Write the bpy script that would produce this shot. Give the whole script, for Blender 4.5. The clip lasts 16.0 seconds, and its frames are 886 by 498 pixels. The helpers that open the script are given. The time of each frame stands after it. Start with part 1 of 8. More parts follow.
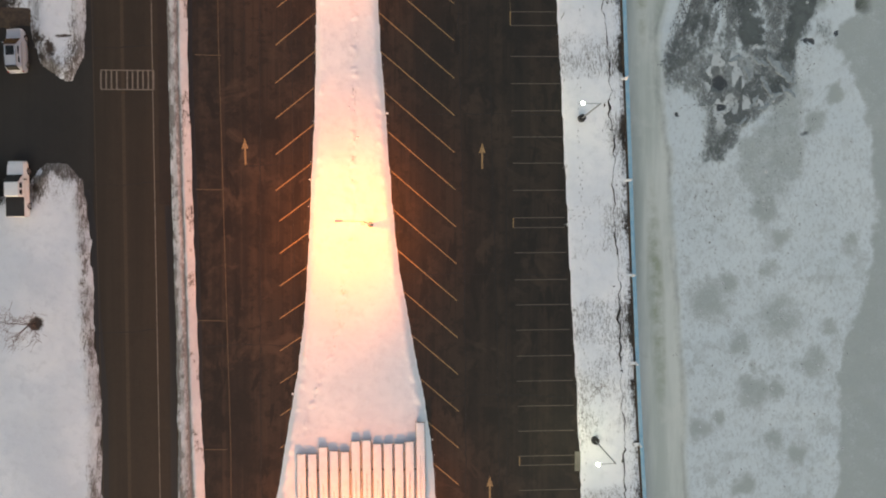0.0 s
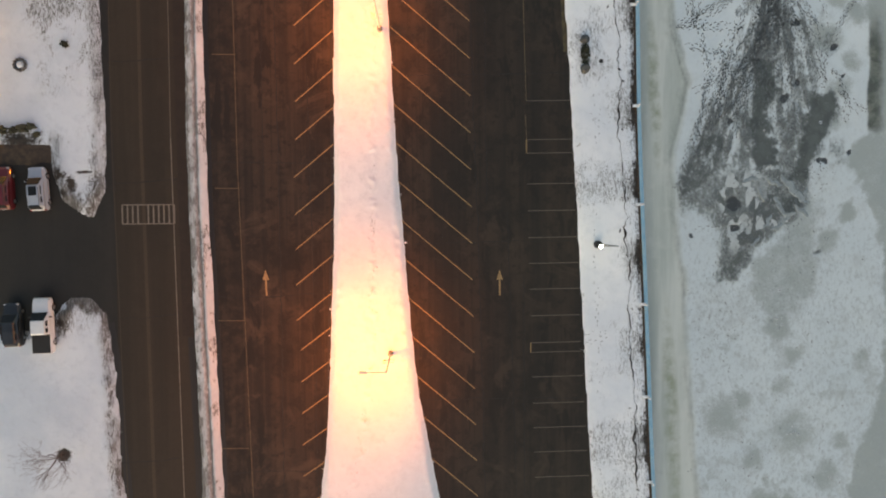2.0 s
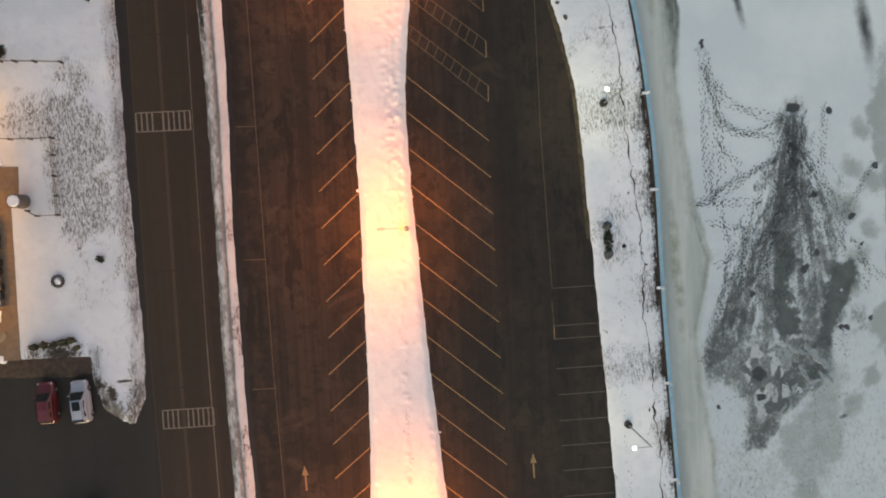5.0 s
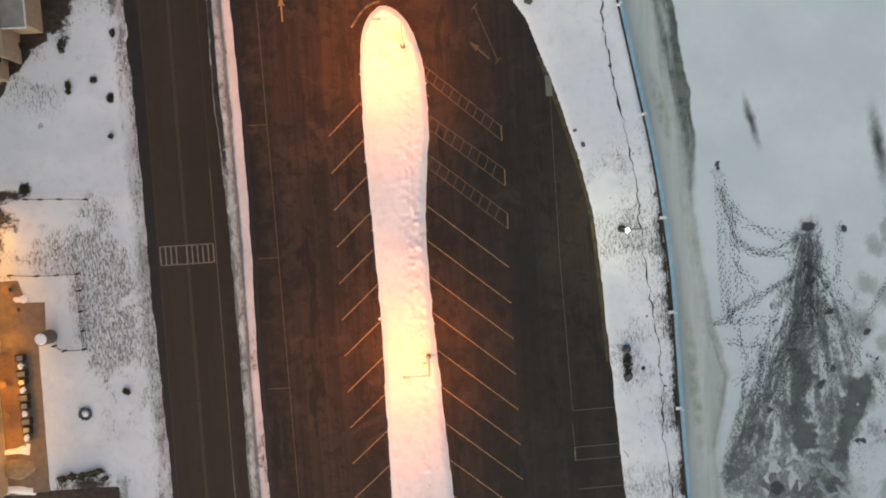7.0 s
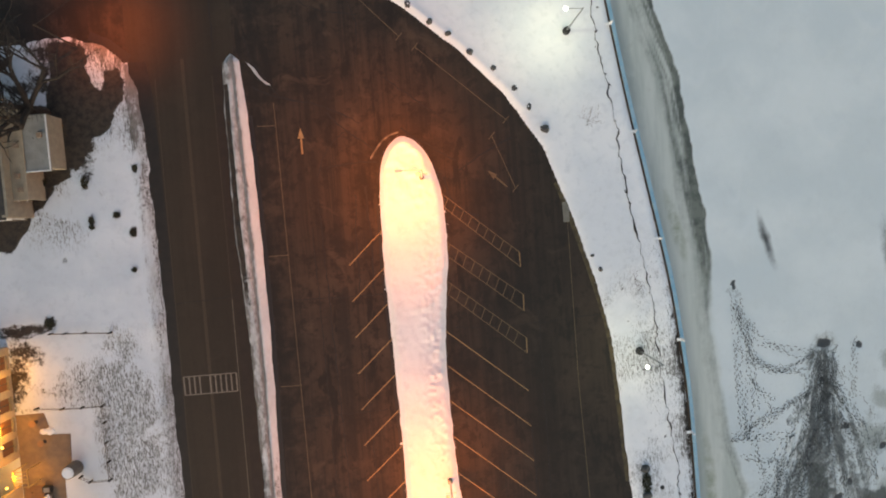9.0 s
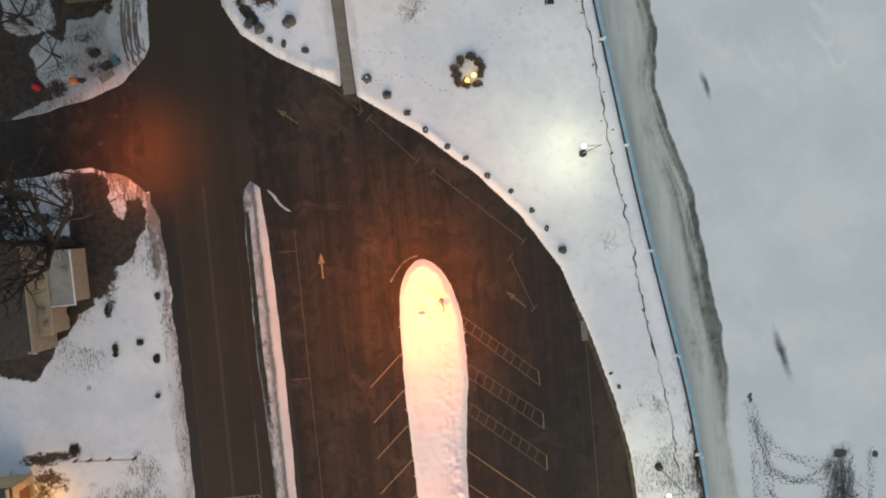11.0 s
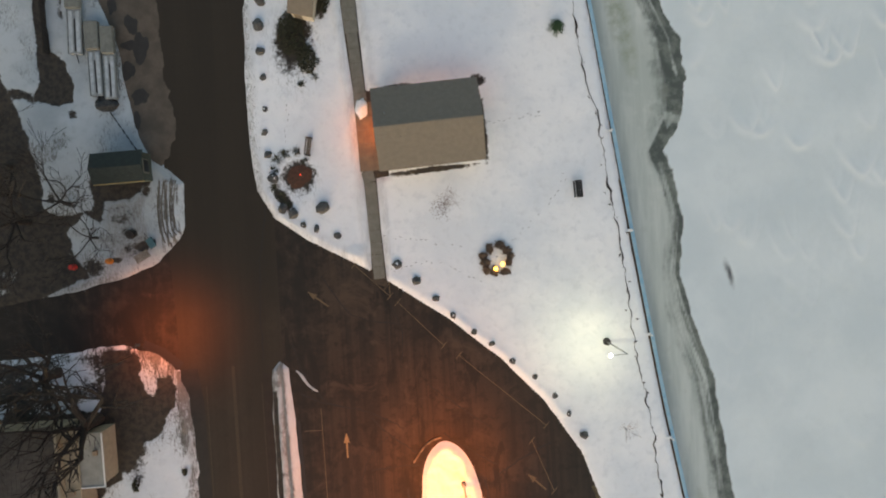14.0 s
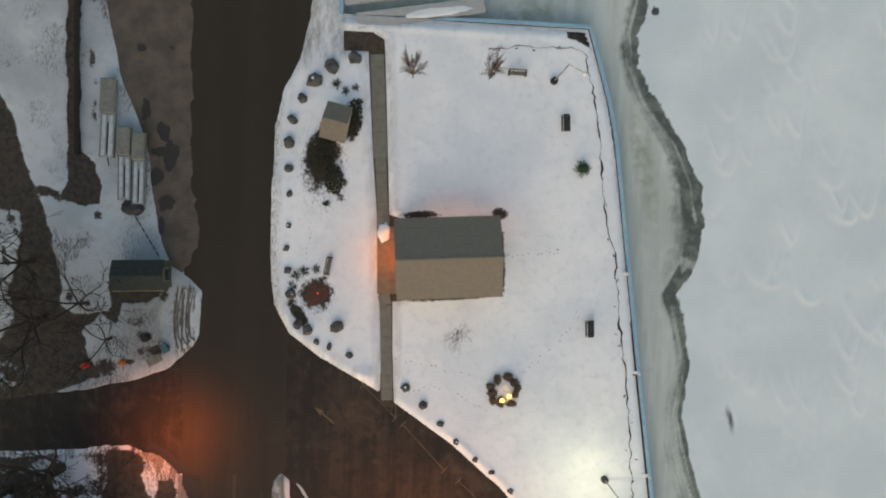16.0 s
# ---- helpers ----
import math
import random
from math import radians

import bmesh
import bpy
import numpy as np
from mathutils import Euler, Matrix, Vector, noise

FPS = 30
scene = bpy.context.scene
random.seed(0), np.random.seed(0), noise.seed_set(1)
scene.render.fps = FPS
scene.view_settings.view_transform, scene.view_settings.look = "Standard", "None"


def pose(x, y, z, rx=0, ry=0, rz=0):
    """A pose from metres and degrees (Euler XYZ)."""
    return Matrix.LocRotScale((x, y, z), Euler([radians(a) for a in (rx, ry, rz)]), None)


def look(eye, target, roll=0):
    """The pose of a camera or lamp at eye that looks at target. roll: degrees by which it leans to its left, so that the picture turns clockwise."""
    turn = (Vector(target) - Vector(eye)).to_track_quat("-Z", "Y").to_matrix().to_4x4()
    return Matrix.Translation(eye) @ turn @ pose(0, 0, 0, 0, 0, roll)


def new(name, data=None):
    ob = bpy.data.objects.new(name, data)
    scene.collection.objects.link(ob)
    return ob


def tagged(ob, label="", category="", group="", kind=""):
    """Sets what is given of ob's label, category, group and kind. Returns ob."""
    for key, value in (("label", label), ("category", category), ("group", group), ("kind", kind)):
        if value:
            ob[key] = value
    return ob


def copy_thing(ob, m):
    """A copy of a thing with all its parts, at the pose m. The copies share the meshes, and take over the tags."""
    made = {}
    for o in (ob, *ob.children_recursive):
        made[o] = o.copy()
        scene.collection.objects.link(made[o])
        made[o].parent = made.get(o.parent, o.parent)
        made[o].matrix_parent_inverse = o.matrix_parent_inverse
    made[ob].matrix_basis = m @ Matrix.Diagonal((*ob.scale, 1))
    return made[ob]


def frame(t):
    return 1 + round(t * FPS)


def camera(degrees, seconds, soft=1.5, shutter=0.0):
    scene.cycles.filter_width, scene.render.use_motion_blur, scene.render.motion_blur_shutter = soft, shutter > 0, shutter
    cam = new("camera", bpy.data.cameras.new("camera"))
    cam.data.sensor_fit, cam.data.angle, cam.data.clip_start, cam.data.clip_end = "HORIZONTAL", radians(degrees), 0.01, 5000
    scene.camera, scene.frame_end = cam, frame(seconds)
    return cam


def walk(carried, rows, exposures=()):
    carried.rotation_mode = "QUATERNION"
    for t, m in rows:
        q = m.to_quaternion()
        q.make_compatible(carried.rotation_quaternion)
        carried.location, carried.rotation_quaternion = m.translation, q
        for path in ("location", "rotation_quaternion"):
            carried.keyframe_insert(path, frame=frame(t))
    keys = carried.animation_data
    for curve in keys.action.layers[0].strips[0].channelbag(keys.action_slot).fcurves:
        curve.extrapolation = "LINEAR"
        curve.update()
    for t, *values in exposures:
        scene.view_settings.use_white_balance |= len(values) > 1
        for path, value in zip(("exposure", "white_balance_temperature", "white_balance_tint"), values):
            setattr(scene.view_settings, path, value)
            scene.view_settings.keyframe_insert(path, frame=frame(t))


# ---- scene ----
cam = camera(72.0, 16.0, soft=1.95)
# seconds, then x, y, z in metres and the turn in degrees: a drone that looks down
ROWS = [
    (0.0, 0.00, 0.00, 65.06, -0.60, -2.12, -0.00),
    (0.5, -0.37, 3.84, 65.27, -0.98, -2.01, -0.13),
    (1.0, -0.81, 7.72, 65.46, -1.41, -2.00, -0.25),
    (1.5, -1.51, 11.68, 65.53, -1.85, -2.19, -0.40),
    (2.0, -1.97, 15.23, 65.61, -1.94, -2.17, -0.58),
    (2.5, -2.42, 18.71, 65.72, -1.89, -2.16, -1.57),
    (3.0, -2.79, 22.12, 65.81, -1.82, -2.09, -2.13),
    (3.5, -3.07, 25.68, 65.89, -1.88, -1.98, -2.48),
    (4.0, -3.44, 29.16, 66.01, -1.90, -1.94, -2.69),
    (6.5, -5.34, 46.81, 66.33, -2.15, -1.95, -3.65),
    (7.0, -5.71, 50.41, 66.39, -2.22, -1.99, -3.81),
    (7.5, -6.12, 53.88, 66.42, -2.17, -2.09, -4.04),
    (8.0, -6.35, 57.23, 66.43, -2.03, -2.03, -4.18),
    (8.5, -6.60, 60.76, 66.49, -2.10, -2.00, -4.33),
    (9.0, -6.83, 64.31, 66.55, -2.18, -1.98, -4.47),
    (11.5, -8.31, 80.83, 66.76, -1.83, -2.14, -5.26),
    (12.0, -8.67, 84.35, 66.83, -1.95, -2.26, -5.40),
    (12.5, -8.86, 87.73, 66.87, -1.95, -2.22, -5.51),
    (13.0, -8.90, 91.01, 66.90, -1.87, -2.05, -5.58),
    (13.5, -9.05, 94.22, 66.97, -1.75, -1.94, -4.69),
    (14.0, -9.34, 97.63, 67.07, -1.74, -1.95, -3.36),
    (14.5, -9.66, 101.06, 67.20, -1.73, -1.96, -1.96),
    (15.0, -10.16, 104.53, 67.22, -1.72, -2.06, -0.59),
    (15.5, -10.67, 108.11, 67.25, -1.81, -2.15, 0.52),
    (16.0, -11.20, 111.85, 67.35, -1.99, -2.18, 1.67),
]
walk(cam, [(t, pose(x, y, z, rx, ry, rz)) for t, x, y, z, rx, ry, rz in ROWS], ((0.0, 0.86, 7550, 10), (4.0, 0.83, 7550, 10), (7.0, 0.84, 7350, 10), (9.0, 0.84, 7350, 10), (12.0, 0.85, 7600, 10), (16.0, 0.85, 7750, 10)))

# ---- light ----
world = bpy.data.worlds.new("dusk_sky")
world.use_nodes = True
scene.world = world
wt = world.node_tree
sky = wt.nodes.new("ShaderNodeTexSky")
sky.sky_type, sky.sun_disc = "NISHITA", False
sky.sun_elevation, sky.sun_rotation = radians(12), radians(195)
wt.links.new(sky.outputs["Color"], wt.nodes["Background"].inputs["Color"])
wt.nodes["Background"].inputs["Strength"].default_value = 0.13
scene.view_settings.exposure = 0.0

sun = new("low_sun", bpy.data.lights.new("low_sun", "SUN"))
sun.data.energy, sun.data.angle, sun.data.color = 1.0, radians(80), (1.0, 0.84, 0.66)
sun.matrix_world = look((0, 0, 100), (14, 100, 72))


def bulb(name, place, watts, colour, radius=0.15, cone=0.0, aim=None, blend=1.0):
    """A lamp's own light, at the place of its lens."""
    data = bpy.data.lights.new(name, "SPOT" if cone else "POINT")
    data.energy, data.color, data.shadow_soft_size = watts, colour, radius
    if cone:
        data.spot_size, data.spot_blend = radians(cone), blend
    ob = new(name, data)
    ob.matrix_world = look(place, aim or (place[0], place[1], place[2] - 1.001))
    return ob


SODIUM, WHITE_LED, WARM = (1.0, 0.245, 0.022), (0.95, 1.0, 0.72), (1.0, 0.42, 0.03)


# ---- materials ----
def shader(name):
    m = bpy.data.materials.new(name)
    m.use_nodes = True
    return m, m.node_tree.nodes, m.node_tree.links, m.node_tree.nodes["Principled BSDF"]


class Net:
    """Short ways to wire nodes."""

    def __init__(self, name, rough=0.8, metal=0.0):
        self.m, self.n, self.l, self.b = shader(name)
        self.b.inputs["Roughness"].default_value, self.b.inputs["Metallic"].default_value = rough, metal
        self.pos = self.n.new("ShaderNodeNewGeometry").outputs["Position"]

    def scaled(self, s, turn=0.0):
        k = self.n.new("ShaderNodeMapping")
        k.inputs["Scale"].default_value = s
        k.inputs["Rotation"].default_value = (0, 0, radians(turn))
        self.l.new(self.pos, k.inputs["Vector"])
        return k.outputs["Vector"]

    def noise(self, scale, detail=4.0, rough=0.55, at=None, warp=0.0):
        k = self.n.new("ShaderNodeTexNoise")
        k.inputs["Scale"].default_value, k.inputs["Detail"].default_value = scale, detail
        k.inputs["Roughness"].default_value, k.inputs["Distortion"].default_value = rough, warp
        self.l.new(at or self.pos, k.inputs["Vector"])
        return k.outputs["Fac"]

    def cells(self, scale, feature="DISTANCE_TO_EDGE", at=None):
        k = self.n.new("ShaderNodeTexVoronoi")
        k.feature = feature
        k.inputs["Scale"].default_value = scale
        self.l.new(at or self.pos, k.inputs["Vector"])
        return k.outputs["Distance"]

    def ramp(self, fac, a, b, va=0.0, vb=1.0):
        k = self.n.new("ShaderNodeMapRange")
        k.interpolation_type = "SMOOTHSTEP"
        for key, v in zip(("From Min", "From Max", "To Min", "To Max"), (a, b, va, vb)):
            k.inputs[key].default_value = v
        self.l.new(fac, k.inputs["Value"])
        return k.outputs["Result"]

    def math(self, op, a, b):
        k = self.n.new("ShaderNodeMath")
        k.operation = op
        k.use_clamp = op != "SUBTRACT"
        for i, v in enumerate((a, b)):
            if isinstance(v, (int, float)):
                k.inputs[i].default_value = v
            else:
                self.l.new(v, k.inputs[i])
        return k.outputs[0]

    def mix(self, fac, a, b):
        k = self.n.new("ShaderNodeMix")
        k.data_type = "RGBA"
        for key, v in ((0, fac), (6, a), (7, b)):
            if isinstance(v, (int, float)):
                k.inputs[key].default_value = v
            elif isinstance(v, tuple):
                k.inputs[key].default_value = (*v, 1)
            else:
                self.l.new(v, k.inputs[key])
        return k.outputs[2]

    def attr(self, name):
        k = self.n.new("ShaderNodeAttribute")
        k.attribute_name = name
        return k.outputs["Fac"]

    def random(self):
        return self.n.new("ShaderNodeObjectInfo").outputs["Random"]

    def done(self, colour, bump=None, strength=0.3, depth=0.05, rough=None):
        if isinstance(colour, tuple):
            self.b.inputs["Base Color"].default_value = (*colour, 1)
        else:
            self.l.new(colour, self.b.inputs["Base Color"])
        if rough is not None:
            self.l.new(rough, self.b.inputs["Roughness"])
        if bump is not None:
            k = self.n.new("ShaderNodeBump")
            k.inputs["Strength"].default_value, k.inputs["Distance"].default_value = strength, depth
            self.l.new(bump, k.inputs["Height"])
            self.l.new(k.outputs["Normal"], self.b.inputs["Normal"])
        return self.m


def plain(name, a, b, scale=6.0, rough=0.7, metal=0.0, bump=0.2, depth=0.02, stretch=None):
    """A surface of one kind whose colour wanders between a and b at two scales."""
    k = Net(name, rough, metal)
    at = k.scaled(stretch) if stretch else None
    n1, n2 = k.noise(scale, at=at), k.noise(scale * 7, 6.0, at=at)
    c = k.mix(k.ramp(n1, 0.3, 0.7), a, b)
    c = k.mix(k.ramp(n2, 0.45, 0.75, 0, 0.45), c, tuple(v * 0.6 for v in a))
    return k.done(c, n2, bump, depth)


def make_snow(name, shade, light):
    k = Net(name, 0.75)
    big, mid, fine = k.noise(0.12, 5.0), k.noise(1.1, 7.0, 0.65), k.noise(9.0, 5.0)
    c = k.mix(k.ramp(big, 0.38, 0.62), shade, light)
    c = k.mix(k.ramp(mid, 0.50, 0.68, 0, 0.35), c, tuple(v * 0.84 for v in shade))
    c = k.mix(k.ramp(k.noise(0.35, 8.0, 0.7), 0.54, 0.68, 0, 0.30), c, tuple(v * 0.86 for v in shade))
    c = k.mix(k.ramp(fine, 0.66, 0.78, 0, 0.35), c, (0.42, 0.42, 0.42))
    # grime that ploughs have left, and the painted shadows of the island's clods
    drag = k.noise(1.0, 7.0, 0.75, at=k.scaled((6.5, 1.5, 4.0), 3))
    muck = k.math("ADD", k.math("MULTIPLY", drag, 0.55), k.math("MULTIPLY", k.noise(1.0, 7.0, 0.78, at=k.scaled((11.0, 5.5, 6.0), 3)), 0.45))
    grime_shade = k.ramp(k.math("ADD", k.math("MULTIPLY", k.attr("grime_shade"), 0.26), muck), 0.575, 0.70)
    grime_shade = k.math("MULTIPLY", grime_shade, k.ramp(k.attr("grime_shade"), 0.02, 0.25))
    c = k.mix(grime_shade, c, k.mix(k.ramp(drag, 0.40, 0.62), (0.17, 0.155, 0.14), (0.060, 0.050, 0.042)))
    # road sand ploughed into the bank, and shade painted as the same even grey
    sand = k.math("MULTIPLY", k.attr("sand"), k.ramp(k.noise(1.0, 7.0, 0.72, at=k.scaled((7.0, 1.6, 4.0), 3)), 0.30, 0.62, 0.35, 1.0))
    c = k.mix(sand, c, (0.215, 0.208, 0.200))
    # stalks of grass through thin snow
    streak = k.noise(1.0, 3.0, 0.6, at=k.scaled((7.0, 1.9, 3.0), 12))
    streak2 = k.noise(1.0, 2.0, 0.6, at=k.scaled((12.0, 3.6, 3.0), 12))
    blades = k.math("ADD", k.math("MULTIPLY", streak, 0.5), k.math("MULTIPLY", streak2, 0.5))
    tuft = k.math("MULTIPLY", k.ramp(k.math("ADD", blades, k.math("MULTIPLY", k.attr("tufts"), 0.06)), 0.535, 0.61, 0, 0.92), k.ramp(k.attr("tufts"), 0.03, 0.5))
    c = k.mix(k.math("MULTIPLY", k.ramp(k.attr("tufts"), 0.15, 0.9, 0, 0.55), k.ramp(k.noise(1.0, 6.0, 0.7, at=k.scaled((2.2, 0.8, 1.0), 4)), 0.36, 0.62)), c, (0.33, 0.34, 0.345))
    c = k.mix(tuft, c, (0.14, 0.137, 0.125))
    # bare ground where the snow has gone; the house's shadow is painted with it
    litter = k.math("ADD", k.math("MULTIPLY", k.noise(0.55, 9.0, 0.72), 0.55), k.math("MULTIPLY", k.noise(3.5, 8.0, 0.75), 0.45))
    edge = k.math("ADD", k.math("MULTIPLY", k.attr("bare"), 0.30), litter)
    bare = k.math("MULTIPLY", k.ramp(edge, 0.60, 0.72), k.ramp(k.attr("bare"), 0.03, 0.25))
    soil = k.mix(k.ramp(k.noise(1.4, 9.0, 0.75), 0.42, 0.60), (0.046, 0.034, 0.0235), (0.0155, 0.0122, 0.0093))
    c = k.mix(bare, c, soil)
    h = k.math("ADD", k.math("MULTIPLY", mid, 0.7), k.math("MULTIPLY", fine, 0.3))
    return k.done(c, h, 0.45, 0.14)


def make_asphalt(name, dark, brown, streak=1.0, blotch=1.0, west=None, north=None, lane=None):
    """Worn asphalt, drawn out along the street. west, north: where the darker paving takes over; lane: the edge of the kerb-side strip."""
    k = Net(name, 0.85)
    fine, grain = k.noise(14.0, 4.0), k.noise(3.2, 8.0, 0.72)
    rake = k.noise(1.0, 6.0, 0.62, at=k.scaled((2.3, 0.035, 1.0), 1.4))
    wide = k.noise(1.0, 4.0, 0.55, at=k.scaled((0.42, 0.012, 1.0), 1.4))
    blot, mottle = k.noise(0.14, 7.0, 0.62), k.noise(0.75, 8.0, 0.66)
    c = k.mix(k.ramp(wide, 0.40, 0.60), dark, brown)
    c = k.mix(k.ramp(rake, 0.50, 0.64, 0, 0.60 * streak), c, tuple(v * 0.62 for v in dark))
    c = k.mix(k.ramp(rake, 0.34, 0.46, 0.55 * streak, 0.0), c, tuple(v * 1.30 for v in brown))
    c = k.mix(k.ramp(blot, 0.36, 0.47, 0.45 * blotch, 0.0), c, tuple(v * 1.35 for v in brown))
    c = k.mix(k.ramp(blot, 0.53, 0.66, 0, 0.55 * blotch), c, tuple(v * 0.66 for v in dark))
    c = k.mix(k.ramp(mottle, 0.50, 0.62, 0, 0.42 * blotch), c, tuple(v * 0.62 for v in dark))
    c = k.mix(k.ramp(grain, 0.52, 0.68, 0, 0.38), c, tuple(v * 0.62 for v in dark))
    c = k.mix(k.ramp(grain, 0.34, 0.44, 0.22, 0.0), c, tuple(v * 1.5 for v in brown))
    dusty = k.noise(0.22, 8.0, 0.66, warp=0.7)
    c = k.mix(k.ramp(dusty, 0.55, 0.66, 0, 0.40 * blotch), c, tuple(v * 1.7 for v in brown))
    # drawn-out stains of oil and meltwater
    stain = k.noise(1.0, 6.0, 0.62, at=k.scaled((0.46, 0.14, 1.0), 2), warp=0.4)
    c = k.mix(k.ramp(stain, 0.57, 0.63, 0, 0.5 * blotch), c, tuple(v * 0.52 for v in dark))
    sep = k.n.new("ShaderNodeSeparateXYZ")
    k.l.new(k.pos, sep.inputs[0])
    if west:
        older = k.math("MULTIPLY", k.ramp(k.math("ADD", k.ramp(sep.outputs[0], west[0], west[1], 0.0, 0.8), k.math("MULTIPLY", blot, 0.4)), 0.3, 0.8), 0.36)
        c = k.mix(older, c, (dark[0] * 0.98, dark[1] * 1.08, dark[2] * 1.08))
    if lane:
        strip = k.math("MULTIPLY", k.ramp(sep.outputs[0], lane - 0.12, lane + 0.12, 0.62, 0.0), k.ramp(mottle, 0.36, 0.56))
        c = k.mix(strip, c, tuple(v * 0.62 for v in dark))
    if north:
        newer = k.ramp(k.math("ADD", k.ramp(sep.outputs[1], north[0], north[1], 0.0, 0.75), k.math("MULTIPLY", blot, 0.45)), 0.35, 0.8, 0, 0.5)
        c = k.mix(newer, c, tuple(v * 0.75 for v in dark))
    c = k.mix(k.ramp(fine, 0.5, 0.8, 0, 0.14), c, (0.06, 0.05, 0.043))
    return k.done(c, fine, 0.25, 0.01)


def make_lake():
    k = Net("lake_ice", 0.42)
    mid, fine, big = k.noise(0.7, 8.0, 0.65), k.noise(5.0, 6.0, 0.65), k.noise(0.10, 5.0)
    c = k.mix(k.ramp(big, 0.35, 0.65), (0.635, 0.705, 0.725), (0.725, 0.785, 0.795))
    c = k.mix(k.ramp(k.attr("south"), 0.10, 0.45, 0, 0.6), c, (0.555, 0.62, 0.64))
    # wind-packed crescents on the clean snow
    c = k.mix(k.math("MULTIPLY", k.attr("drift"), 0.50), c, (0.83, 0.86, 0.865))
    c = k.mix(k.ramp(k.noise(0.33, 6.0, 0.6), 0.55, 0.75, 0, 0.25), c, (0.57, 0.63, 0.655))
    # thin snow over grey ice, pale flecks left on it
    mottle = k.math("ADD", k.math("MULTIPLY", k.noise(0.5, 9.0, 0.72), 0.55), k.math("MULTIPLY", fine, 0.45))
    thin = k.ramp(k.math("ADD", k.math("MULTIPLY", k.attr("thin"), 0.46), mottle), 0.56, 0.94, 0, 0.88)
    c = k.mix(k.math("MULTIPLY", thin, k.ramp(k.attr("thin"), 0.02, 0.15)), c, (0.335, 0.375, 0.36))
    crumb = k.noise(1.0, 9.0, 0.80, at=k.scaled((2.6, 1.7, 1.0), 24))
    south = k.attr("south")
    c = k.mix(k.math("MULTIPLY", k.ramp(k.math("ADD", crumb, k.math("MULTIPLY", south, 0.06)), 0.54, 0.68, 0, 0.55), south), c, (0.34, 0.375, 0.375))
    c = k.mix(k.math("MULTIPLY", k.ramp(k.noise(0.42, 8.0, 0.7), 0.50, 0.66, 0, 0.42), south), c, (0.42, 0.455, 0.455))
    # slush: grey water-logged snow between the tracks
    wet = k.attr("slush")
    c = k.mix(k.ramp(wet, 0.05, 0.8, 0, 0.55), c, (0.40, 0.435, 0.43))
    speck = k.noise(1.0, 9.0, 0.80, at=k.scaled((3.0, 2.0, 1.0), -14))
    flake = k.noise(1.0, 8.0, 0.78, at=k.scaled((6.5, 4.2, 1.0), 20))
    amount = k.math("ADD", k.math("MULTIPLY", wet, 0.30), k.math("MULTIPLY", speck, 0.80))
    grey = k.math("MULTIPLY", k.ramp(amount, 0.48, 0.68, 0, 0.9), k.ramp(wet, 0.02, 0.25))
    c = k.mix(grey, c, (0.185, 0.205, 0.20))
    dark = k.math("MULTIPLY", k.ramp(k.math("ADD", k.math("MULTIPLY", wet, 0.22), k.math("MULTIPLY", flake, 0.80)), 0.58, 0.70, 0, 0.85), k.ramp(wet, 0.15, 0.5))
    c = k.mix(dark, c, (0.075, 0.084, 0.083))
    # broken plates of ice, tipped pale and dark
    cells = k.n.new("ShaderNodeTexVoronoi")
    cells.inputs["Scale"].default_value, cells.inputs["Randomness"].default_value = 1.0, 1.0
    bent = k.n.new("ShaderNodeVectorMath")
    bent.operation = "ADD"
    k.l.new(k.scaled((1.1, 0.72, 1.0), 28), bent.inputs[0])
    k.l.new(speck, bent.inputs[1])
    k.l.new(bent.outputs[0], cells.inputs["Vector"])
    tone = k.n.new("ShaderNodeSeparateXYZ")
    k.l.new(cells.outputs["Color"], tone.inputs[0])
    plate = k.math("MULTIPLY", k.attr("plates"), 0.85)
    c = k.mix(k.math("MULTIPLY", plate, k.ramp(tone.outputs[0], 0.52, 0.70)), c, (0.10, 0.112, 0.11))
    c = k.mix(k.math("MULTIPLY", plate, k.ramp(tone.outputs[0], 0.30, 0.16)), c, (0.56, 0.60, 0.60))
    pool = k.ramp(k.math("ADD", k.math("MULTIPLY", k.attr("pool"), 0.50), k.math("MULTIPLY", speck, 0.6)), 0.46, 0.72, 0, 0.97)
    pool = k.math("MULTIPLY", pool, k.ramp(k.attr("pool"), 0.02, 0.15))
    c = k.mix(k.math("MULTIPLY", pool, k.ramp(flake, 0.60, 0.72, 1.0, 0.70)), c, k.mix(k.ramp(mid, 0.35, 0.65), (0.066, 0.077, 0.075), (0.105, 0.120, 0.114)))
    fleck = k.math("MULTIPLY", k.ramp(k.noise(1.0, 8.0, 0.75, at=k.scaled((3.4, 2.2, 1.0), -24), warp=0.8), 0.56, 0.66, 0, 0.75), k.ramp(wet, 0.1, 0.4))
    c = k.mix(k.math("MULTIPLY", fleck, k.ramp(k.attr("pool"), 0.2, 0.8, 1.0, 0.05)), c, (0.60, 0.64, 0.645))
    # smooth refrozen band beside the wall
    band = k.attr("band")
    flow = k.noise(1.0, 5.0, 0.6, at=k.scaled((0.5, 0.05, 1.0), 5))
    clear = k.mix(k.ramp(flow, 0.35, 0.65), (0.46, 0.505, 0.465), (0.61, 0.64, 0.595))
    clear = k.mix(k.ramp(mid, 0.55, 0.8, 0, 0.35), clear, (0.40, 0.42, 0.37))
    clear = k.mix(k.ramp(k.noise(0.4, 6.0, 0.6), 0.52, 0.7, 0, 0.45), clear, (0.64, 0.655, 0.61))
    c = k.mix(band, c, clear)
    seam = k.ramp(k.math("ADD", k.attr("seam"), k.math("MULTIPLY", k.noise(1.3, 8.0, 0.7), 0.34)), 0.20, 0.78)
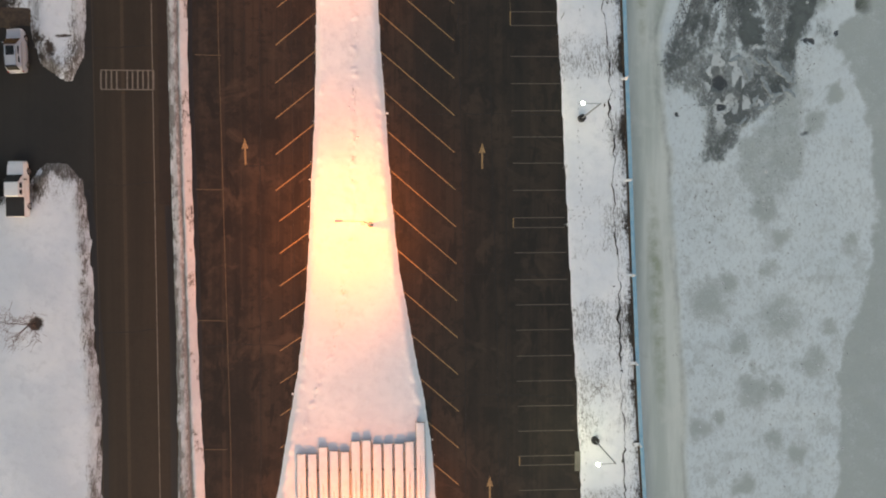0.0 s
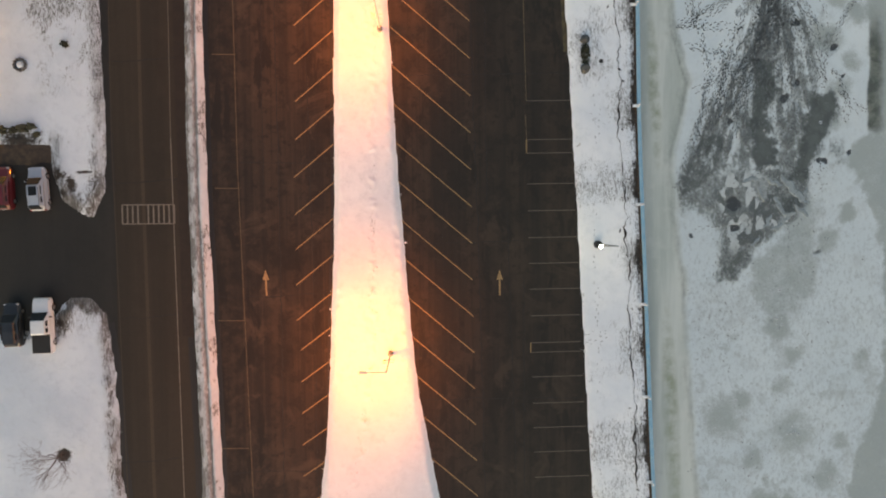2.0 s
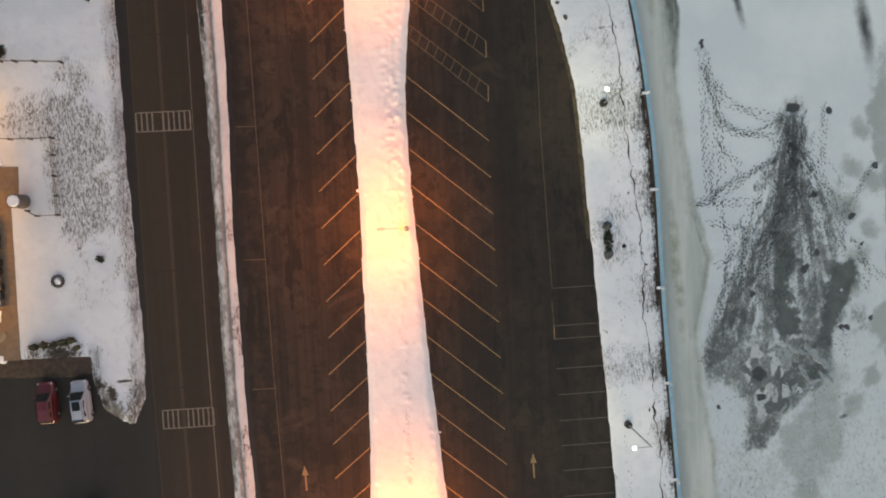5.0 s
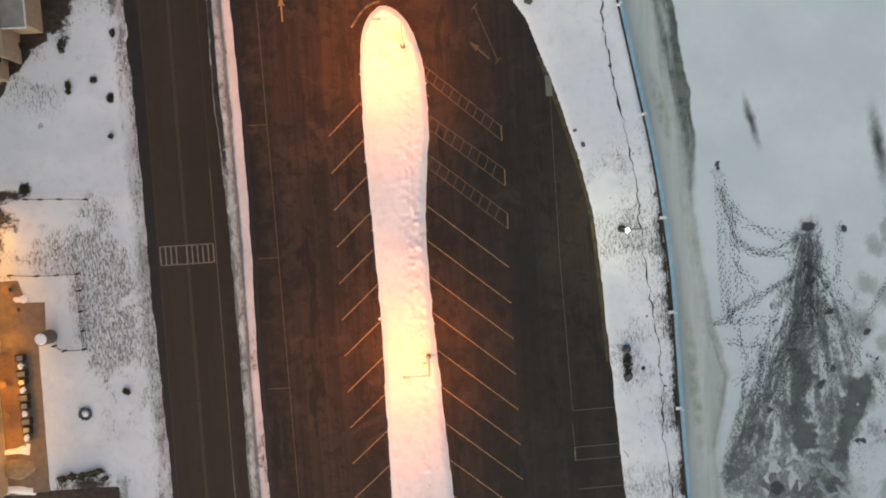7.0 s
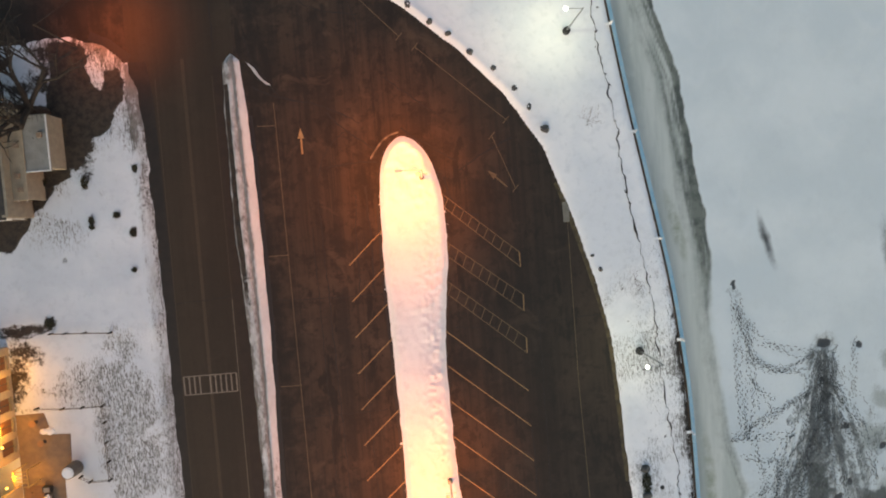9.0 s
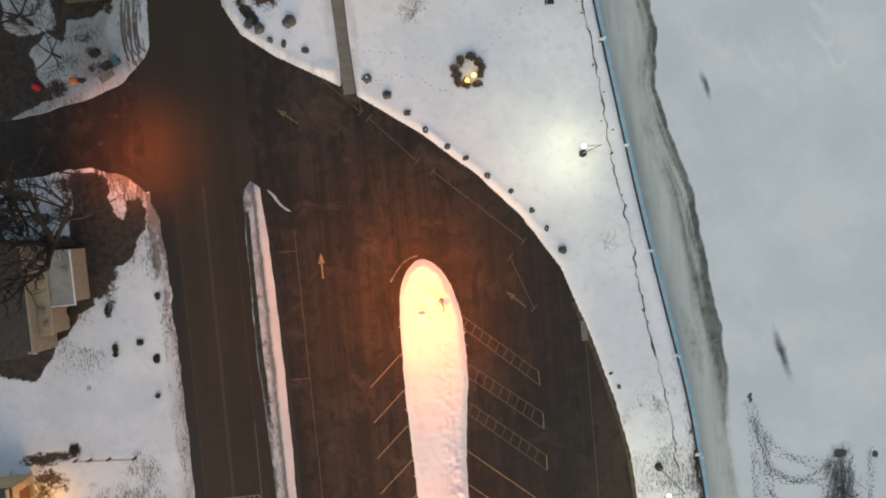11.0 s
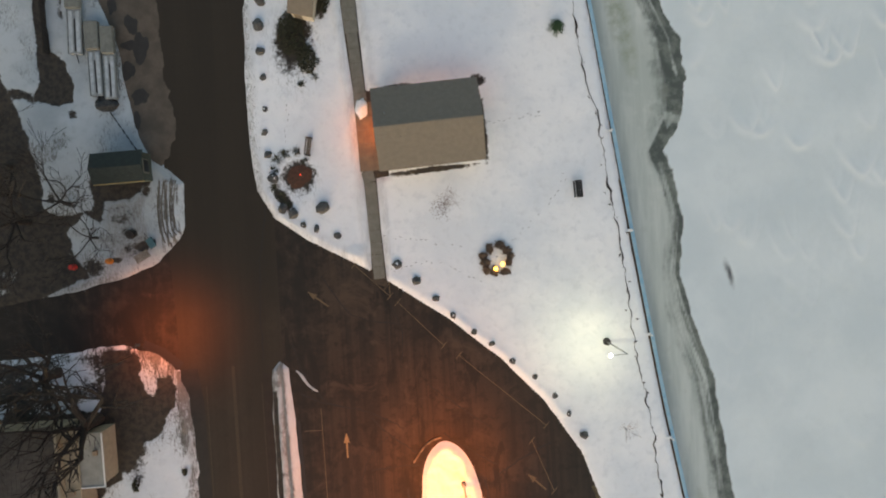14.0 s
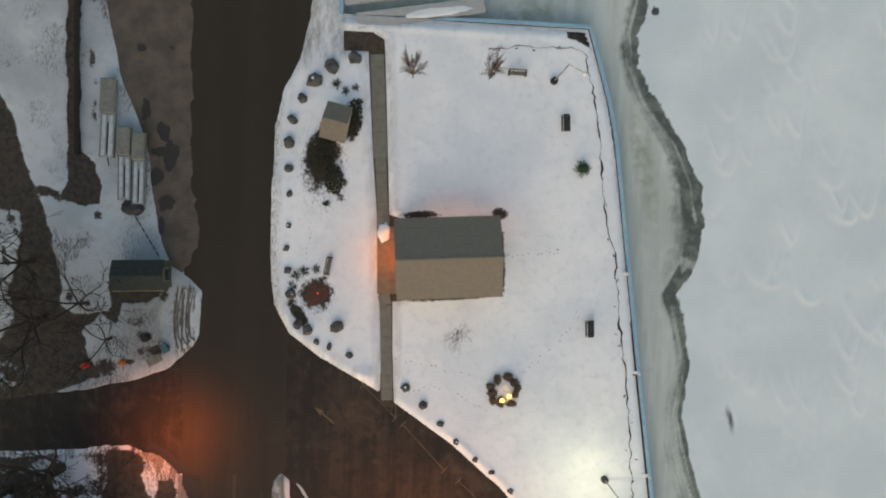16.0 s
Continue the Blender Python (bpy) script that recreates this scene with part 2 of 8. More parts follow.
    c = k.mix(seam, c, k.mix(k.ramp(k.noise(0.5, 6.0, 0.65), 0.4, 0.6), (0.085, 0.098, 0.086), (0.185, 0.205, 0.175)))
    hole = k.ramp(k.math("ADD", k.attr("hole"), k.math("MULTIPLY", speck, 0.4)), 0.40, 1.05)
    c = k.mix(k.math("MULTIPLY", hole, k.ramp(k.attr("hole"), 0.0, 0.12)), c, (0.05, 0.056, 0.06))
    stain = k.math("MULTIPLY", k.attr("stain"), k.ramp(mid, 0.3, 0.7))
    c = k.mix(stain, c, (0.33, 0.36, 0.27))
    return k.done(c, k.math("ADD", k.math("MULTIPLY", mid, 0.6), k.math("MULTIPLY", fine, 0.4)), 0.3, 0.05,
                  k.ramp(band, 0.0, 1.0, 0.7, 0.45))


def make_paint(name, colour, under):
    k = Net(name, 0.8)
    wear = k.ramp(k.noise(3.0, 8.0, 0.7), 0.45, 0.74)
    return k.done(k.mix(wear, colour, under), k.noise(30.0), 0.1, 0.004)


SNOW = make_snow("snow", (0.78, 0.80, 0.83), (0.88, 0.88, 0.89))
# thin grey snow, with the north-west corner's dimmer light put into its colour
CORNER_SNOW = make_snow("dim_thin_snow", (0.35, 0.385, 0.405), (0.47, 0.505, 0.525))
BANK_SNOW = make_snow("ploughed_snow", (0.63, 0.66, 0.69), (0.74, 0.76, 0.78))
# lawn snow, with the lens's fall-off of light put into its colour
YARD_SNOW = make_snow("dim_yard_snow", (0.60, 0.65, 0.70), (0.71, 0.745, 0.78))
ASPHALT_ROAD = make_asphalt("asphalt_road", (0.0268, 0.0190, 0.0116), (0.0355, 0.0250, 0.0152), 0.35, 0.35, north=(84, 100))
ASPHALT_LOT = make_asphalt("asphalt_lot", (0.0188, 0.0136, 0.0102), (0.0415, 0.0268, 0.0172), 0.9, 1.7, west=(-14, 8), lane=-20.95)
ASPHALT_GREY = make_asphalt("asphalt_driveway", (0.0172, 0.0160, 0.0138), (0.0215, 0.0196, 0.0165), 0.2, 0.5)
LAKE = make_lake()
YELLOW = make_paint("yellow_paint", (0.33, 0.215, 0.10), (0.10, 0.066, 0.036))
WORN = make_paint("worn_out_paint", (0.056, 0.037, 0.022), (0.036, 0.025, 0.016))
FADED = make_paint("faded_yellow_paint", (0.135, 0.092, 0.049), (0.045, 0.032, 0.021))
GHOST = make_paint("ghost_white_paint", (0.20, 0.168, 0.135), (0.055, 0.043, 0.033))
WASHED = make_paint("washed_out_white_paint", (0.125, 0.100, 0.078), (0.040, 0.030, 0.022))
SOIL = plain("soil", (0.085, 0.060, 0.040), (0.045, 0.034, 0.026), 2.0, 0.95, bump=0.6)
CONCRETE = plain("concrete", (0.215, 0.20, 0.165), (0.165, 0.155, 0.125), 1.5, 0.85)
KERB = plain("worn_kerb", (0.25, 0.22, 0.17), (0.06, 0.05, 0.04), 1.6, 0.9, bump=0.6)
STEEL_BLUE = plain("blue_steel", (0.22, 0.42, 0.56), (0.33, 0.50, 0.60), 1.2, 0.5)
RUST = plain("rusty_steel", (0.10, 0.065, 0.045), (0.06, 0.045, 0.04), 3.0, 0.8)
ROCK = plain("boulder", (0.105, 0.105, 0.10), (0.045, 0.045, 0.048), 2.5, 0.85, bump=0.6, depth=0.06)
SNOW_CAP = plain("snow_cap", (0.84, 0.85, 0.87), (0.76, 0.78, 0.80), 2.0, 0.75, bump=0.4, depth=0.06)
BLACK_METAL = plain("black_metal", (0.025, 0.024, 0.023), (0.045, 0.042, 0.04), 8.0, 0.5, 0.3)
BROWN_METAL = plain("bronze_metal", (0.30, 0.215, 0.15), (0.22, 0.16, 0.11), 8.0, 0.6, 0.1)
# tan paint made paler: glare from the lit snow is put into it
LAMP_PAINT = plain("glare_tan_paint", (0.82, 0.72, 0.58), (0.74, 0.64, 0.50), 8.0, 0.6)
GREY_METAL = plain("galvanised", (0.34, 0.35, 0.35), (0.25, 0.26, 0.26), 8.0, 0.45, 0.7)
WHITE_METAL = plain("white_metal", (0.75, 0.75, 0.74), (0.6, 0.6, 0.6), 8.0, 0.5)
BARK = plain("bark", (0.034, 0.026, 0.021), (0.021, 0.016, 0.014), 6.0, 0.95, bump=0.6)
TWIG = plain("twigs", (0.155, 0.092, 0.075), (0.10, 0.062, 0.052), 6.0, 0.95)
NEEDLES = plain("needles", (0.02, 0.055, 0.028), (0.035, 0.075, 0.035), 6.0, 0.9)
DRY_SHRUB = plain("dry_shrub", (0.055, 0.05, 0.028), (0.03, 0.035, 0.02), 6.0, 0.95)
MULCH = plain("mulch", (0.10, 0.045, 0.028), (0.06, 0.03, 0.02), 4.0, 0.95, bump=0.7)
WOOD = plain("weathered_wood", (0.16, 0.13, 0.10), (0.10, 0.085, 0.07), 3.0, 0.85, stretch=(1, 6, 1))
RUBBER = plain("rubber", (0.018, 0.018, 0.018), (0.03, 0.03, 0.03), 10, 0.9)
GLASS_DARK = plain("car_glass", (0.012, 0.014, 0.016), (0.02, 0.022, 0.025), 2, 0.30)
GLASS_DARK.node_tree.nodes["Principled BSDF"].inputs["Specular IOR Level"].default_value = 0.12
SIDING = plain("pale_siding", (0.50, 0.45, 0.36), (0.42, 0.38, 0.31), 1.5, 0.8)
PAVER = plain("orange_brown_paver", (0.23, 0.165, 0.11), (0.17, 0.125, 0.09), 1.6, 0.9)
GREEN_ROOF = plain("green_roof", (0.027, 0.036, 0.031), (0.02, 0.027, 0.024), 2.0, 0.85)


def glow(name, colour, strength):
    k = Net(name)
    k.b.inputs["Emission Color"].default_value, k.b.inputs["Emission Strength"].default_value = (*colour, 1), strength
    return k.done(colour)


LENS_SODIUM, LENS_WHITE = glow("sodium_lens", (1.0, 0.62, 0.2), 3), glow("white_lens", (0.95, 1.0, 0.8), 14)
LENS_WARM, LENS_RED = glow("warm_lens", (1.0, 0.55, 0.10), 3.5), glow("red_lens", (1.0, 0.06, 0.03), 2.5)


# ---- shapes ----
def fbm(x, y, scale=1.0, octaves=4, seed=0):
    """Smooth value noise between -1 and 1 for arrays."""
    out, amp, total = np.zeros(np.shape(x)), 1.0, 0.0
    for o in range(octaves):
        u, v = np.asarray(x) / scale * 2**o + 31.7 * o, np.asarray(y) / scale * 2**o - 17.3 * o
        i, j = np.floor(u).astype(np.int64), np.floor(v).astype(np.int64)
        f, g = u - i, v - j
        f, g = f * f * (3 - 2 * f), g * g * (3 - 2 * g)

        def h(a, b):
            n = (a * 374761393 + b * 668265263 + (seed + o) * 1442695041) & 0x7FFFFFFF
            n = ((n ^ (n >> 13)) * 1274126177) & 0x7FFFFFFF
            return ((n ^ (n >> 16)) % 65536) / 32767.5 - 1

        out += amp * ((h(i, j) * (1 - f) + h(i + 1, j) * f) * (1 - g) + (h(i, j + 1) * (1 - f) + h(i + 1, j + 1) * f) * g)
        total += amp
        amp *= 0.55
    return out / total


def line_distance(x, y, pts, closed=False):
    d = np.full(np.shape(x), 1e9)
    pts = [*pts, pts[0]] if closed else pts
    for (ax, ay), (bx, by) in zip(pts, pts[1:]):
        dx, dy = bx - ax, by - ay
        t = np.clip(((x - ax) * dx + (y - ay) * dy) / (dx * dx + dy * dy + 1e-9), 0, 1)
        d = np.minimum(d, np.hypot(x - ax - t * dx, y - ay - t * dy))
    return d


def rounded(poly, times=2):
    """The outline with its corners cut."""
    for _ in range(times):
        poly = [(p[0] * (1 - t) + q[0] * t, p[1] * (1 - t) + q[1] * t) for p, q in zip(poly, [*poly[1:], poly[0]]) for t in (0.25, 0.75)]
    return poly


def inside(x, y, poly):
    """Signed distance to an outline, positive inside."""
    odd = np.zeros(np.shape(x), bool)
    for (ax, ay), (bx, by) in zip(poly, [*poly[1:], poly[0]]):
        cross = (ay > y) != (by > y)
        with np.errstate(divide="ignore", invalid="ignore"):
            odd ^= cross & (x < (bx - ax) * (y - ay) / (by - ay + 1e-12) + ax)
    d = line_distance(x, y, poly, True)
    return np.where(odd, d, -d)


def smooth(v, a, b):
    t = np.clip((v - a) / (b - a), 0, 1)
    return t * t * (3 - 2 * t)


def blob(x, y, cx, cy, rx, ry, turn=0.0):
    """1 in the middle of an ellipse, 0 at its rim and beyond."""
    c, s = math.cos(radians(turn)), math.sin(radians(turn))
    u, v = (x - cx) * c + (y - cy) * s, -(x - cx) * s + (y - cy) * c
    return np.clip(1 - np.hypot(u / rx, v / ry), 0, 1)


def mesh_object(name, verts, faces, material, attributes=None, flat=False):
    me = bpy.data.meshes.new(name)
    me.from_pydata(verts, [], faces)
    for key, values in (attributes or {}).items():
        me.attributes.new(key, "FLOAT", "POINT").data.foreach_set("value", np.asarray(values, np.float32))
    me.polygons.foreach_set("use_smooth", [not flat] * len(me.polygons))
    me.materials.append(material)
    return new(name, me)


def grid_faces(nx, ny):
    i, j = np.meshgrid(np.arange(nx - 1), np.arange(ny - 1))
    a = (j * nx + i).ravel()
    return np.stack([a, a + 1, a + 1 + nx, a + nx], 1)


def patch(name, poly, height, cell=0.4, edge=0.5, rag=0.25, bump=0.06, masks=None, holes=(), shape=None, material=None, seed=0):
    """A raised, ragged sheet of snow inside an outline."""
    xs = np.arange(min(p[0] for p in poly) - 1, max(p[0] for p in poly) + 1, cell)
    ys = np.arange(min(p[1] for p in poly) - 1, max(p[1] for p in poly) + 1, cell)
    x, y = (v.ravel() for v in np.meshgrid(xs, ys))
    x, y = x + fbm(x, y, 0.9, 1, seed + 50) * cell * 0.3, y + fbm(x, y, 0.9, 1, seed + 51) * cell * 0.3
    d = inside(x, y, poly) + rag * fbm(x, y, 1.7, 4, seed + 3)
    for hole in holes:
        d = np.minimum(d, -inside(x, y, hole) + 0.05 * fbm(x, y, 0.8, 2, seed + 9))
    z = np.where(d > 0, height * (1 - np.exp(-np.maximum(d, 0) / edge)), np.maximum(d * 0.6, -0.04))
    full = smooth(d, 0, 0.8)
    z = z + full * bump * fbm(x, y, 2.4, 5, seed + 6)
    at = {k: v for k, v in (masks(x, y, d) if masks else {}).items()}
    for key in ("grime_shade", "tufts", "bare", "sand"):
        at.setdefault(key, np.zeros(len(x)))
    if shape:
        z = z + shape(x, y, d) * full
    z = z - 0.6 * height * np.clip(at["bare"] * 1.5 - 0.4, 0, 0.8) * full
    z = np.where(d > 0.02, np.maximum(z, 0.012), z)
    f = grid_faces(len(xs), len(ys))
    f = f[(d[f] > -0.01).any(1)]
    used, back = np.unique(f, return_inverse=True)
    f = back.reshape(-1, 4)
    return mesh_object(name, np.stack([x, y, z], 1)[used].tolist(), f.tolist(), material or SNOW, {k: v[used] for k, v in at.items()})


def part(name, bm, material, parent=None, label=""):
    """Links a bmesh as one mesh object, under a thing or a part."""
    me = bpy.data.meshes.new(name)
    bmesh.ops.recalc_face_normals(bm, faces=bm.faces)
    bm.to_mesh(me)
    bm.free()
    me.materials.append(material)
    ob = new(name, me)
    ob.parent = parent
    if label:
        ob["label"] = label
    return ob


def empty(name, place=(0, 0, 0), turn=0.0):
    ob = new(name)
    ob.empty_display_size = 0.2
    ob.matrix_basis = pose(*place, 0, 0, turn)
    return ob


def box(bm, x, y, z, sx, sy, sz, bevel=0.0, m=None):
    """A box with its middle at x, y and its foot at z."""
    made = bmesh.ops.create_cube(bm, size=1.0)["verts"]
    bmesh.ops.scale(bm, vec=(sx, sy, sz), verts=made)
    bmesh.ops.translate(bm, vec=(x, y, z + sz / 2), verts=made)
    if bevel:
        edges = list({e for v in made for e in v.link_edges})
        made = [v for v in bmesh.ops.bevel(bm, geom=edges, offset=bevel, segments=1, affect="EDGES")["verts"]]
    if m is not None:
        bmesh.ops.transform(bm, matrix=m, verts=made)
    return bm


def tube(bm, a, b, ra, rb=None, sides=8):
    a, b = Vector(a), Vector(b)
    rb = ra if rb is None else rb
    q = (b - a).to_track_quat("Z", "Y")
    u, w = q @ Vector((1, 0, 0)), q @ Vector((0, 1, 0))
    turn = [(math.cos(2 * math.pi * k / sides), math.sin(2 * math.pi * k / sides)) for k in range(sides)]
    lo = [bm.verts.new(a + (u * c + w * s) * ra) for c, s in turn]
    hi = [bm.verts.new(b + (u * c + w * s) * rb) for c, s in turn]
    for k in range(sides):
        j = (k + 1) % sides
        bm.faces.new((lo[k], lo[j], hi[j], hi[k]))
    bm.faces.new(hi)
    bm.faces.new(lo[::-1])
    return bm


def ball(bm, x, y, z, rx, ry, rz, sub=2, rough=0.0, seed=0):
    made = bmesh.ops.create_icosphere(bm, subdivisions=sub, radius=1.0)["verts"]
    for v in made:
        k = 1 + rough * noise.noise(v.co * 1.7 + Vector((seed * 3.1, seed * 1.7, 0)))
        v.co = Vector((x + v.co.x * rx * k, y + v.co.y * ry * k, z + v.co.z * rz * k))
    return bm


def fresh():
    return bmesh.new()


def prism(bm, outline, z0, z1):
    lo, hi = [bm.verts.new((x, y, z0)) for x, y in outline], [bm.verts.new((x, y, z1)) for x, y in outline]
    bm.faces.new(hi)
    bm.faces.new(lo[::-1])
    for i in range(len(outline)):
        j = (i + 1) % len(outline)
        bm.faces.new((lo[i], lo[j], hi[j], hi[i]))
    return bm


def ribbon(bm, pts, left, right, z0, z1):
    """A band of constant width along a line of points."""
    rows = []
    for i, (x, y) in enumerate(pts):
        (ax, ay), (bx, by) = pts[max(i - 1, 0)], pts[min(i + 1, len(pts) - 1)]
        n = math.hypot(bx - ax, by - ay) or 1
        ux, uy = (by - ay) / n, -(bx - ax) / n
        rows.append([bm.verts.new((x + ux * o, y + uy * o, z)) for o, z in ((left, z0), (left, z1), (right, z1), (right, z0))])
    for a, b in zip(rows, rows[1:]):
        for k in range(4):
            bm.faces.new((a[k], a[(k + 1) % 4], b[(k + 1) % 4], b[k]))
    bm.faces.new(rows[0][::-1])
    bm.faces.new(rows[-1])
    return bm


def spline(pts, step=0.6):
    """Points at even steps on a smooth line through a few."""
    out = []
    p = [pts[0], *pts, pts[-1]]
    for a, b, c, d in zip(p, p[1:], p[2:], p[3:]):
        n = max(1, int(math.dist(b, c) / step))
        for k in range(n):
            t = k / n
            out.append(tuple(0.5 * (2 * b[i] + (c[i] - a[i]) * t + (2 * a[i] - 5 * b[i] + 4 * c[i] - d[i]) * t * t + (3 * b[i] - a[i] - 3 * c[i] + d[i]) * t**3) for i in range(2)))
    out.append(pts[-1])
    return out

# ---- the shore and the ground ----
WALL = [(40, -500), (26.5, -70), (24.1, -27.7), (23.6, -19.6), (22.9, -4.3), (22.3, 10.9), (21.7, 26.1), (21.4, 42), (20.8, 50), (20.0, 57),
        (18.0, 68.6), (16.2, 79.2), (13.6, 97.1), (11.7, 110.8), (9.9, 123.4), (8.1, 130.1), (6.8, 134.3)]
BASIN = [(6.8, 134.3), (-4.3, 134.5), (-20.5, 134.7), (-20.5, 500)]


def wall_x(y):
    return np.interp(y, [p[1] for p in WALL], [p[0] for p in WALL])


def build_ground():
    ys = [-2500, -500, -200, -70, *range(-60, 134, 6), 134.3, 134.7, 150, 200, 500, 2500]
    verts, faces = [], []
    for y in ys:
        right = float(wall_x(y)) if y < 134.5 else -20.5
        if y < -500:
            right = 40
        for x in (-2500, -400, -120, -70, right):
            verts.append((x, y, -0.06))
    for j in range(len(ys) - 1):
        for i in range(4):
            a = j * 5 + i
            faces.append((a, a + 1, a + 6, a + 5))
    zero = np.zeros(len(verts))
    ob = mesh_object("ground", verts, faces, YARD_SNOW, {"grime_shade": zero, "tufts": zero, "bare": zero, "sand": zero})
    tagged(ob, "snow-covered land beside the frozen lake", "ground", kind="structure")


build_ground()

BAND_EDGE = [(-60, 33), (-27, 29.6), (-14, 29.1), (-3, 28.1), (5, 27.7), (9.4, 27.6), (16.5, 26.5), (23.5, 26.2), (31, 28.0), (37.3, 26.3), (41, 26.0), (46, 25.5), (52, 25.0), (58.5, 25.5),
             (66, 24.5), (72.5, 23.9), (79, 22.9), (84.5, 21.0), (91, 19.6), (97.5, 20.3), (105, 18.6), (109, 20.7), (113, 21.2), (117.5, 20.6), (122, 18.6), (126.3, 15.4), (130.6, 13.3), (134.4, 12.7), (138, 13.6), (170, 9.0)]


LAKE_TRAILS = [[(37.6, 46.2), (32.5, 47.0), (28.7, 49.6), (28.2, 53.5)], [(36.9, 45.9), (32.4, 44.8), (29.3, 46.8), (27.6, 52.5)], [(35.6, 44.1), (32.4, 45.1), (29.3, 46.5), (28.1, 48.4)],
               [(38.1, 42.5), (33.6, 40.8), (30.3, 39.0), (27.8, 37.5)], [(36.2, 41.9), (32.3, 40.2), (29.1, 38.4), (26.8, 37.3)], [(28.1, 52.4), (27.6, 43.5), (27.8, 37.9)],
               [(29.3, 50.1), (29.1, 40.3), (28.4, 37.8)], [(29.5, 44.0), (31.7, 40.8)], [(29.0, 37.2), (29.7, 34.0), (30.1, 30.9), (29.4, 28.4)], [(32.1, 32.7), (30.1, 31.2), (28.2, 30.3)]]
LAKE_TRAILS += [[(41.4, 47.3), (41.0, 43.6), (40.7, 41.1)], [(47.1, 40.6), (45.1, 37.2), (43.7, 35.4)], [(38.8, 45.6), (39.1, 42.4), (41.2, 38.6), (41.9, 37.3)], [(26.8, 37.0), (31.6, 37.1), (34.1, 37.0)],
                [(28.0, 35.0), (32.1, 33.9)], [(32.1, 33.3), (31.4, 30.2), (29.4, 27.8), (28.0, 23.4)], [(44.3, 32.2), (45.6, 29.6), (45.5, 26.5)], [(44.9, 29.7), (48.1, 27.6)],
                [(44.7, 22.7), (45.1, 15.8), (45.7, 9.6), (46.5, 3.9), (46.6, -5), (46.2, -16)]]


def build_lake():
    far = [120, 200, 400, 900, 2500]
    xs = np.array([-24.0, -12, *np.arange(-5, 4, 1.5), *np.arange(5, 11, 0.5), *np.arange(11, 51, 0.18), *np.arange(51.5, 62, 1.0), *np.arange(63, 90, 3), *far])
    ys = np.array([*[-v for v in far[::-1]], -90, -60, *np.arange(-40, -1, 0.26), *np.arange(-1, 58, 0.18), *np.arange(58, 142, 0.28), 150, 170, 200, 400, 900, 2500])
    x, y = (v.ravel() for v in np.meshgrid(xs, ys))
    n1, n2, n3 = fbm(x, y, 3.0, 5, 1), fbm(x, y, 9.0, 4, 2), fbm(x, y, 0.9, 3, 3)
    base = np.interp(y, [p[0] for p in BAND_EDGE], [p[1] for p in BAND_EDGE])
    loose = smooth(y, 94, 106)
    edge = base + (0.45 + 0.35 * loose) * n1 + (0.12 + 0.22 * loose) * n3
    soft_edge = 0.60 - 0.48 * smooth(y, 50, 64)
    band = 1 - smooth(x, edge - soft_edge, edge + soft_edge)
    band = np.maximum(band, smooth(y, 133.6, 134.6) * (x < 9))
    # streaks of dark refrozen slush inside the snow's rim, drawn out along the shore
    width = np.interp(y, [-40, 10, 24, 40, 54, 62, 82, 92, 101, 108, 117, 124, 132], [0.8, 0.9, 2.0, 1.6, 1.6, 2.5, 2.6, 1.9, 1.6, 3.4, 3.4, 2.4, 2.0])
    inward = (edge - x) / (1.1 * width)
    along = fbm((base - x) * 1.9 + 0.5 * n2, y * 0.10 + x * 0.03, 1.0, 4, 12)
    floes = smooth(fbm(x, y, 1.7, 3, 18), 0.10, 0.22) * blob(x, y, 18.8, 112.5, 2.2, 8.0, 12) ** 0.3
    seam = smooth(x, edge + soft_edge * 1.1, edge - soft_edge * 0.8) * np.clip(1.12 - np.clip(inward, 0, 2), 0, 1) ** 0.95 * (0.72 + 0.9 * along) * (0.34 + 0.74 * smooth(y, 48, 66))
    seam = np.clip(seam, 0, 1) * (1 - 0.75 * floes)
    seam = np.maximum(seam, 0.62 * smooth(x + 0.25 * n1, 48.0, 48.5) * smooth(x + 0.4 * n1, 50.8, 48.8) * smooth(y, 24.6, 26.5) * (1 - smooth(y, 34, 42)))
    # crescents of wind-packed snow, their horns trailing north
    rng = random.Random(12)
    drift = np.zeros(len(x))
    for _ in range(150):
        cx, cy, r, bend, tall = rng.uniform(20, 56), rng.uniform(56, 150), rng.uniform(0.8, 2.2), rng.uniform(1.2, 3.6), rng.uniform(0.25, 1.0)
        skew = rng.uniform(-0.5, 0.9)
        near = np.nonzero((np.abs(x - cx) < 4.5) & (y > cy - 2) & (y < cy + 9))[0]
        u, v = x[near] - cx - 0.10 * (cy - y[near]), y[near] - cy
        u = u + 0.45 * n1[near] + 0.1 * n3[near]
        gap = (v - bend * np.where(u > 0, 1 + skew, 1 - 0.5 * skew) * np.abs(u / r) ** 1.7) / (1 + 1.6 * np.abs(u) / r)
        arms = np.clip(1.5 - np.abs(u) / r, 0, 1) * np.clip(1.2 - v / 7, 0, 1)
        crest = np.where(gap < 0, np.exp(-((gap / 0.22) ** 2)), np.exp(-((gap / 0.55) ** 2)))
        tall *= float(0.3 + 0.7 * smooth(np.float64(cy), 78, 108))
        drift[near] = np.maximum(drift[near], tall * arms * crest)
    drift *= smooth(x, edge + 0.2, edge + 1.2) * smooth(y, 54, 64)
    # where people fish and walk: trodden, water-logged snow
    wx, wy = x + 0.9 * fbm(x, y, 2.0, 4, 14), y + 1.2 * fbm(x, y, 2.4, 4, 15)
    crumbs = fbm(x, y, 0.7, 3, 17)
    slush, pool = np.zeros(len(x)), np.zeros(len(x))
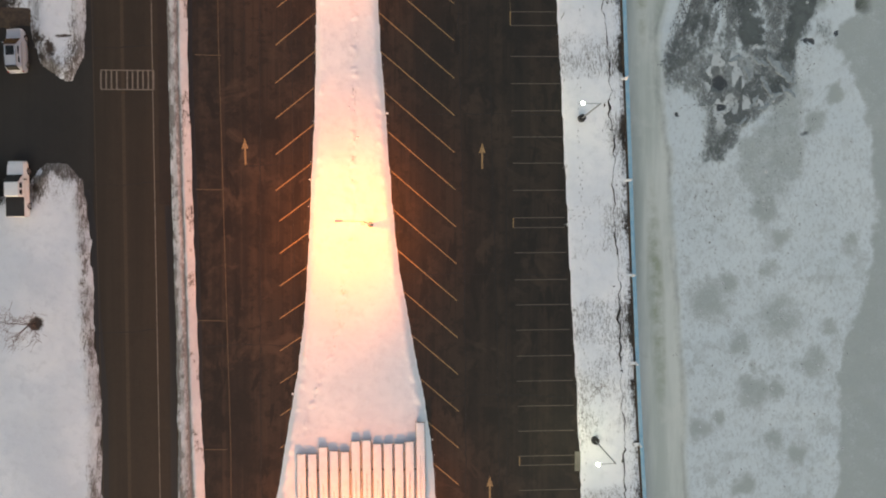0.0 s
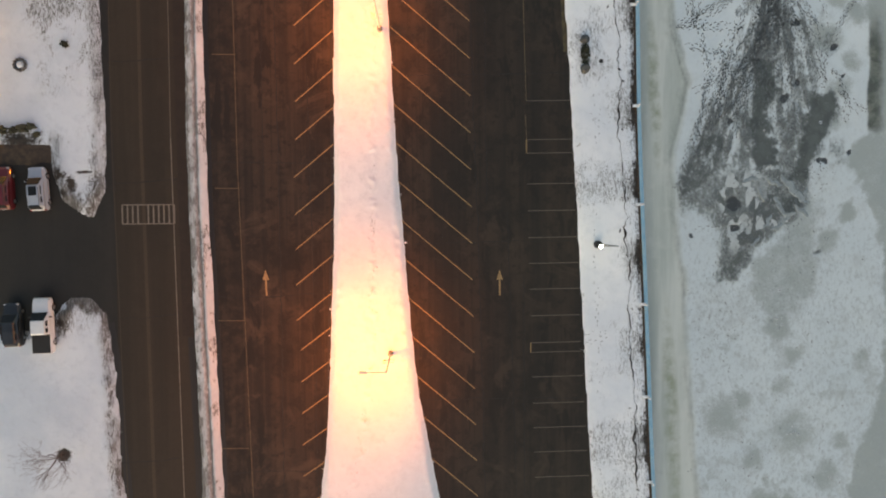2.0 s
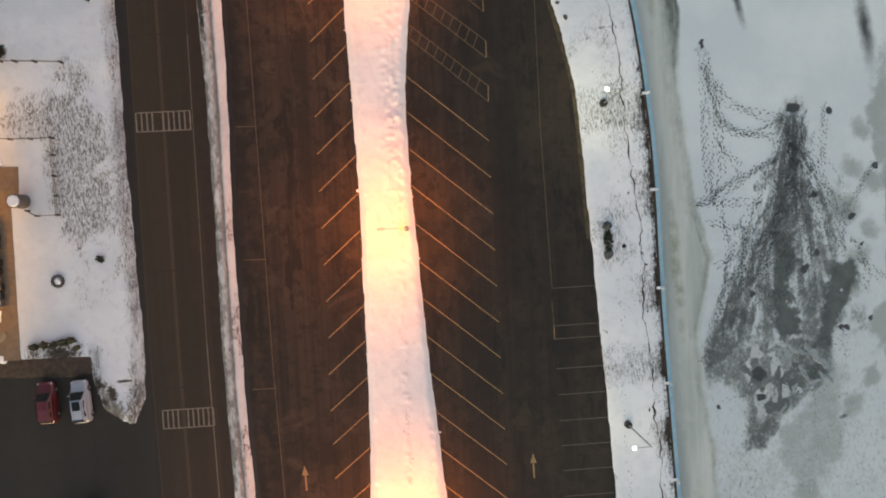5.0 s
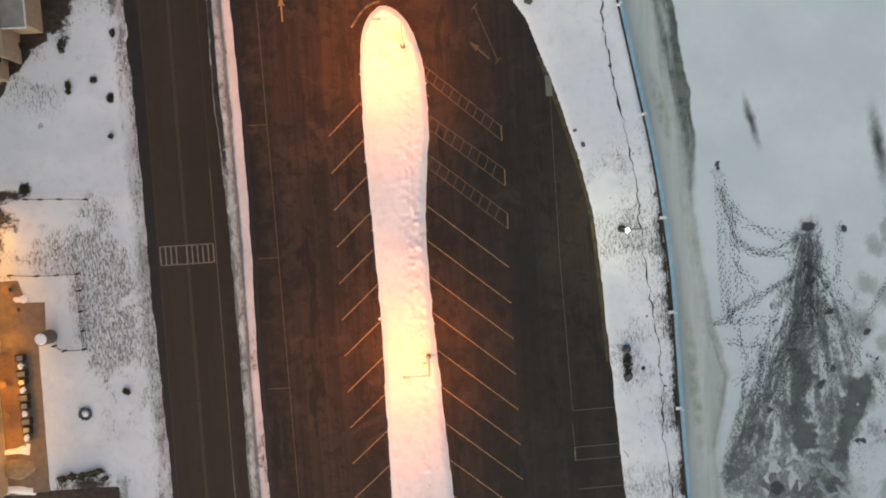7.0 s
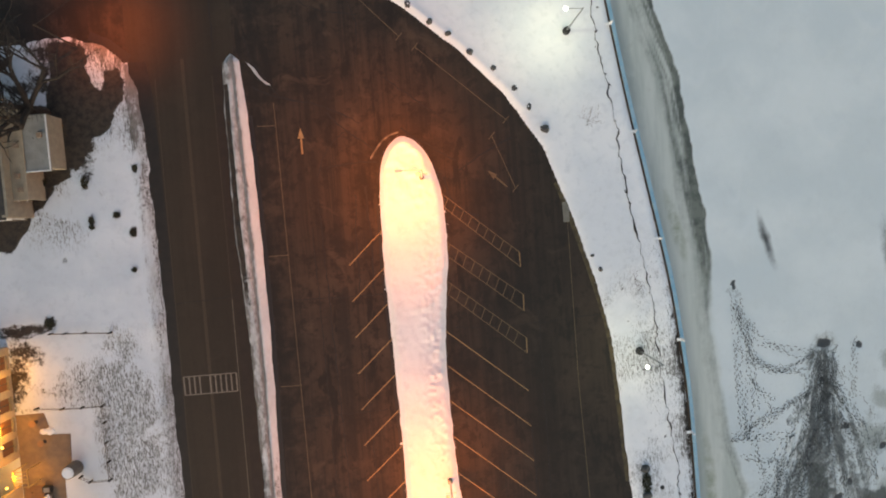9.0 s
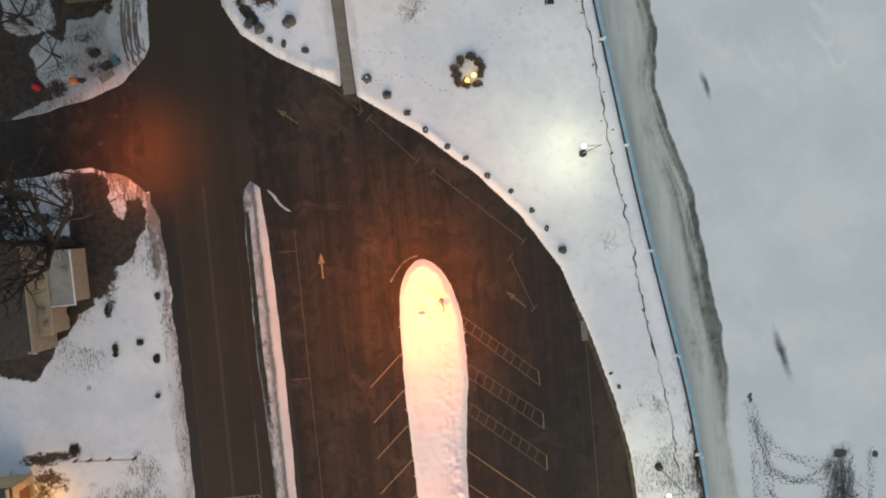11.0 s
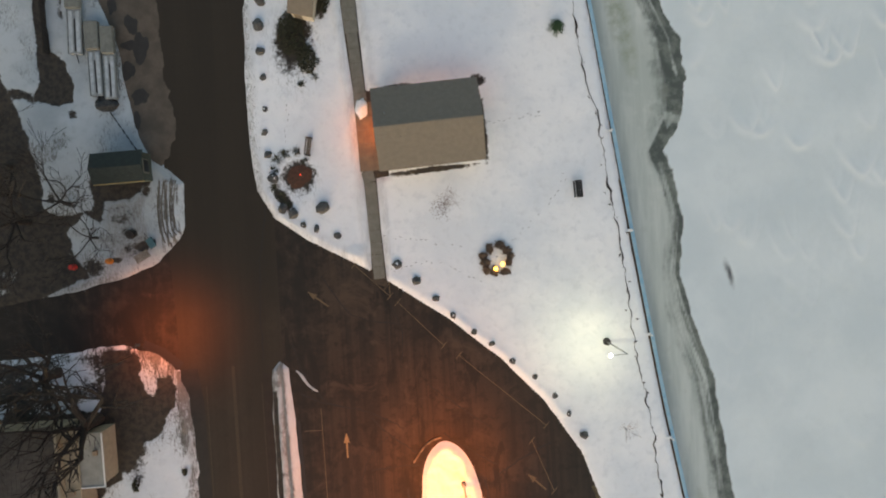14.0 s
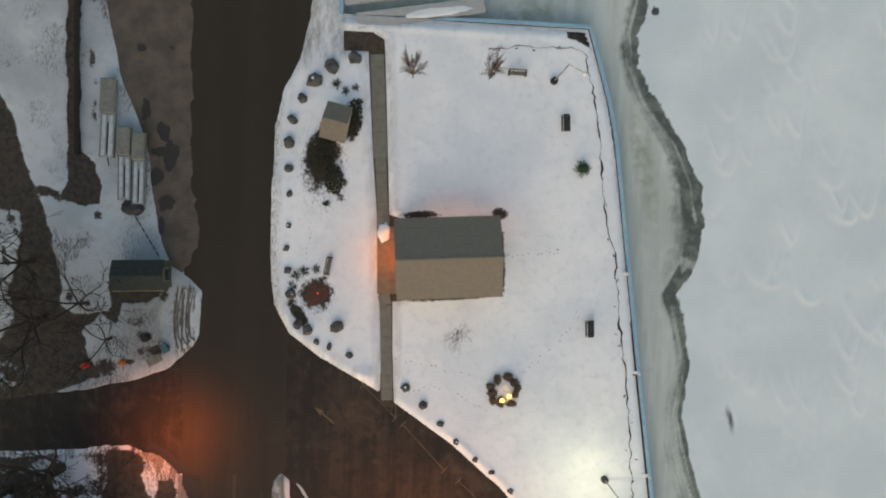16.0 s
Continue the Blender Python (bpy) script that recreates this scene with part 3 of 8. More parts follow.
    for outline, wet, soft in (([(37.0, 48), (38.8, 48), (39.3, 40.0), (41.8, 36.7), (43.6, 30.4), (44.5, 29), (38, 27), (31, 26.5), (29, 24), (32, 33.3), (34, 37), (35.6, 43)], 0.72, 1.3),
                               ([(37.8, 31.2), (41.7, 31.1), (41.2, 21.0), (37.6, 21.0)], 0.78, 0.9), ([(31.3, 30.0), (34.9, 30.9), (35.2, 20.4), (31.1, 20.6)], 0.70, 1.0), ([(28.0, 19), (28.2, 25), (31, 31), (33.4, 33.5), (33.2, 28), (31.6, 24), (31.2, 19)], 0.78, 0.8),
                               ([(26.4, 24), (31.4, 26.4), (31.4, 21), (41.5, 21.6), (41.1, 17.7), (38.1, 14.1), (35.1, 11.6), (33.4, 9.2), (30.8, 9.4), (31.6, 14.4), (29.7, 16.4), (26.2, 17.2)], 1.0, 0.9),
                               ([(43, 24.5), (46.5, 26), (47, 22.5), (44, 21)], 0.42, 1.0), ([(27.5, 9), (33, 9), (40, 16), (42, 22), (45, 27), (45, 10), (40, 2), (30, 3)], 0.26, 1.8)):
        slush = np.maximum(slush, wet * smooth(inside(wx, wy, outline), -soft, soft))
    for cx, cy, r in ((43.2, 35.9, 1.5), (44.1, 35.1, 1.0), (33.5, 38.4, 0.7), (35.0, 34.5, 1.2), (42.9, 38.9, 0.8), (37.7, 45.0, 0.8), (37.9, 42.2, 0.7), (40.0, 37.2, 1.0), (27.9, 54.2, 0.9), (38.7, 29.0, 1.0), (33.0, 12.0, 1.2)):
        pool = np.maximum(pool, 0.48 * smooth(np.hypot(wx - cx, wy - cy), r * 1.3, r * 0.6))
    # two heaps of cleaner snow between the wet lanes
    clean = blob(wx, wy, 28.9, 12.4, 2.6, 3.6, 10) ** 0.4 + blob(wx, wy, 27.0, 23.4, 0.9, 3.0, -12) ** 0.5
    # furrows that run together towards the hole in the north
    reach, bearing = np.hypot(x - 38.0, 49.5 - y), np.arctan2(x - 38.0, np.maximum(49.5 - y, 0.5))
    fan = fbm(bearing * 26 + 0.5 * n1, reach * 0.16, 1.0, 3, 24) + 0.5 * fbm(bearing * 60, reach * 0.3, 1.0, 2, 25)
    lined = smooth(y, 20, 25) * (1 - smooth(y, 44, 50))
    slush = np.clip(slush * (1 + lined * np.clip(1.7 * fan, -0.75, 0.6)), 0, 1)
    slush = slush * (1 - 0.8 * np.clip(clean, 0, 1)) * (0.75 + 0.5 * smooth(crumbs, -0.4, 0.4))
    plates = smooth(inside(wx, wy, [(31.5, 21), (41.0, 21.2), (41.2, 17.7), (38.1, 14.1), (35.1, 11.6), (33.4, 10.2), (31.8, 14.4), (30.7, 18.4)]), -0.4, 0.5)
    for outline, deep in (([(35.3, 33.5), (37.6, 33.1), (37.8, 30.6), (36.5, 28.1), (37.3, 24.3), (37.9, 21.7), (35.6, 21.2), (35.1, 24.4), (35.2, 28.8)], 0.95),
                          ([(42.0, 29.8), (44.3, 29.7), (44.6, 27.8), (43.2, 25.0), (41.8, 22.2), (41.1, 20.3), (39.8, 20.4), (40.6, 24.1), (41.6, 27.3)], 0.95),
                          ([(28.7, 25.3), (31.2, 24.5), (31.1, 21.4), (29.2, 19.6), (26.9, 18.0), (26.3, 20.3), (28.0, 22.8)], 0.62), ([(26.4, 19), (28.4, 18.6), (27.4, 16.8), (26.4, 16.9)], 0.6),
                          ([(33.9, 12.0), (33.3, 9.8), (31.4, 9.8), (32.2, 11.5)], 0.75), ([(38.6, 18.0), (40.2, 17.4), (39.4, 15.8), (38.2, 16.2)], 0.8)):
        d = inside(x + 0.9 * n1 + 0.35 * n3, y + 1.5 * n1 + 0.5 * n3, outline) + 0.5 * crumbs
        pool = np.maximum(pool, deep * smooth(d, -1.5, 0.7))
    pool = pool * (1 + lined * np.clip(1.3 * fan, -0.5, 0.3) * (x < 34.5))
    slush, pool, plates = np.clip(slush, 0, 1) * (1 - band), np.clip(pool, 0, 1) * (1 - band), plates * (1 - pool)
    # thin, melted-out rounds about the old fishing holes
    rounds = np.zeros(len(x))
    spots = [(31.9, -6.3, 2.6), (40.2, -8.2, 2.8), (35.4, -11, 1.5), (37.1, -16.3, 1.9), (39.3, -16.4, 1.1), (34.1, -4.4, 1.4), (43.8, -13.2, 1.9), (40.2, 0.6, 1.4), (38.9, -2.8, 1.0), (39.4, -22.4, 1.4), (41.9, -23.7, 1.6),
             (38.2, 3.7, 1.6), (36.7, -13.5, 0.8), (48.9, -9.5, 1.3), (48.2, 0, 1.1), (32.9, -19.4, 0.9), (45.7, -9.4, 1.0), (31, -20.6, 1.2), (36, -27, 1.5), (33, -31, 1.7), (42, -33, 1.8), (43.2, 36.0, 2.3), (45.2, 30.2, 1.6), (46.2, 33.4, 1.3), (44.6, 40.2, 1.6), (47.0, 38.4, 1.5), (44.6, 26.6, 1.2), (45.5, 45.0, 1.4), (43.9, 13.6, 1.5), (45.8, 16.6, 1.2)]
    wx2, wy2 = x + 0.95 * fbm(x, y, 1.5, 4, 21), y + 0.95 * fbm(x, y, 1.5, 4, 22)
    for cx, cy, r in spots:
        rounds = np.maximum(rounds, smooth(np.hypot(wx2 - cx, wy2 - cy), r * 1.6, r * 0.25) * rng.uniform(0.70, 1.0))
    glazed = [(41.4, 18.4), (38.1, 14.1), (34.7, 11.0), (34.7, 9.1), (36, 6), (39, 4), (42, 8), (42.4, 13.9), (42.7, 17.7)]
    rounds = np.maximum(rounds, 0.75 * smooth(inside(wx2, wy2, glazed), -1.2, 1.0))
    rounds = np.maximum(rounds, 0.42 * smooth(fbm(x, y, 1.4, 4, 23), 0.06, 0.30) * (1 - smooth(y, 0, 14)))
    east = [(49.5, 60), (47.5, 52), (46.2, 46), (48.2, 36), (48.7, 25.4), (46.6, 24.6), (45.3, 21.8), (47.9, 19.6), (50.3, 11.5), (50.5, -1.2), (46.7, -13.8), (46.1, -40), (47, -120), (140, -120), (140, 70), (52, 70)]
    rounds = np.maximum(rounds, 0.9 * smooth(inside(wx2, wy2, east), -0.5, 0.7) * (1 - smooth(x, 53, 66)) * (1 - smooth(y, 46, 62)) * smooth(y, -110, -50)) * (1 - band)
    hole = sum(0.85 * blob(x + 0.2 * n3, y + 0.3 * n1, *b) for b in ((31.9, 59.6, 0.95, 5.4, 14), (46.4, 56, 1.6, 8.5, 8), (25.3, 90.6, 0.7, 3.0, 14), (42.6, 12.1, 1.1, 0.45, 15)))
    for cx, cy, r in ((37.9, 47.3, 0.8), (37.8, 41.1, 0.75), (33.1, 17.6, 0.95), (32.7, 26.7, 0.35), (38.6, 29.3, 0.5), (28.2, 14.0, 0.4), (42.8, 22.5, 0.42), (43.5, 22.4, 0.38), (47.2, 40.5, 0.4), (42.1, 46.7, 0.45), (39.9, 37.4, 0.5), (40.0, 30.9, 0.45),
                      (37.1, 39.0, 0.4), (33.2, 14.9, 0.6), (45.3, 31.6, 0.35), (46.1, 23.3, 0.3), (27.8, 54.9, 0.4), (14.6, 137, 0.6), (44.2, 35.0, 0.45), (37.4, 43.2, 0.35), (35.4, 33.4, 0.4)):
        hole = np.maximum(hole, smooth(blob(x + 0.45 * n3, y + 0.45 * fbm(x, y, 0.7, 3, 19), cx, cy, r * 1.15, r * 1.15), 0.02, 0.45))
    stain = sum(1.5 * blob(x, y, *b) ** 0.7 for b in ((0.2, 136.2, 5.2, 1.6, 4), (14.0, 120, 1.5, 7.5, 12), (21.6, 62, 0.8, 4.5, 14), (24, 30, 0.8, 9, 3), (26, -6, 1.0, 14, 3))) * (1 - seam)
    z = -1.2 + 0.05 * n1 * (1 - band) * (np.abs(x) < 60) - 0.05 * np.clip(hole, 0, 1) + 0.10 * drift + 0.05 * slush * (1 - pool) * crumbs
    z = np.where((x > 80) | (x < -10) | (y < -45) | (y > 145), -1.2, z)
    ob = mesh_object("lake_ice", np.stack([x, y, z], 1).tolist(), grid_faces(len(xs), len(ys)).tolist(), LAKE,
                     dict(band=band, seam=seam, slush=slush, pool=pool, plates=plates, thin=np.clip(rounds, 0, 1), drift=drift, south=(1 - 0.75 * smooth(y, 4, 40)) * (1 - 0.6 * smooth(y, 40, 60)) * (1 - band), hole=np.clip(hole, 0, 1), stain=np.clip(stain, 0, 1)))
    tagged(ob, "frozen lake with wind-blown snow and grey slush", "lake", kind="structure")


build_lake()


def build_seawall():
    for name, pts in (("seawall", spline(WALL[1:], 2.0)), ("seawall", BASIN)):
        wall = part(name, ribbon(fresh(), pts, -0.10, 0.12, -2.2, 0.05), RUST)
        tagged(wall, "rusty steel sheet-pile wall with a pale blue cap", "seawall", kind="structure")
        part("wall_cap", ribbon(fresh(), pts, -0.02, 0.36, 0.06, 0.20), STEEL_BLUE, wall, "pale blue painted steel cap")
        if pts is not BASIN:
            part("backfill_edge", ribbon(fresh(), [p for p in pts if p[1] < 104], -0.24, -0.12, -0.3, 0.03), SOIL, wall, "dark wet gap behind the cap")


build_seawall()

# asphalt: street, car park, side street and driveways butt against each other under the banks
ROAD = [(-35.5, -300), (-34.6, -30), (-34.6, 3.8), (-34.1, 3.8), (-34.0, 25), (-36.6, 25), (-36.6, 90), (-37, 100), (-36.5, 112), (-42, 124), (-46, 140), (-46, 300),
        (-20.6, 300), (-20.6, 134), (-24.5, 128), (-25.4, 108), (-25.4, -300)]
LOT = [(-25.4, -300), (-25.4, 104), (-14, 94.6), (-3, 86.5), (5, 78), (9, 69), (12.6, 58), (14.6, 48), (15.6, 20), (17.6, -14), (19, -40), (22, -300)]


def slab(name, outline, material, top, label):
    ob = part(name, prism(fresh(), outline, top - 0.05, top), material)
    return tagged(ob, label, name.replace("_", " "), kind="structure")


road = slab("road", ROAD, ASPHALT_ROAD, 0.0, "brown worn asphalt street with faded lines")
lot = slab("parking_lot", LOT, ASPHALT_LOT, 0.0, "dark patched asphalt car park with faded yellow bays")
slab("driveway", [(-70, 3.8), (-34.1, 3.8), (-34.0, 25), (-70, 25)], ASPHALT_GREY, -0.004, "grey-black asphalt driveway")
side = slab("side_street", [(-400, 70), (-400, 84), (-90, 99), (-37.0, 100), (-36.6, 90), (-36.6, 84), (-90, 84)], ASPHALT_LOT, -0.004, "dark asphalt side street")
GRAVEL = plain("gravel", (0.125, 0.098, 0.076), (0.075, 0.060, 0.047), 0.5, 0.95, bump=0.5)
shoulder = tagged(patch("gravel_shoulder", [(-39.5, 100), (-43.6, 113), (-45.6, 121), (-48.2, 132), (-51, 150), (-36.6, 150), (-36.4, 134), (-36.2, 120), (-35.2, 110)], 0.014, 0.17, 0.4, 0.6, 0.0, material=GRAVEL, seed=27),
                  "brown gravel lay-by beside the street", "gravel", kind="structure")

tagged(patch("mud_strip", [(-52, 24.6), (-40.2, 24.5), (-40.3, 22.5), (-42.6, 22.3), (-52, 22.6)], 0.05, 0.25, 0.3, 0.2, 0.03, material=SOIL, seed=31), "strip of brown mud beside the parked cars", "mud", kind="structure")

# ---- painted lines ----


def stripe(a, b, parent, name="parking_line", width=0.10, material=YELLOW, lift=0.006):
    ax, ay, bx, by = *a, *b
    n = math.hypot(bx - ax, by - ay)
    ux, uy = (by - ay) / n * width / 2, -(bx - ax) / n * width / 2
    return part(name, prism(fresh(), [(ax + ux, ay + uy), (ax - ux, ay - uy), (bx - ux, by - uy), (bx + ux, by + uy)], 0.0, lift), material, parent)


def arrow(x, y, turn, parent, paint):
    m = pose(x, y, 0, 0, 0, turn)
    pts = [(-0.09, -1.4), (0.09, -1.4), (0.09, 0.35), (0.36, 0.25), (0.0, 1.4), (-0.36, 0.25), (-0.09, 0.35)]
    bm = prism(fresh(), pts, 0.0, 0.007)
    bm.transform(m)
    return part("painted_arrow", bm, paint, parent)


for n in range(30):
    y = 60.6 - 3.98 * n if n < 12 else 13.1 - 3.8 * (n - 12) if n < 15 else 2.3 - 3.44 * (n - 15)
    x = -15.05 if n < 10 else -15.25 if n < 15 else -14.85
    stripe((x, y), (-9.5, y + (-9.5 - x) * float(np.interp(y, (-10, 10, 60), (0.66, 0.80, 0.92)))), lot)
for n in range(27):
    y = 45.2 - 3.955 * n
    x = float(np.interp(y, (-18, 10, 45), (4.1, 3.65, 3.5)))
    stripe((x, y), (x - 10.75, y + 9.2), lot)
for x0, y0, x1, y1, x2, y2 in ((-5.4, 68.5, 3.6, 60.6, 3.6, 59.0), (-5.6, 63.4, 3.7, 55.9, 3.65, 54.1), (-5.8, 59.1, 3.7, 51.1, 3.65, 49.4)):
    dx, dy = x2 - x1, y2 - y1
    stripe((x0, y0), (x1, y1), lot, material=FADED)
    stripe((x0, y0 + dy * 0.85), (x2, y2), lot, material=FADED)
    stripe((x1, y1), (x2, y2), lot)
    for k in range(1, 11):
        t = k / 11.0
        px, py = x0 + (x1 - x0) * t, y0 + (y1 - y0) * t
        stripe((px, py), (px - 0.55, py + dy * 0.93 + 0.42), lot, "hatch_line", 0.09, FADED)
for y, end in ((28.8, 14.4), (24.65, 14.5), (23.2, 14.6), (19.9, 14.8), (17.0, 15.0), (14.1, 15.1), (11.3, 15.2), (8.5, 15.3), (5.6, 15.4), (2.65, 15.5), (1.6, 15.5),
               (-1.1, 15.7), (-4.0, 15.8), (-6.7, 16.0), (-9.4, 16.1), (-12.2, 16.3), (-14.9, 16.4), (-17.6, 16.5), (-20.3, 16.6), (-23.0, 16.7), (-24.0, 16.8), (-26.7, 16.9),
               (-29.5, 17.0), (-32.3, 17.1), (-35.0, 17.2)):
    stripe((9.65 + max(0, (20 - y)) * 0.021, y), (end, y + 0.05), lot, width=0.085, material=WASHED)
stripe((9.6, 24.65), (9.6, 23.2), lot)
stripe((9.95, 2.65), (9.95, 1.6), lot)
stripe((10.65, -23.0), (10.67, -24.0), lot)
for a, b in (((9.15, 63.5), (9.15, 46)), ((9.15, 46), (9.6, 28.8)), ((9.5, 27.3), (9.62, 24.65))):
    stripe(a, b, lot, "lane_line", 0.07, FADED)
for a, b in (((-20.0, -60), (-20.05, -21.8)), ((-20.05, -21.8), (-21.2, 22)), ((-21.2, 22), (-21.65, 78.7))):
    stripe(a, b, lot, "lane_line", 0.07, FADED)
for y in (-21.85, -8.2, 5.6, 19.7, 33.75, 48.0, 62.3, 76.3):
    stripe((-23.6, y), (-20.6 - 0.012 * (y + 8), y - 0.05), lot, width=0.08, material=FADED)
for k in ((-18.45, 9.6, 2), (6.6, 9.3, 0), (7.45, -26.5, 0), (-19.05, 74.4, 0), (1.8, 68.8, 46), (-21.2, 90.8, 51)):
    arrow(*k, lot, FADED if k[1] > 80 or k[2] == 46 else YELLOW)
# edge bays along the curve
for a, b in (((-12.5, 89.9), (-7.7, 84.8)), ((-6.1, 83.6), (3.2, 75.1)), ((1.5, 73.5), (3.7, 67.6)), ((-17.0, 94.3), (-13.3, 90.6)), ((-13.3, 90.6), (-13.3, 92.3)), ((-13.9, 91.4), (-13.2, 92.2))):
    stripe(a, b, lot, "lane_line", 0.08, FADED)
    if math.dist(a, b) > 5:
        for x, y in (a, b):
            stripe((x - 0.35, y - 0.38), (x + 0.35, y + 0.38), lot, "lane_line", 0.09, FADED)


def street_lines():
    for a, b in (((-30.2, -60), (-31.15, 25)), ((-31.15, 25), (-30.9, 84))):
        stripe(a, b, road, "centre_line", 0.36, WORN, 0.004)
    stripe((-27.0, -60), (-28.1, 25), road, "edge_line", 0.09, GHOST)
    stripe((-28.1, 25), (-27.95, 58), road, "edge_line", 0.09, WASHED)
    stripe((-27.95, 58), (-27.9, 82), road, "edge_line", 0.07, WORN)
    for a, b in (((-32.7, -60), (-34.2, 25)), ((-34.2, 25), (-33.9, 82))):
        stripe(a, b, road, "edge_line", 0.09, WORN, 0.004)
    for x0, x1, y0, y1 in ((-33.3, -27.9, 16.0, 18.0), (-33.9, -28.25, 47.95, 49.95)):
        for y in (y0, y1):
            stripe((x0, y), (x1, y), road, "crossing_line", 0.12, GHOST)
        n = 10
        for k in range(n + 1):
            x = x0 + (x1 - x0) * k / n
            if k != 4:
                stripe((x, y0), (x, y1), road, "crossing_bar", 0.16, GHOST)


street_lines()
# wet patches on the lay-by
WET_GRAVEL = plain("wet_gravel", (0.024, 0.020, 0.0165), (0.034, 0.0275, 0.022), 1.5, 0.6)
for n, (x, y, rx, ry) in enumerate(((-38.3, 118.8, 0.85, 1.7), (-39.1, 121.4, 0.7, 1.0), (-38.7, 113.8, 0.9, 0.8), (-39.9, 116.6, 0.9, 1.0), (-39.6, 119.2, 0.9, 0.5), (-41.0, 123.8, 0.45, 1.1), (-39.2, 111.2, 0.4, 1.0), (-41.5, 130.3, 0.5, 0.4), (-38.3, 130.4, 0.25, 0.2))):
    ring_pts = []
    for k in range(44):
        a = 2 * math.pi * k / 44
        w = 1 + 0.45 * noise.noise((math.cos(a) * 1.1 + 5 * n, math.sin(a) * 1.1, 2.0)) + 0.16 * noise.noise((math.cos(a) * 4 + 5 * n, math.sin(a) * 4, 7.0))
        ring_pts.append((x + rx * w * math.cos(a), y + ry * w * math.sin(a)))
    part("wet_patch", prism(fresh(), ring_pts, 0.0, 0.022 + 0.002 * n), WET_GRAVEL, shoulder)
# dark wet gutters where meltwater runs
WET = plain("wet_asphalt", (0.0125, 0.0098, 0.0085), (0.018, 0.0135, 0.011), 0.8, 0.6, stretch=(1.5, 0.2, 1))
for line, a, b in (([(-33.3, -60), (-33.5, -16), (-34.2, -7.7), (-34.5, 0.6), (-35.2, 5.5)], 0.0, 0.75), ([(-36.7, 84.1), (-37.4, 84.7), (-38.6, 85.8), (-40.5, 86.7)], -0.1, 0.85),
                   ([(-25.6, -60), (-25.8, -10), (-26.25, 3.9)], -0.55, 0.1)):
    part("wet_gutter", ribbon(fresh(), line, a, b, -0.02, 0.003), WET, road)
for line, a, b in (([(-23.4, -30), (-23.5, -10), (-24.0, 7.7), (-24.35, 18), (-24.5, 36), (-24.15, 53), (-24.2, 66), (-24.5, 77.5)], -0.1, 0.5), ([(-11.7, -4), (-11.4, 7), (-10.9, 17), (-10.85, 30), (-10.7, 38), (-10.9, 50.7), (-11.2, 60), (-11.1, 67)], -0.5, 0.1)):
    part("wet_gutter", ribbon(fresh(), line, a, b, -0.02, 0.003), WET, lot)
# muddy verge where the curve meets the snow
part("muddy_edge", ribbon(fresh(), spline([(14.2, 34), (13.75, 42), (13.2, 50.3), (11.8, 56.8), (9.6, 64.5), (8.4, 68)], 1.0), -0.55, 0.3, -0.02, 0.004), plain("wet_mud", (0.105, 0.078, 0.036), (0.045, 0.033, 0.018), 1.2, 0.8, bump=0.5), lot, "yellow-brown mud at the snow's edge")
part("gutter_slab", box(fresh(), 9.05, 64.6, -0.02, 0.7, 2.2, 0.04, 0.01, None), CONCRETE, lot, "pale concrete gutter")
WET_ROAD = plain("wet_gutter", (0.0125, 0.0092, 0.0066), (0.021, 0.0150, 0.0105), 1.0, 0.7)
part("gutter", prism(fresh(), [(-33.9, 19.5), (-34.1, 26), (-34.2, 43), (-34.0, 56), (-34.1, 68), (-34.25, 80), (-34.7, 84), (-36.6, 84), (-36.6, 60), (-36.2, 26), (-35.4, 19.5)], -0.02, 0.0035), WET_ROAD, road, "dark wet gutter along the yard")
part("gutter", prism(fresh(), [(-27.35, 4), (-27.5, 30), (-27.65, 56), (-27.75, 83), (-26.0, 83), (-26.0, 4)], -0.02, 0.0035), plain("damp_gutter", (0.0205, 0.0128, 0.0082), (0.0285, 0.0180, 0.0112), 1.0, 0.8), road, "damp brown gutter along the median")
# cracks and tar seams in the paving
TAR = plain("tar", (0.0085, 0.0068, 0.0058), (0.013, 0.0105, 0.009))


def seam_line(pts, parent, width, seed):
    rng = random.Random(seed)
    line = [(x + rng.gauss(0, 0.05), y + rng.gauss(0, 0.05)) for x, y in spline(pts, 0.55)]
    bm, rows = fresh(), []
    for n, (x, y) in enumerate(line):
        (ax, ay), (bx, by) = line[max(n - 1, 0)], line[min(n + 1, len(line) - 1)]
        far = math.hypot(bx - ax, by - ay) or 1
        w = width * rng.uniform(0.25, 0.75)
        ux, uy = (by - ay) / far * w, -(bx - ax) / far * w
        rows.append([bm.verts.new((x + ux * k, y + uy * k, z)) for k, z in ((-1, -0.01), (-1, 0.0045), (1, 0.0045), (1, -0.01))])
    for a, b in zip(rows, rows[1:]):
        for k in range(4):
            bm.faces.new((a[k], a[(k + 1) % 4], b[(k + 1) % 4], b[k]))
    return part("tar_seam", bm, TAR, parent)


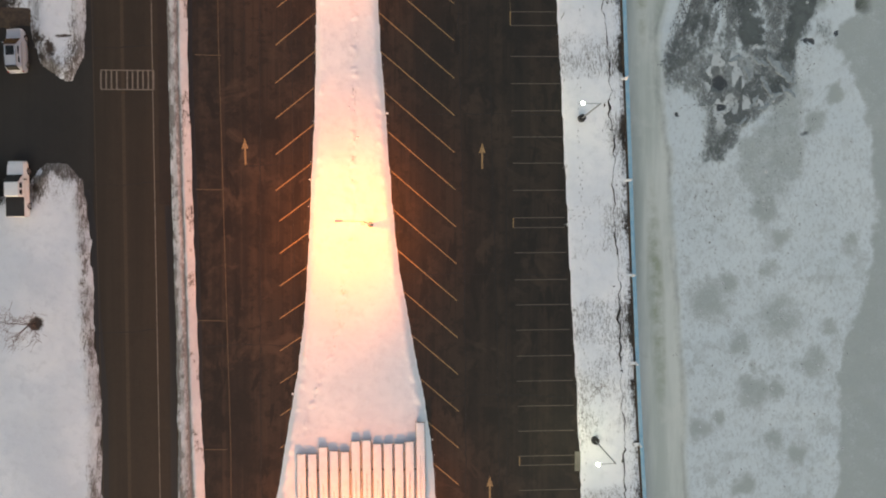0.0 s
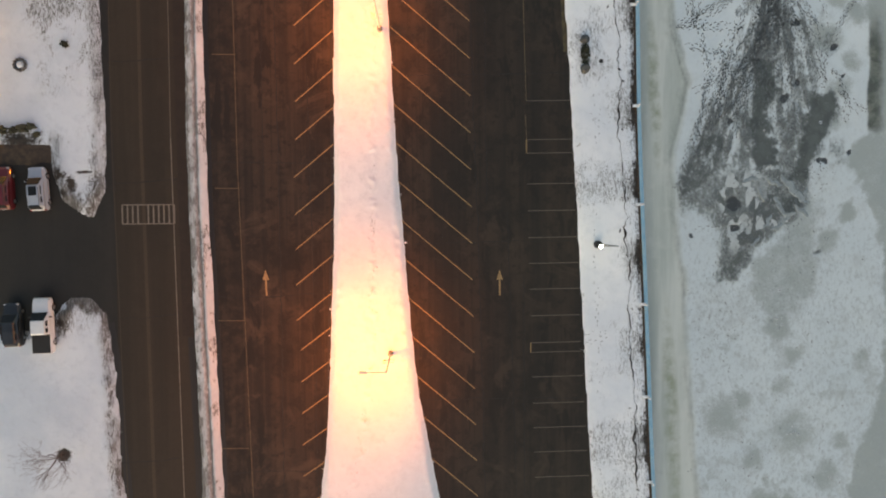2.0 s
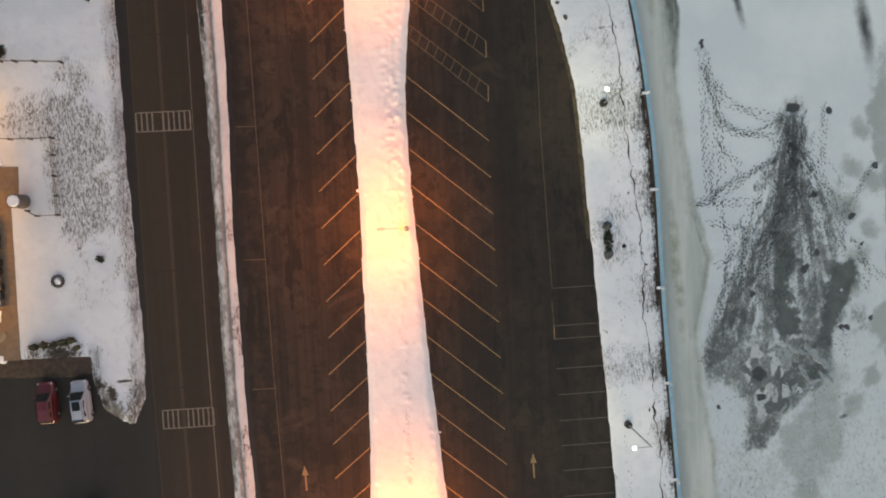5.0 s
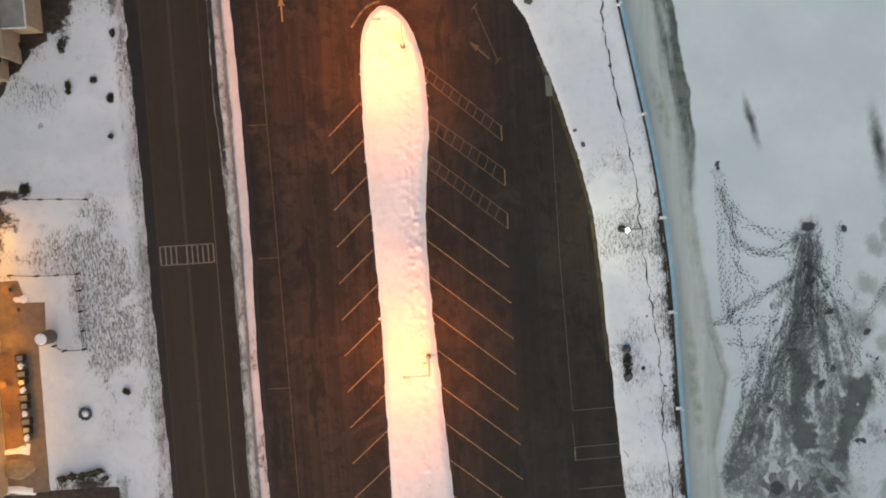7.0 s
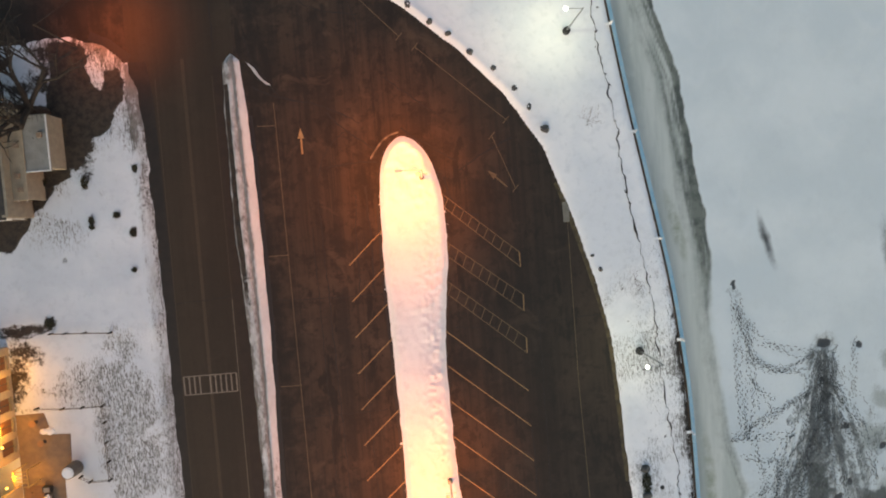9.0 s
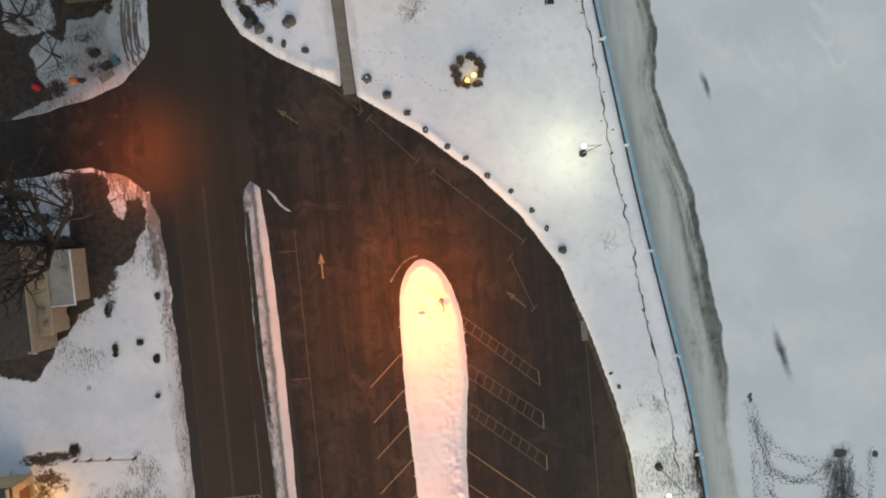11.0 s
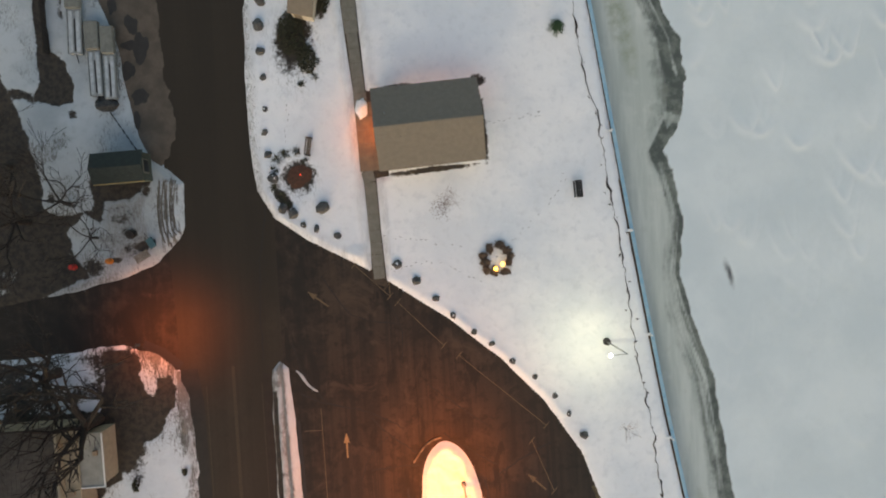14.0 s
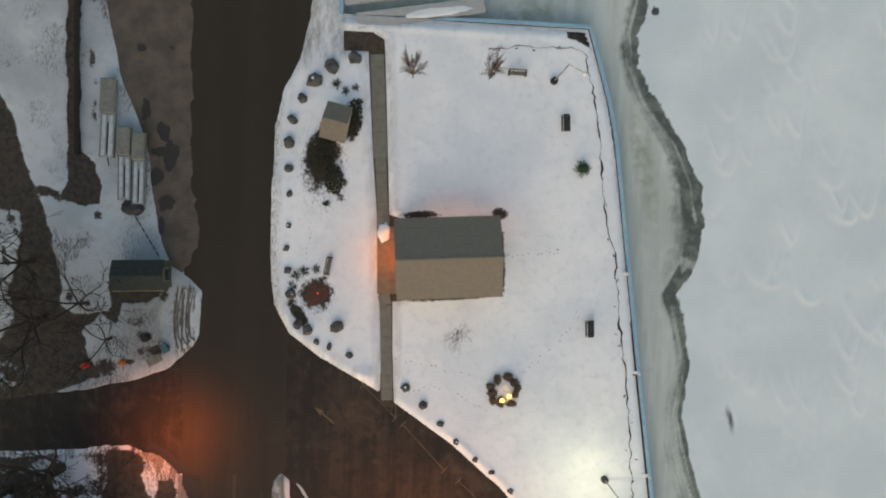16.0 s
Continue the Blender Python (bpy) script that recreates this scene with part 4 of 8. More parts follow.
for n, (pts, width) in enumerate((([(-16.6, 71.4), (-14.2, 71.6), (-11.2, 71.7)], 0.14), ([(-16.1, 77.2), (-14.5, 75.5), (-12.6, 73.9), (-11.3, 72.9)], 0.18), ([(-8.4, 75.1), (-7.0, 74.0), (-5.2, 72.9), (-3.5, 71.6), (-2.6, 71.1)], 0.2),
                                  ([(-2.4, 69.9), (-0.1, 71.4), (1.9, 72.4), (3.7, 73.2)], 0.15), ([(-12.6, 69.1), (-12.6, 66.4), (-12.4, 62.7), (-12.6, 58)], 0.2), ([(-13.7, 68.3), (-14.0, 64.1), (-14.1, 57)], 0.12),
                                  ([(-4.0, 69.5), (-3.5, 67.0), (-2.4, 65.6), (-0.6, 65.0)], 0.3), ([(-14.5, 75.0), (-16.4, 73.3), (-17.6, 70.4)], 0.1), ([(-23.8, 80.4), (-21.0, 79.2), (-16.2, 77.8), (-12.7, 75.9)], 0.14),
                                  ([(-12.5, 83.4), (-12.2, 86.5), (-13.2, 89.6)], 0.1), ([(-20.7, 93.4), (-17.5, 88.8), (-12.1, 87.4)], 0.1), ([(-9.7, 80.6), (-6.2, 77.7), (-3.3, 75.5)], 0.1), ([(-24.2, 85.9), (-23.4, 83), (-21.0, 79.2)], 0.1))):
    seam_line(pts, lot, width, n)
# joints between the lanes that were paved one by one, and across them
for n, (x, y0, y1, width) in enumerate(((-16.9, -40, 70, 0.10), (-13.6, -30, 52, 0.08), (4.35, -40, 44, 0.10), (7.9, -28, 20, 0.08), (5.8, 18, 58, 0.08), (-18.2, 20, 66, 0.07), (9.3, -26, 12, 0.09), (0.4, 8, 46, 0.05))):
    seam_line([(x + 0.3 * math.sin(0.05 * y + n) - 0.012 * y, y) for y in range(y0, y1, 9)], lot, width, 40 + n)
for n, (y, x0, x1) in enumerate(((8.1, -23.6, -11.9), (-3.4, -1.8, 15.6), (22.4, -23.9, -11.3), (31.5, -3.9, 13.9), (44.5, -23.8, -11.2), (-16.5, 0.9, 16.2), (52.8, -4.2, 11.9), (-11.0, -23.2, -13.2), (57.5, -23.9, -11.6), (13.5, -2.6, 14.8))):
    seam_line([(x0, y), ((x0 + x1) / 2, y + 0.25 * math.sin(3 * n)), (x1, y + 0.3 * math.cos(2 * n))], lot, 0.07, 60 + n)
for n, y in enumerate((6.0, 20.3, 33.0, -9.5, 58.0)):
    seam_line([(-34.0, y), (-30.8, y + 0.1), (-27.4, y + 0.4)], road, 0.08, 80 + n)
seam_line([(-26.0, 101.9), (-27.3, 94.1), (-27.6, 84.5)], road, 0.12, 90)

# ---- snow ----
PARK_WEST = [(18.6, -45), (17.4, -27.5), (16.7, -13.4), (16.0, -1.2), (15.5, 9.1), (15.0, 18.2), (14.6, 26.0), (14.0, 36.6), (13.7, 42), (13.2, 50.3), (11.8, 56.8),
             (9.6, 64.5), (7.0, 72.0), (3.2, 77.9), (-1.4, 82.9), (-7.1, 87.9), (-13.6, 92.5), (-16.5, 94.3), (-21.5, 97.1), (-25.3, 99.9), (-26.9, 103.0),
             (-27.4, 107), (-27.4, 116), (-27.1, 122.5), (-26.2, 126.8), (-24.6, 129.8), (-23.8, 133.7), (-23.2, 137.5)]
FOOTPATH = [(-15.1, 92.2), (-13.5, 91.6), (-13.85, 98), (-14.0, 103.6), (-12.6, 103.8), (-12.6, 112.6), (-14.6, 113.2), (-14.9, 119.4), (-15.5, 131.0), (-15.6, 132.2), (-16.6, 132.8), (-20.0, 133.0), (-19.8, 130.9),
            (-17.3, 130.9), (-16.5, 119.3), (-15.95, 113.2), (-15.75, 108.5), (-15.4, 103.5), (-15.1, 97)]
RESTROOM = [(-13.2, 104.6), (-2.7, 105.5), (-3.1, 113.1), (-13.5, 112.3)]


def park_masks(x, y, d):
    w = wall_x(y) - x
    n = fbm(x, y, 4, 4, 71)
    bare = 0.85 * smooth(w, 1.15, 0.4) * (0.5 + 0.5 * smooth(n, -0.3, 0.3)) * (1 - smooth(y, 52, 64))
    for b in ((-22.0, 119.2, 2.6, 4.6, -12), (-19.4, 123.0, 1.6, 2.6, -10), (-22.4, 104.2, 2.3, 2.3, 0), (-24.2, 102.0, 0.9, 2.2, 30), (-2.3, 113.6, 1.2, 0.8, 0), (-11.2, 113.25, 2.9, 0.55, 3), (-2.0, 108, 0.5, 5, 3), (-8, 104.2, 6.5, 0.4, 4)):
        bare = np.maximum(bare, 1.25 * blob(x, y, *b) ** 0.6)
    bare = np.maximum(bare, 1.3 * smooth(inside(x, y, [(4.3, 134.3), (7.0, 134.3), (7.2, 132.2), (6.3, 132.6), (5.2, 133.0), (4.4, 133.1)]) + 0.15 * n, -0.3, 0.35))
    south = 1 - smooth(y, 52, 66)
    tufts = 0.30 * south * smooth(n, -0.15, 0.35) + 0.5 * blob(x, y, -22, 118, 4.5, 8) + 0.5 * blob(x, y, -23, 104, 4.5, 4.5)
    grime_shade = 0.30 * south * smooth(w, 2.6, 0.6) + 0.2 * smooth(d, 0.9, 0.1) * (x < -16) + 0.32 * south * smooth(n, -0.3, 0.4) + 0.22 * smooth(x, -25.4, -26.8) * (y > 99)
    tufts += 0.5 * blob(x, y, 17.5, 48, 3.5, 9)
    sand = 0.9 * smooth(y, 127.5, 131) * smooth(x, -19.0, -21.5) * (0.55 + 0.8 * fbm(x * 2.2, y * 0.6, 1.0, 4, 74)) + 0.60 * smooth(d, 1.5, 0.3) * (y > 92) * (x < -13) * (0.5 + 0.8 * fbm(x * 2, y * 0.5, 1.0, 4, 75))
    return dict(sand=np.clip(sand, 0, 1), bare=np.clip(bare, 0, 1.2), tufts=np.clip(tufts, 0, 1), grime_shade=np.clip(grime_shade, 0, 1))


def park_shape(x, y, d):
    ridge = 0.16 * np.exp(-((d - 0.55) / 0.4) ** 2) * (0.6 + 0.8 * fbm(x, y, 3, 3, 77)) * (y > 76) * (wall_x(y) - x > 2)
    return ridge + 0.22 * blob(x, y, -16.6, 95.4, 1.6, 1.3) - 0.04 * blob(x, y, -1.3, 94, 3.5, 3.5)


park_poly = PARK_WEST + [(-20.2, 137.5), (-20.2, 134.3), (6.2, 133.8)] + [(x - 0.30, y) for x, y in reversed(WALL[2:-1])] + [(25.2, -45)]
tagged(patch("park_snow", park_poly, 0.14, 0.26, 0.25, 0.10, 0.045, park_masks, [FOOTPATH, RESTROOM], park_shape, seed=1),
       "trodden snow over the shore park and promenade", "snow", kind="structure")


MEDIAN = [(-25.2, -60), (-25.5, -27), (-25.65, -10), (-26.2, 7.7), (-26.5, 25), (-26.35, 37), (-26.45, 53), (-27.0, 66), (-26.9, 78), (-26.7, 83.3), (-25.8, 84.2), (-24.9, 83.4),
          (-24.5, 77.5), (-24.2, 66), (-24.15, 53), (-24.5, 36), (-24.35, 18), (-24.0, 7.7), (-23.5, -10), (-22.7, -27), (-22.0, -60)]
MEDIAN_EDGES = [[p[::-1] for p in MEDIAN[:10]], [p[::-1] for p in reversed(MEDIAN[11:])]]


def bank_masks(x, y, d):
    """Ploughed twice: a ragged, nibbled street side, a grey sandy trough and a clean white crest on the car-park side.
    The street side is greyed as shade.
    """
    left, right = (np.interp(y, [p[0] for p in side], [p[1] for p in side]) for side in MEDIAN_EDGES)
    u = (x - left) / (right - left)
    n, n2 = fbm(x, y * 0.35, 1.0, 4, 31), fbm(x, y * 0.6, 0.5, 3, 33)
    north = smooth(y, 50, 66)
    wander = 0.53 + 0.07 * north + 0.035 * fbm(0 * x, y, 3.0, 3, 36) + 0.02 * n2
    furrow = np.exp(-(((u - wander) / (0.075 + 0.03 * n + 0.02 * north)) ** 2)) * (0.80 + 0.5 * n + 0.6 * n2)
    nibble = smooth(u, 0.30, 0.04) * (0.85 + 1.1 * n2 + 0.45 * n)
    flecks = 0.62 * smooth(wander - u, -0.25, 0.02) * smooth(n2 + 0.4 * n, -0.05, 0.40)
    tail = 0.5 * (u > 0.5) * smooth(y, 44, 36) * smooth(n + 0.6 * n2, 0.05, 0.4)
    gap = 1.25 * north * smooth(np.abs(u - 0.16 + 0.05 * n), 0.13, 0.07) * (y < 81)
    # trough sand, then grey painted on the slope turned away from the lamps
    sand = 0.9 * np.exp(-(((u - wander) / 0.10) ** 2)) + 0.55 * smooth(u, 0.66, 0.45) * (0.9 + 0.8 * n + 0.5 * n2) + 0.20 + 0.15 * n
    return dict(grime_shade=np.clip(np.maximum.reduce([1.15 * furrow, nibble, flecks, tail]), 0, 1), sand=np.clip(sand, 0, 1), bare=gap, tufts=0.12 * (u < 0.5) + 0 * x)


def bank_crest(x, y, d):
    left, right = (np.interp(y, [p[0] for p in side], [p[1] for p in side]) for side in MEDIAN_EDGES)
    u = (x - left) / (right - left)
    return 0.16 * np.exp(-(((u - 0.70) / 0.12) ** 2)) * (0.8 + 0.6 * fbm(x, y, 0.8, 3, 35)) - 0.10 * np.exp(-(((u - 0.54) / 0.07) ** 2)) + 0.06 * np.exp(-(((u - 0.34) / 0.10) ** 2)) + 0.16 * np.exp(-(((u - 0.15) / 0.16) ** 2)) * np.clip(fbm(x, y, 0.6, 3, 34), -0.9, 0.6)


tagged(patch("median_snow", MEDIAN, 0.24, 0.11, 0.30, 0.13, 0.05, bank_masks, shape=bank_crest, material=BANK_SNOW, seed=2), "dirty ploughed snow along the median", "snow", kind="structure")
sliver = [(-24.4, 83.3), (-24.0, 83.2), (-23.3, 82.5), (-22.75, 81.4), (-21.6, 80.5), (-22.3, 80.7), (-23.05, 81.4), (-23.6, 82.4)]
tagged(patch("snow_sliver", rounded(sliver), 0.08, 0.07, 0.2, 0.14, 0.02, material=CORNER_SNOW, seed=21), "thin leftover strip of snow on asphalt", "snow", kind="structure")

ISLAND = [(-17.5, -60), (-16.2, -34), (-14.9, -25.2), (-14.0, -19.8), (-12.8, -12.6), (-11.9, -4.2), (-11.5, 7), (-11.0, 16.7), (-10.95, 30), (-10.75, 38), (-11.0, 50.7), (-11.3, 60), (-11.2, 67.1),
          (-10.8, 71.2), (-9.7, 73.5), (-8.2, 74.3), (-6.6, 73.4), (-5.2, 71.0), (-4.3, 67.3), (-4.2, 62), (-4.6, 58), (-5.4, 50.3), (-5.3, 42), (-4.8, 32), (-4.4, 22),
          (-3.5, 10.8), (-2.7, -0.6), (-0.7, -11.5), (1.0, -20), (1.5, -26), (2.6, -40), (3.2, -60)]


# the row of clods along the middle of the heap: where it runs, south to north
FURROW = ((-60, -20.5, -9, 2, 8, 22, 70), (-14.0, -12.6, -8.6, -7.2, -7.1, -6.9, -6.4))


def island_masks(x, y, d):
    n = fbm(x, y, 2.2, 4, 41)
    row = np.exp(-((x - np.interp(y, FURROW[0], FURROW[1])) / 0.55) ** 2)
    # clod shadows darkened in along the row, then dirt specks at the tip
    return dict(grime_shade=np.clip(0.30 * row * smooth(n + 0.8 * fbm(x, y, 0.5, 3, 48), 0.10, 0.5) * smooth(y, 26, 18) + 0.16 * blob(x, y, -8, 70, 4, 5) ** 0.5 * smooth(n, 0.1, 0.4), 0, 1))


def island_shape(x, y, d):
    rough = 0.26 * np.exp(-((d - 0.5) / 0.45) ** 2) * (0.35 + fbm(x, y, 0.75, 4, 44)) + (0.02 + 0.03 * smooth(y, 20, 34)) * fbm(x, y, 0.6, 3, 45)
    mid_row = np.interp(y, FURROW[0], FURROW[1])
    rough = rough + 0.30 * np.exp(-((x - mid_row) / 0.40) ** 2) * np.clip(fbm(x, y, 0.55, 4, 46), -0.1, 1)
    lumps = 0.30 * smooth(y, 30, 42) * (1 - smooth(y, 58, 66)) * np.clip(fbm(x, y, 0.36, 4, 47), -0.15, 1) * smooth(x, -8.8, -6.8)
    head = 0.30 * blob(x, y, -7.6, 69.3, 3.2, 5.0) ** 2 + smooth(y, 62, 70) * (0.16 * np.exp(-((d - 0.5) / 0.5) ** 2) + 0.26 * fbm(x, y, 0.7, 4, 49))
    return rough + lumps + head


island = patch("island_snow", rounded(ISLAND), 0.55, 0.17, 0.45, 0.12, 0.035, island_masks, shape=island_shape, seed=4)
tagged(island, "long heap of ploughed snow on the car-park island", "snow", kind="structure")
tagged(part("kerb", ribbon(fresh(), spline([(-11.8, 72.0), (-11.0, 73.1), (-10.3, 73.9), (-9.4, 74.4), (-8.6, 74.6)], 0.5), -0.07, 0.10, 0.0, 0.15), KERB), "worn concrete kerb round the island tip", "kerb", kind="structure")

YARD_SOUTH = [(-33.2, -60), (-33.4, -26.8), (-33.5, -16), (-34.2, -7.7), (-34.5, 0.6), (-35.3, 6.6), (-36.8, 8.2), (-38.9, 8.4), (-40.2, 6.9), (-41, 4.7), (-70, 4.5), (-70, -60)]
YARD_NORTH = [(-70, 24.6), (-40.4, 24.3), (-40.4, 21.9), (-39.4, 18.7), (-37.6, 17.2), (-36.3, 16.6), (-34.9, 19.5), (-34.8, 27.9), (-35.2, 42.9), (-35.2, 56), (-35.45, 72.6), (-35.8, 80.8),
              (-37, 84), (-39.1, 86), (-42.6, 87), (-54, 86.3), (-70, 86)]
CORNER = [(-70, 90.6), (-54.5, 92.2), (-50, 92.8), (-46.7, 93.2), (-44.8, 93.7), (-41.2, 94.5), (-38.1, 95.8), (-35.7, 98.2), (-34.95, 99.6), (-34.8, 104.2), (-35.8, 105.3), (-38.0, 106.9), (-39.1, 109.4), (-40.1, 114.3),
          (-40.5, 118.4), (-41.2, 121.0), (-42.3, 124.0), (-43.6, 126.9), (-44.6, 131.7), (-45.2, 135.2), (-47, 150), (-70, 150)]
# leaf litter under the trees, a bare strip beside the added boards, and the snow that is left on them
LITTER = [(-57, 126), (-55.2, 122.9), (-52.7, 115.1), (-51.5, 112.1), (-50, 107.3), (-49.6, 104.4), (-49.7, 102.4), (-48.5, 101.6), (-44.6, 102), (-44.9, 105.2), (-38.3, 105.4), (-38.2, 104.2), (-40.4, 102.8), (-43.1, 102.4), (-43.9, 100.2),
          (-45.6, 101.6), (-47.3, 99.5), (-46.6, 97.0), (-45.2, 94.6), (-54.5, 91.5), (-72, 89), (-72, 128)]
STRIP = [(-49.6, 152), (-49.4, 133), (-49.1, 115.8), (-49.9, 114.2), (-47.4, 113.0), (-45.9, 113.3), (-45.6, 115.3), (-46.2, 117.6), (-47.6, 118.8), (-47.9, 121), (-48.0, 152)]
LEFT_SNOW = [[(-56.3, 112.6), (-54.4, 112.4), (-54.2, 109), (-55.1, 103.5), (-54.4, 100.8), (-56.2, 98.5), (-62, 98), (-62, 113)], [(-57, 96.4), (-52.6, 96.1), (-53.4, 93.4), (-57, 92.2)], [(-46.9, 99.9), (-45.8, 100.9), (-44.4, 98.8), (-44.0, 96.4), (-46.4, 96.2), (-47.3, 97.3)],
             [(-50.0, 104.4), (-49.8, 103), (-48.6, 102.2), (-44.8, 102.6), (-44.9, 105)]]


def yard_edge(x, y, d, w=2.2):
    n = fbm(x, y * 0.22, 0.6, 4, 61)
    return (0.76 - 0.12 * smooth(y, 24, 34) * (1 - smooth(y, 66, 76))) * smooth(d, w * 1.15, 0.3) * smooth(n, -0.55, 0.2)


def yard_sand(x, y, d):
    spits = np.clip(2.2 * (blob(x, y, -38, 6.8, 3.2, 3.4) + blob(x, y, -37.8, 18.6, 3.2, 3.6)), 0, 0.8)
    return np.clip((1 - spits) * 0.75 * smooth(d, 1.7, 0.5) * (0.65 + 0.9 * fbm(x, y * 0.25, 0.8, 4, 62)) * (x > -40.5), 0, 0.8)


def south_masks(x, y, d):
    east = smooth(x, -36.6, -35.2)
    grime_shade = yard_edge(x, y, d, 2.0) * np.maximum(east, smooth(y, 2, 5)) + 0.34 * blob(x, y, -39, 6.5, 3, 3) ** 0.5
    bare = 1.3 * blob(x, y, -40.0, -8.5, 0.95, 0.9) ** 0.5 + 0.75 * np.maximum(blob(x, y, -40.0, 5.6, 0.8, 1.0), blob(x, y, -39.1, 7.6, 0.8, 0.4)) ** 0.6
    return dict(grime_shade=np.clip(grime_shade, 0, 1), tufts=0.25 * smooth(y, 2, 6), bare=bare, sand=yard_sand(x, y, d))


def north_masks(x, y, d):
    n = fbm(x, y, 3.5, 4, 63)
    tufts = smooth(n, -0.35, 0.2) * (1.15 * blob(x, y, -40.6, 45, 3.6, 12) ** 0.8 + 0.35 * blob(x, y, -38.5, 45, 5.0, 14) + 0.8 * blob(x, y, -45, 50.5, 6, 3.5) + 0.5 * blob(x, y, -38.5, 34, 4, 12) + 0.45 * blob(x, y, -45, 69, 7, 6)) * 1.7
    wide = fbm(x, y, 5.0, 5, 68)
    bare = 0.0 * x
    for b in ((-42.0, 74.8, 1.6, 3.2, 0), (-52, 78, 5, 8, 0), (-43.5, 78, 2.2, 3, 0), (-50.5, 56.3, 4.0, 1.0, 4), (-47.3, 57, 0.9, 0.9, 0),
              (-43.5, 24.9, 3.6, 1.2, 0), (-39.6, 21.2, 0.9, 1.3, 0), (-38.4, 20.2, 0.6, 1.0, 20), (-37.0, 21.5, 1.0, 0.25, 0), (-39.4, 19.4, 0.7, 0.6, 0), (-37.6, 66, 0.5, 0.7, 0), (-39.2, 68, 0.45, 0.6, 0), (-41.9, 67.4, 0.4, 0.9, 0), (-36.9, 72.8, 0.35, 0.5, 0), (-45.1, 63.5, 0.4, 0.4, 0)):
        bare = np.maximum(bare, 1.2 * blob(x, y, *b) ** 0.45 * (0.8 + 0.45 * wide))
    tip = [(-45.0, 87.4), (-41.0, 86.6), (-40.6, 84.8), (-41.0, 84.0), (-40.3, 81.8), (-39.5, 81.1), (-39.2, 83.2), (-37.7, 83.6), (-37.0, 82.0), (-37.2, 80.2), (-38.5, 79.1), (-39.3, 77.0), (-41.2, 76.3), (-41.8, 74.2),
           (-42.8, 72.7), (-43.6, 73.8), (-44.0, 75.3), (-45.3, 76.1), (-45.2, 80.7), (-44.6, 84.0)]
    bare = np.maximum(bare, 1.25 * smooth(inside(x + 0.35 * n, y + 0.35 * fbm(x, y, 1.3, 4, 59), tip), -0.30, 0.30))
    bare = np.maximum(bare, (0.75 + 0.6 * wide) * smooth(y, 80.5, 82) * smooth(x, -44, -45.5))
    # mud and the house's shadow painted as one dark area, then the ground along the restaurant
    house_shade = [(-72, 67.0), (-56, 66.6), (-53, 65.3), (-50.5, 64.9), (-49.2, 66.5), (-47.6, 68.9), (-45.6, 71.2), (-43.6, 72.2), (-43.2, 75), (-44, 80), (-72, 80)]
    bare = np.maximum(bare, 1.25 * smooth(inside(x + 0.5 * n, y + 0.5 * fbm(x, y, 1.2, 4, 60), house_shade), -0.3, 0.35))
    bare = np.maximum(bare, (0.62 + 0.6 * wide) * smooth(x, -46.4, -51.0) * smooth(y, 46.5, 48.5) * (1 - smooth(y, 54.5, 56.5)))
    keep = np.maximum(0.30 * blob(x, y, -39.7, 83.0, 0.7, 2.0, 12), 0.35 * blob(x, y, -36.6, 79.0, 0.8, 6.0, 4)) ** 0.5
    keep = np.maximum(keep, 0.75 * blob(x, y, -49.0, 84.4, 4.2, 2.0) ** 0.4)
    keep = np.maximum(keep, 0.8 * smooth(d, 0.9, 0.2))
    bare = np.clip(bare - 1.0 * keep * (y > 70), 0, 1.3) * smooth(x, -69, -62)
    return dict(grime_shade=np.clip(yard_edge(x, y, d, 2.4) * 0.85 + 0.4 * smooth(y, 72, 78) * (x > -42) + 0.28 * blob(x, y, -38, 19, 4, 3.5), 0, 1), tufts=np.clip(tufts, 0, 1), bare=bare, sand=yard_sand(x, y, d))


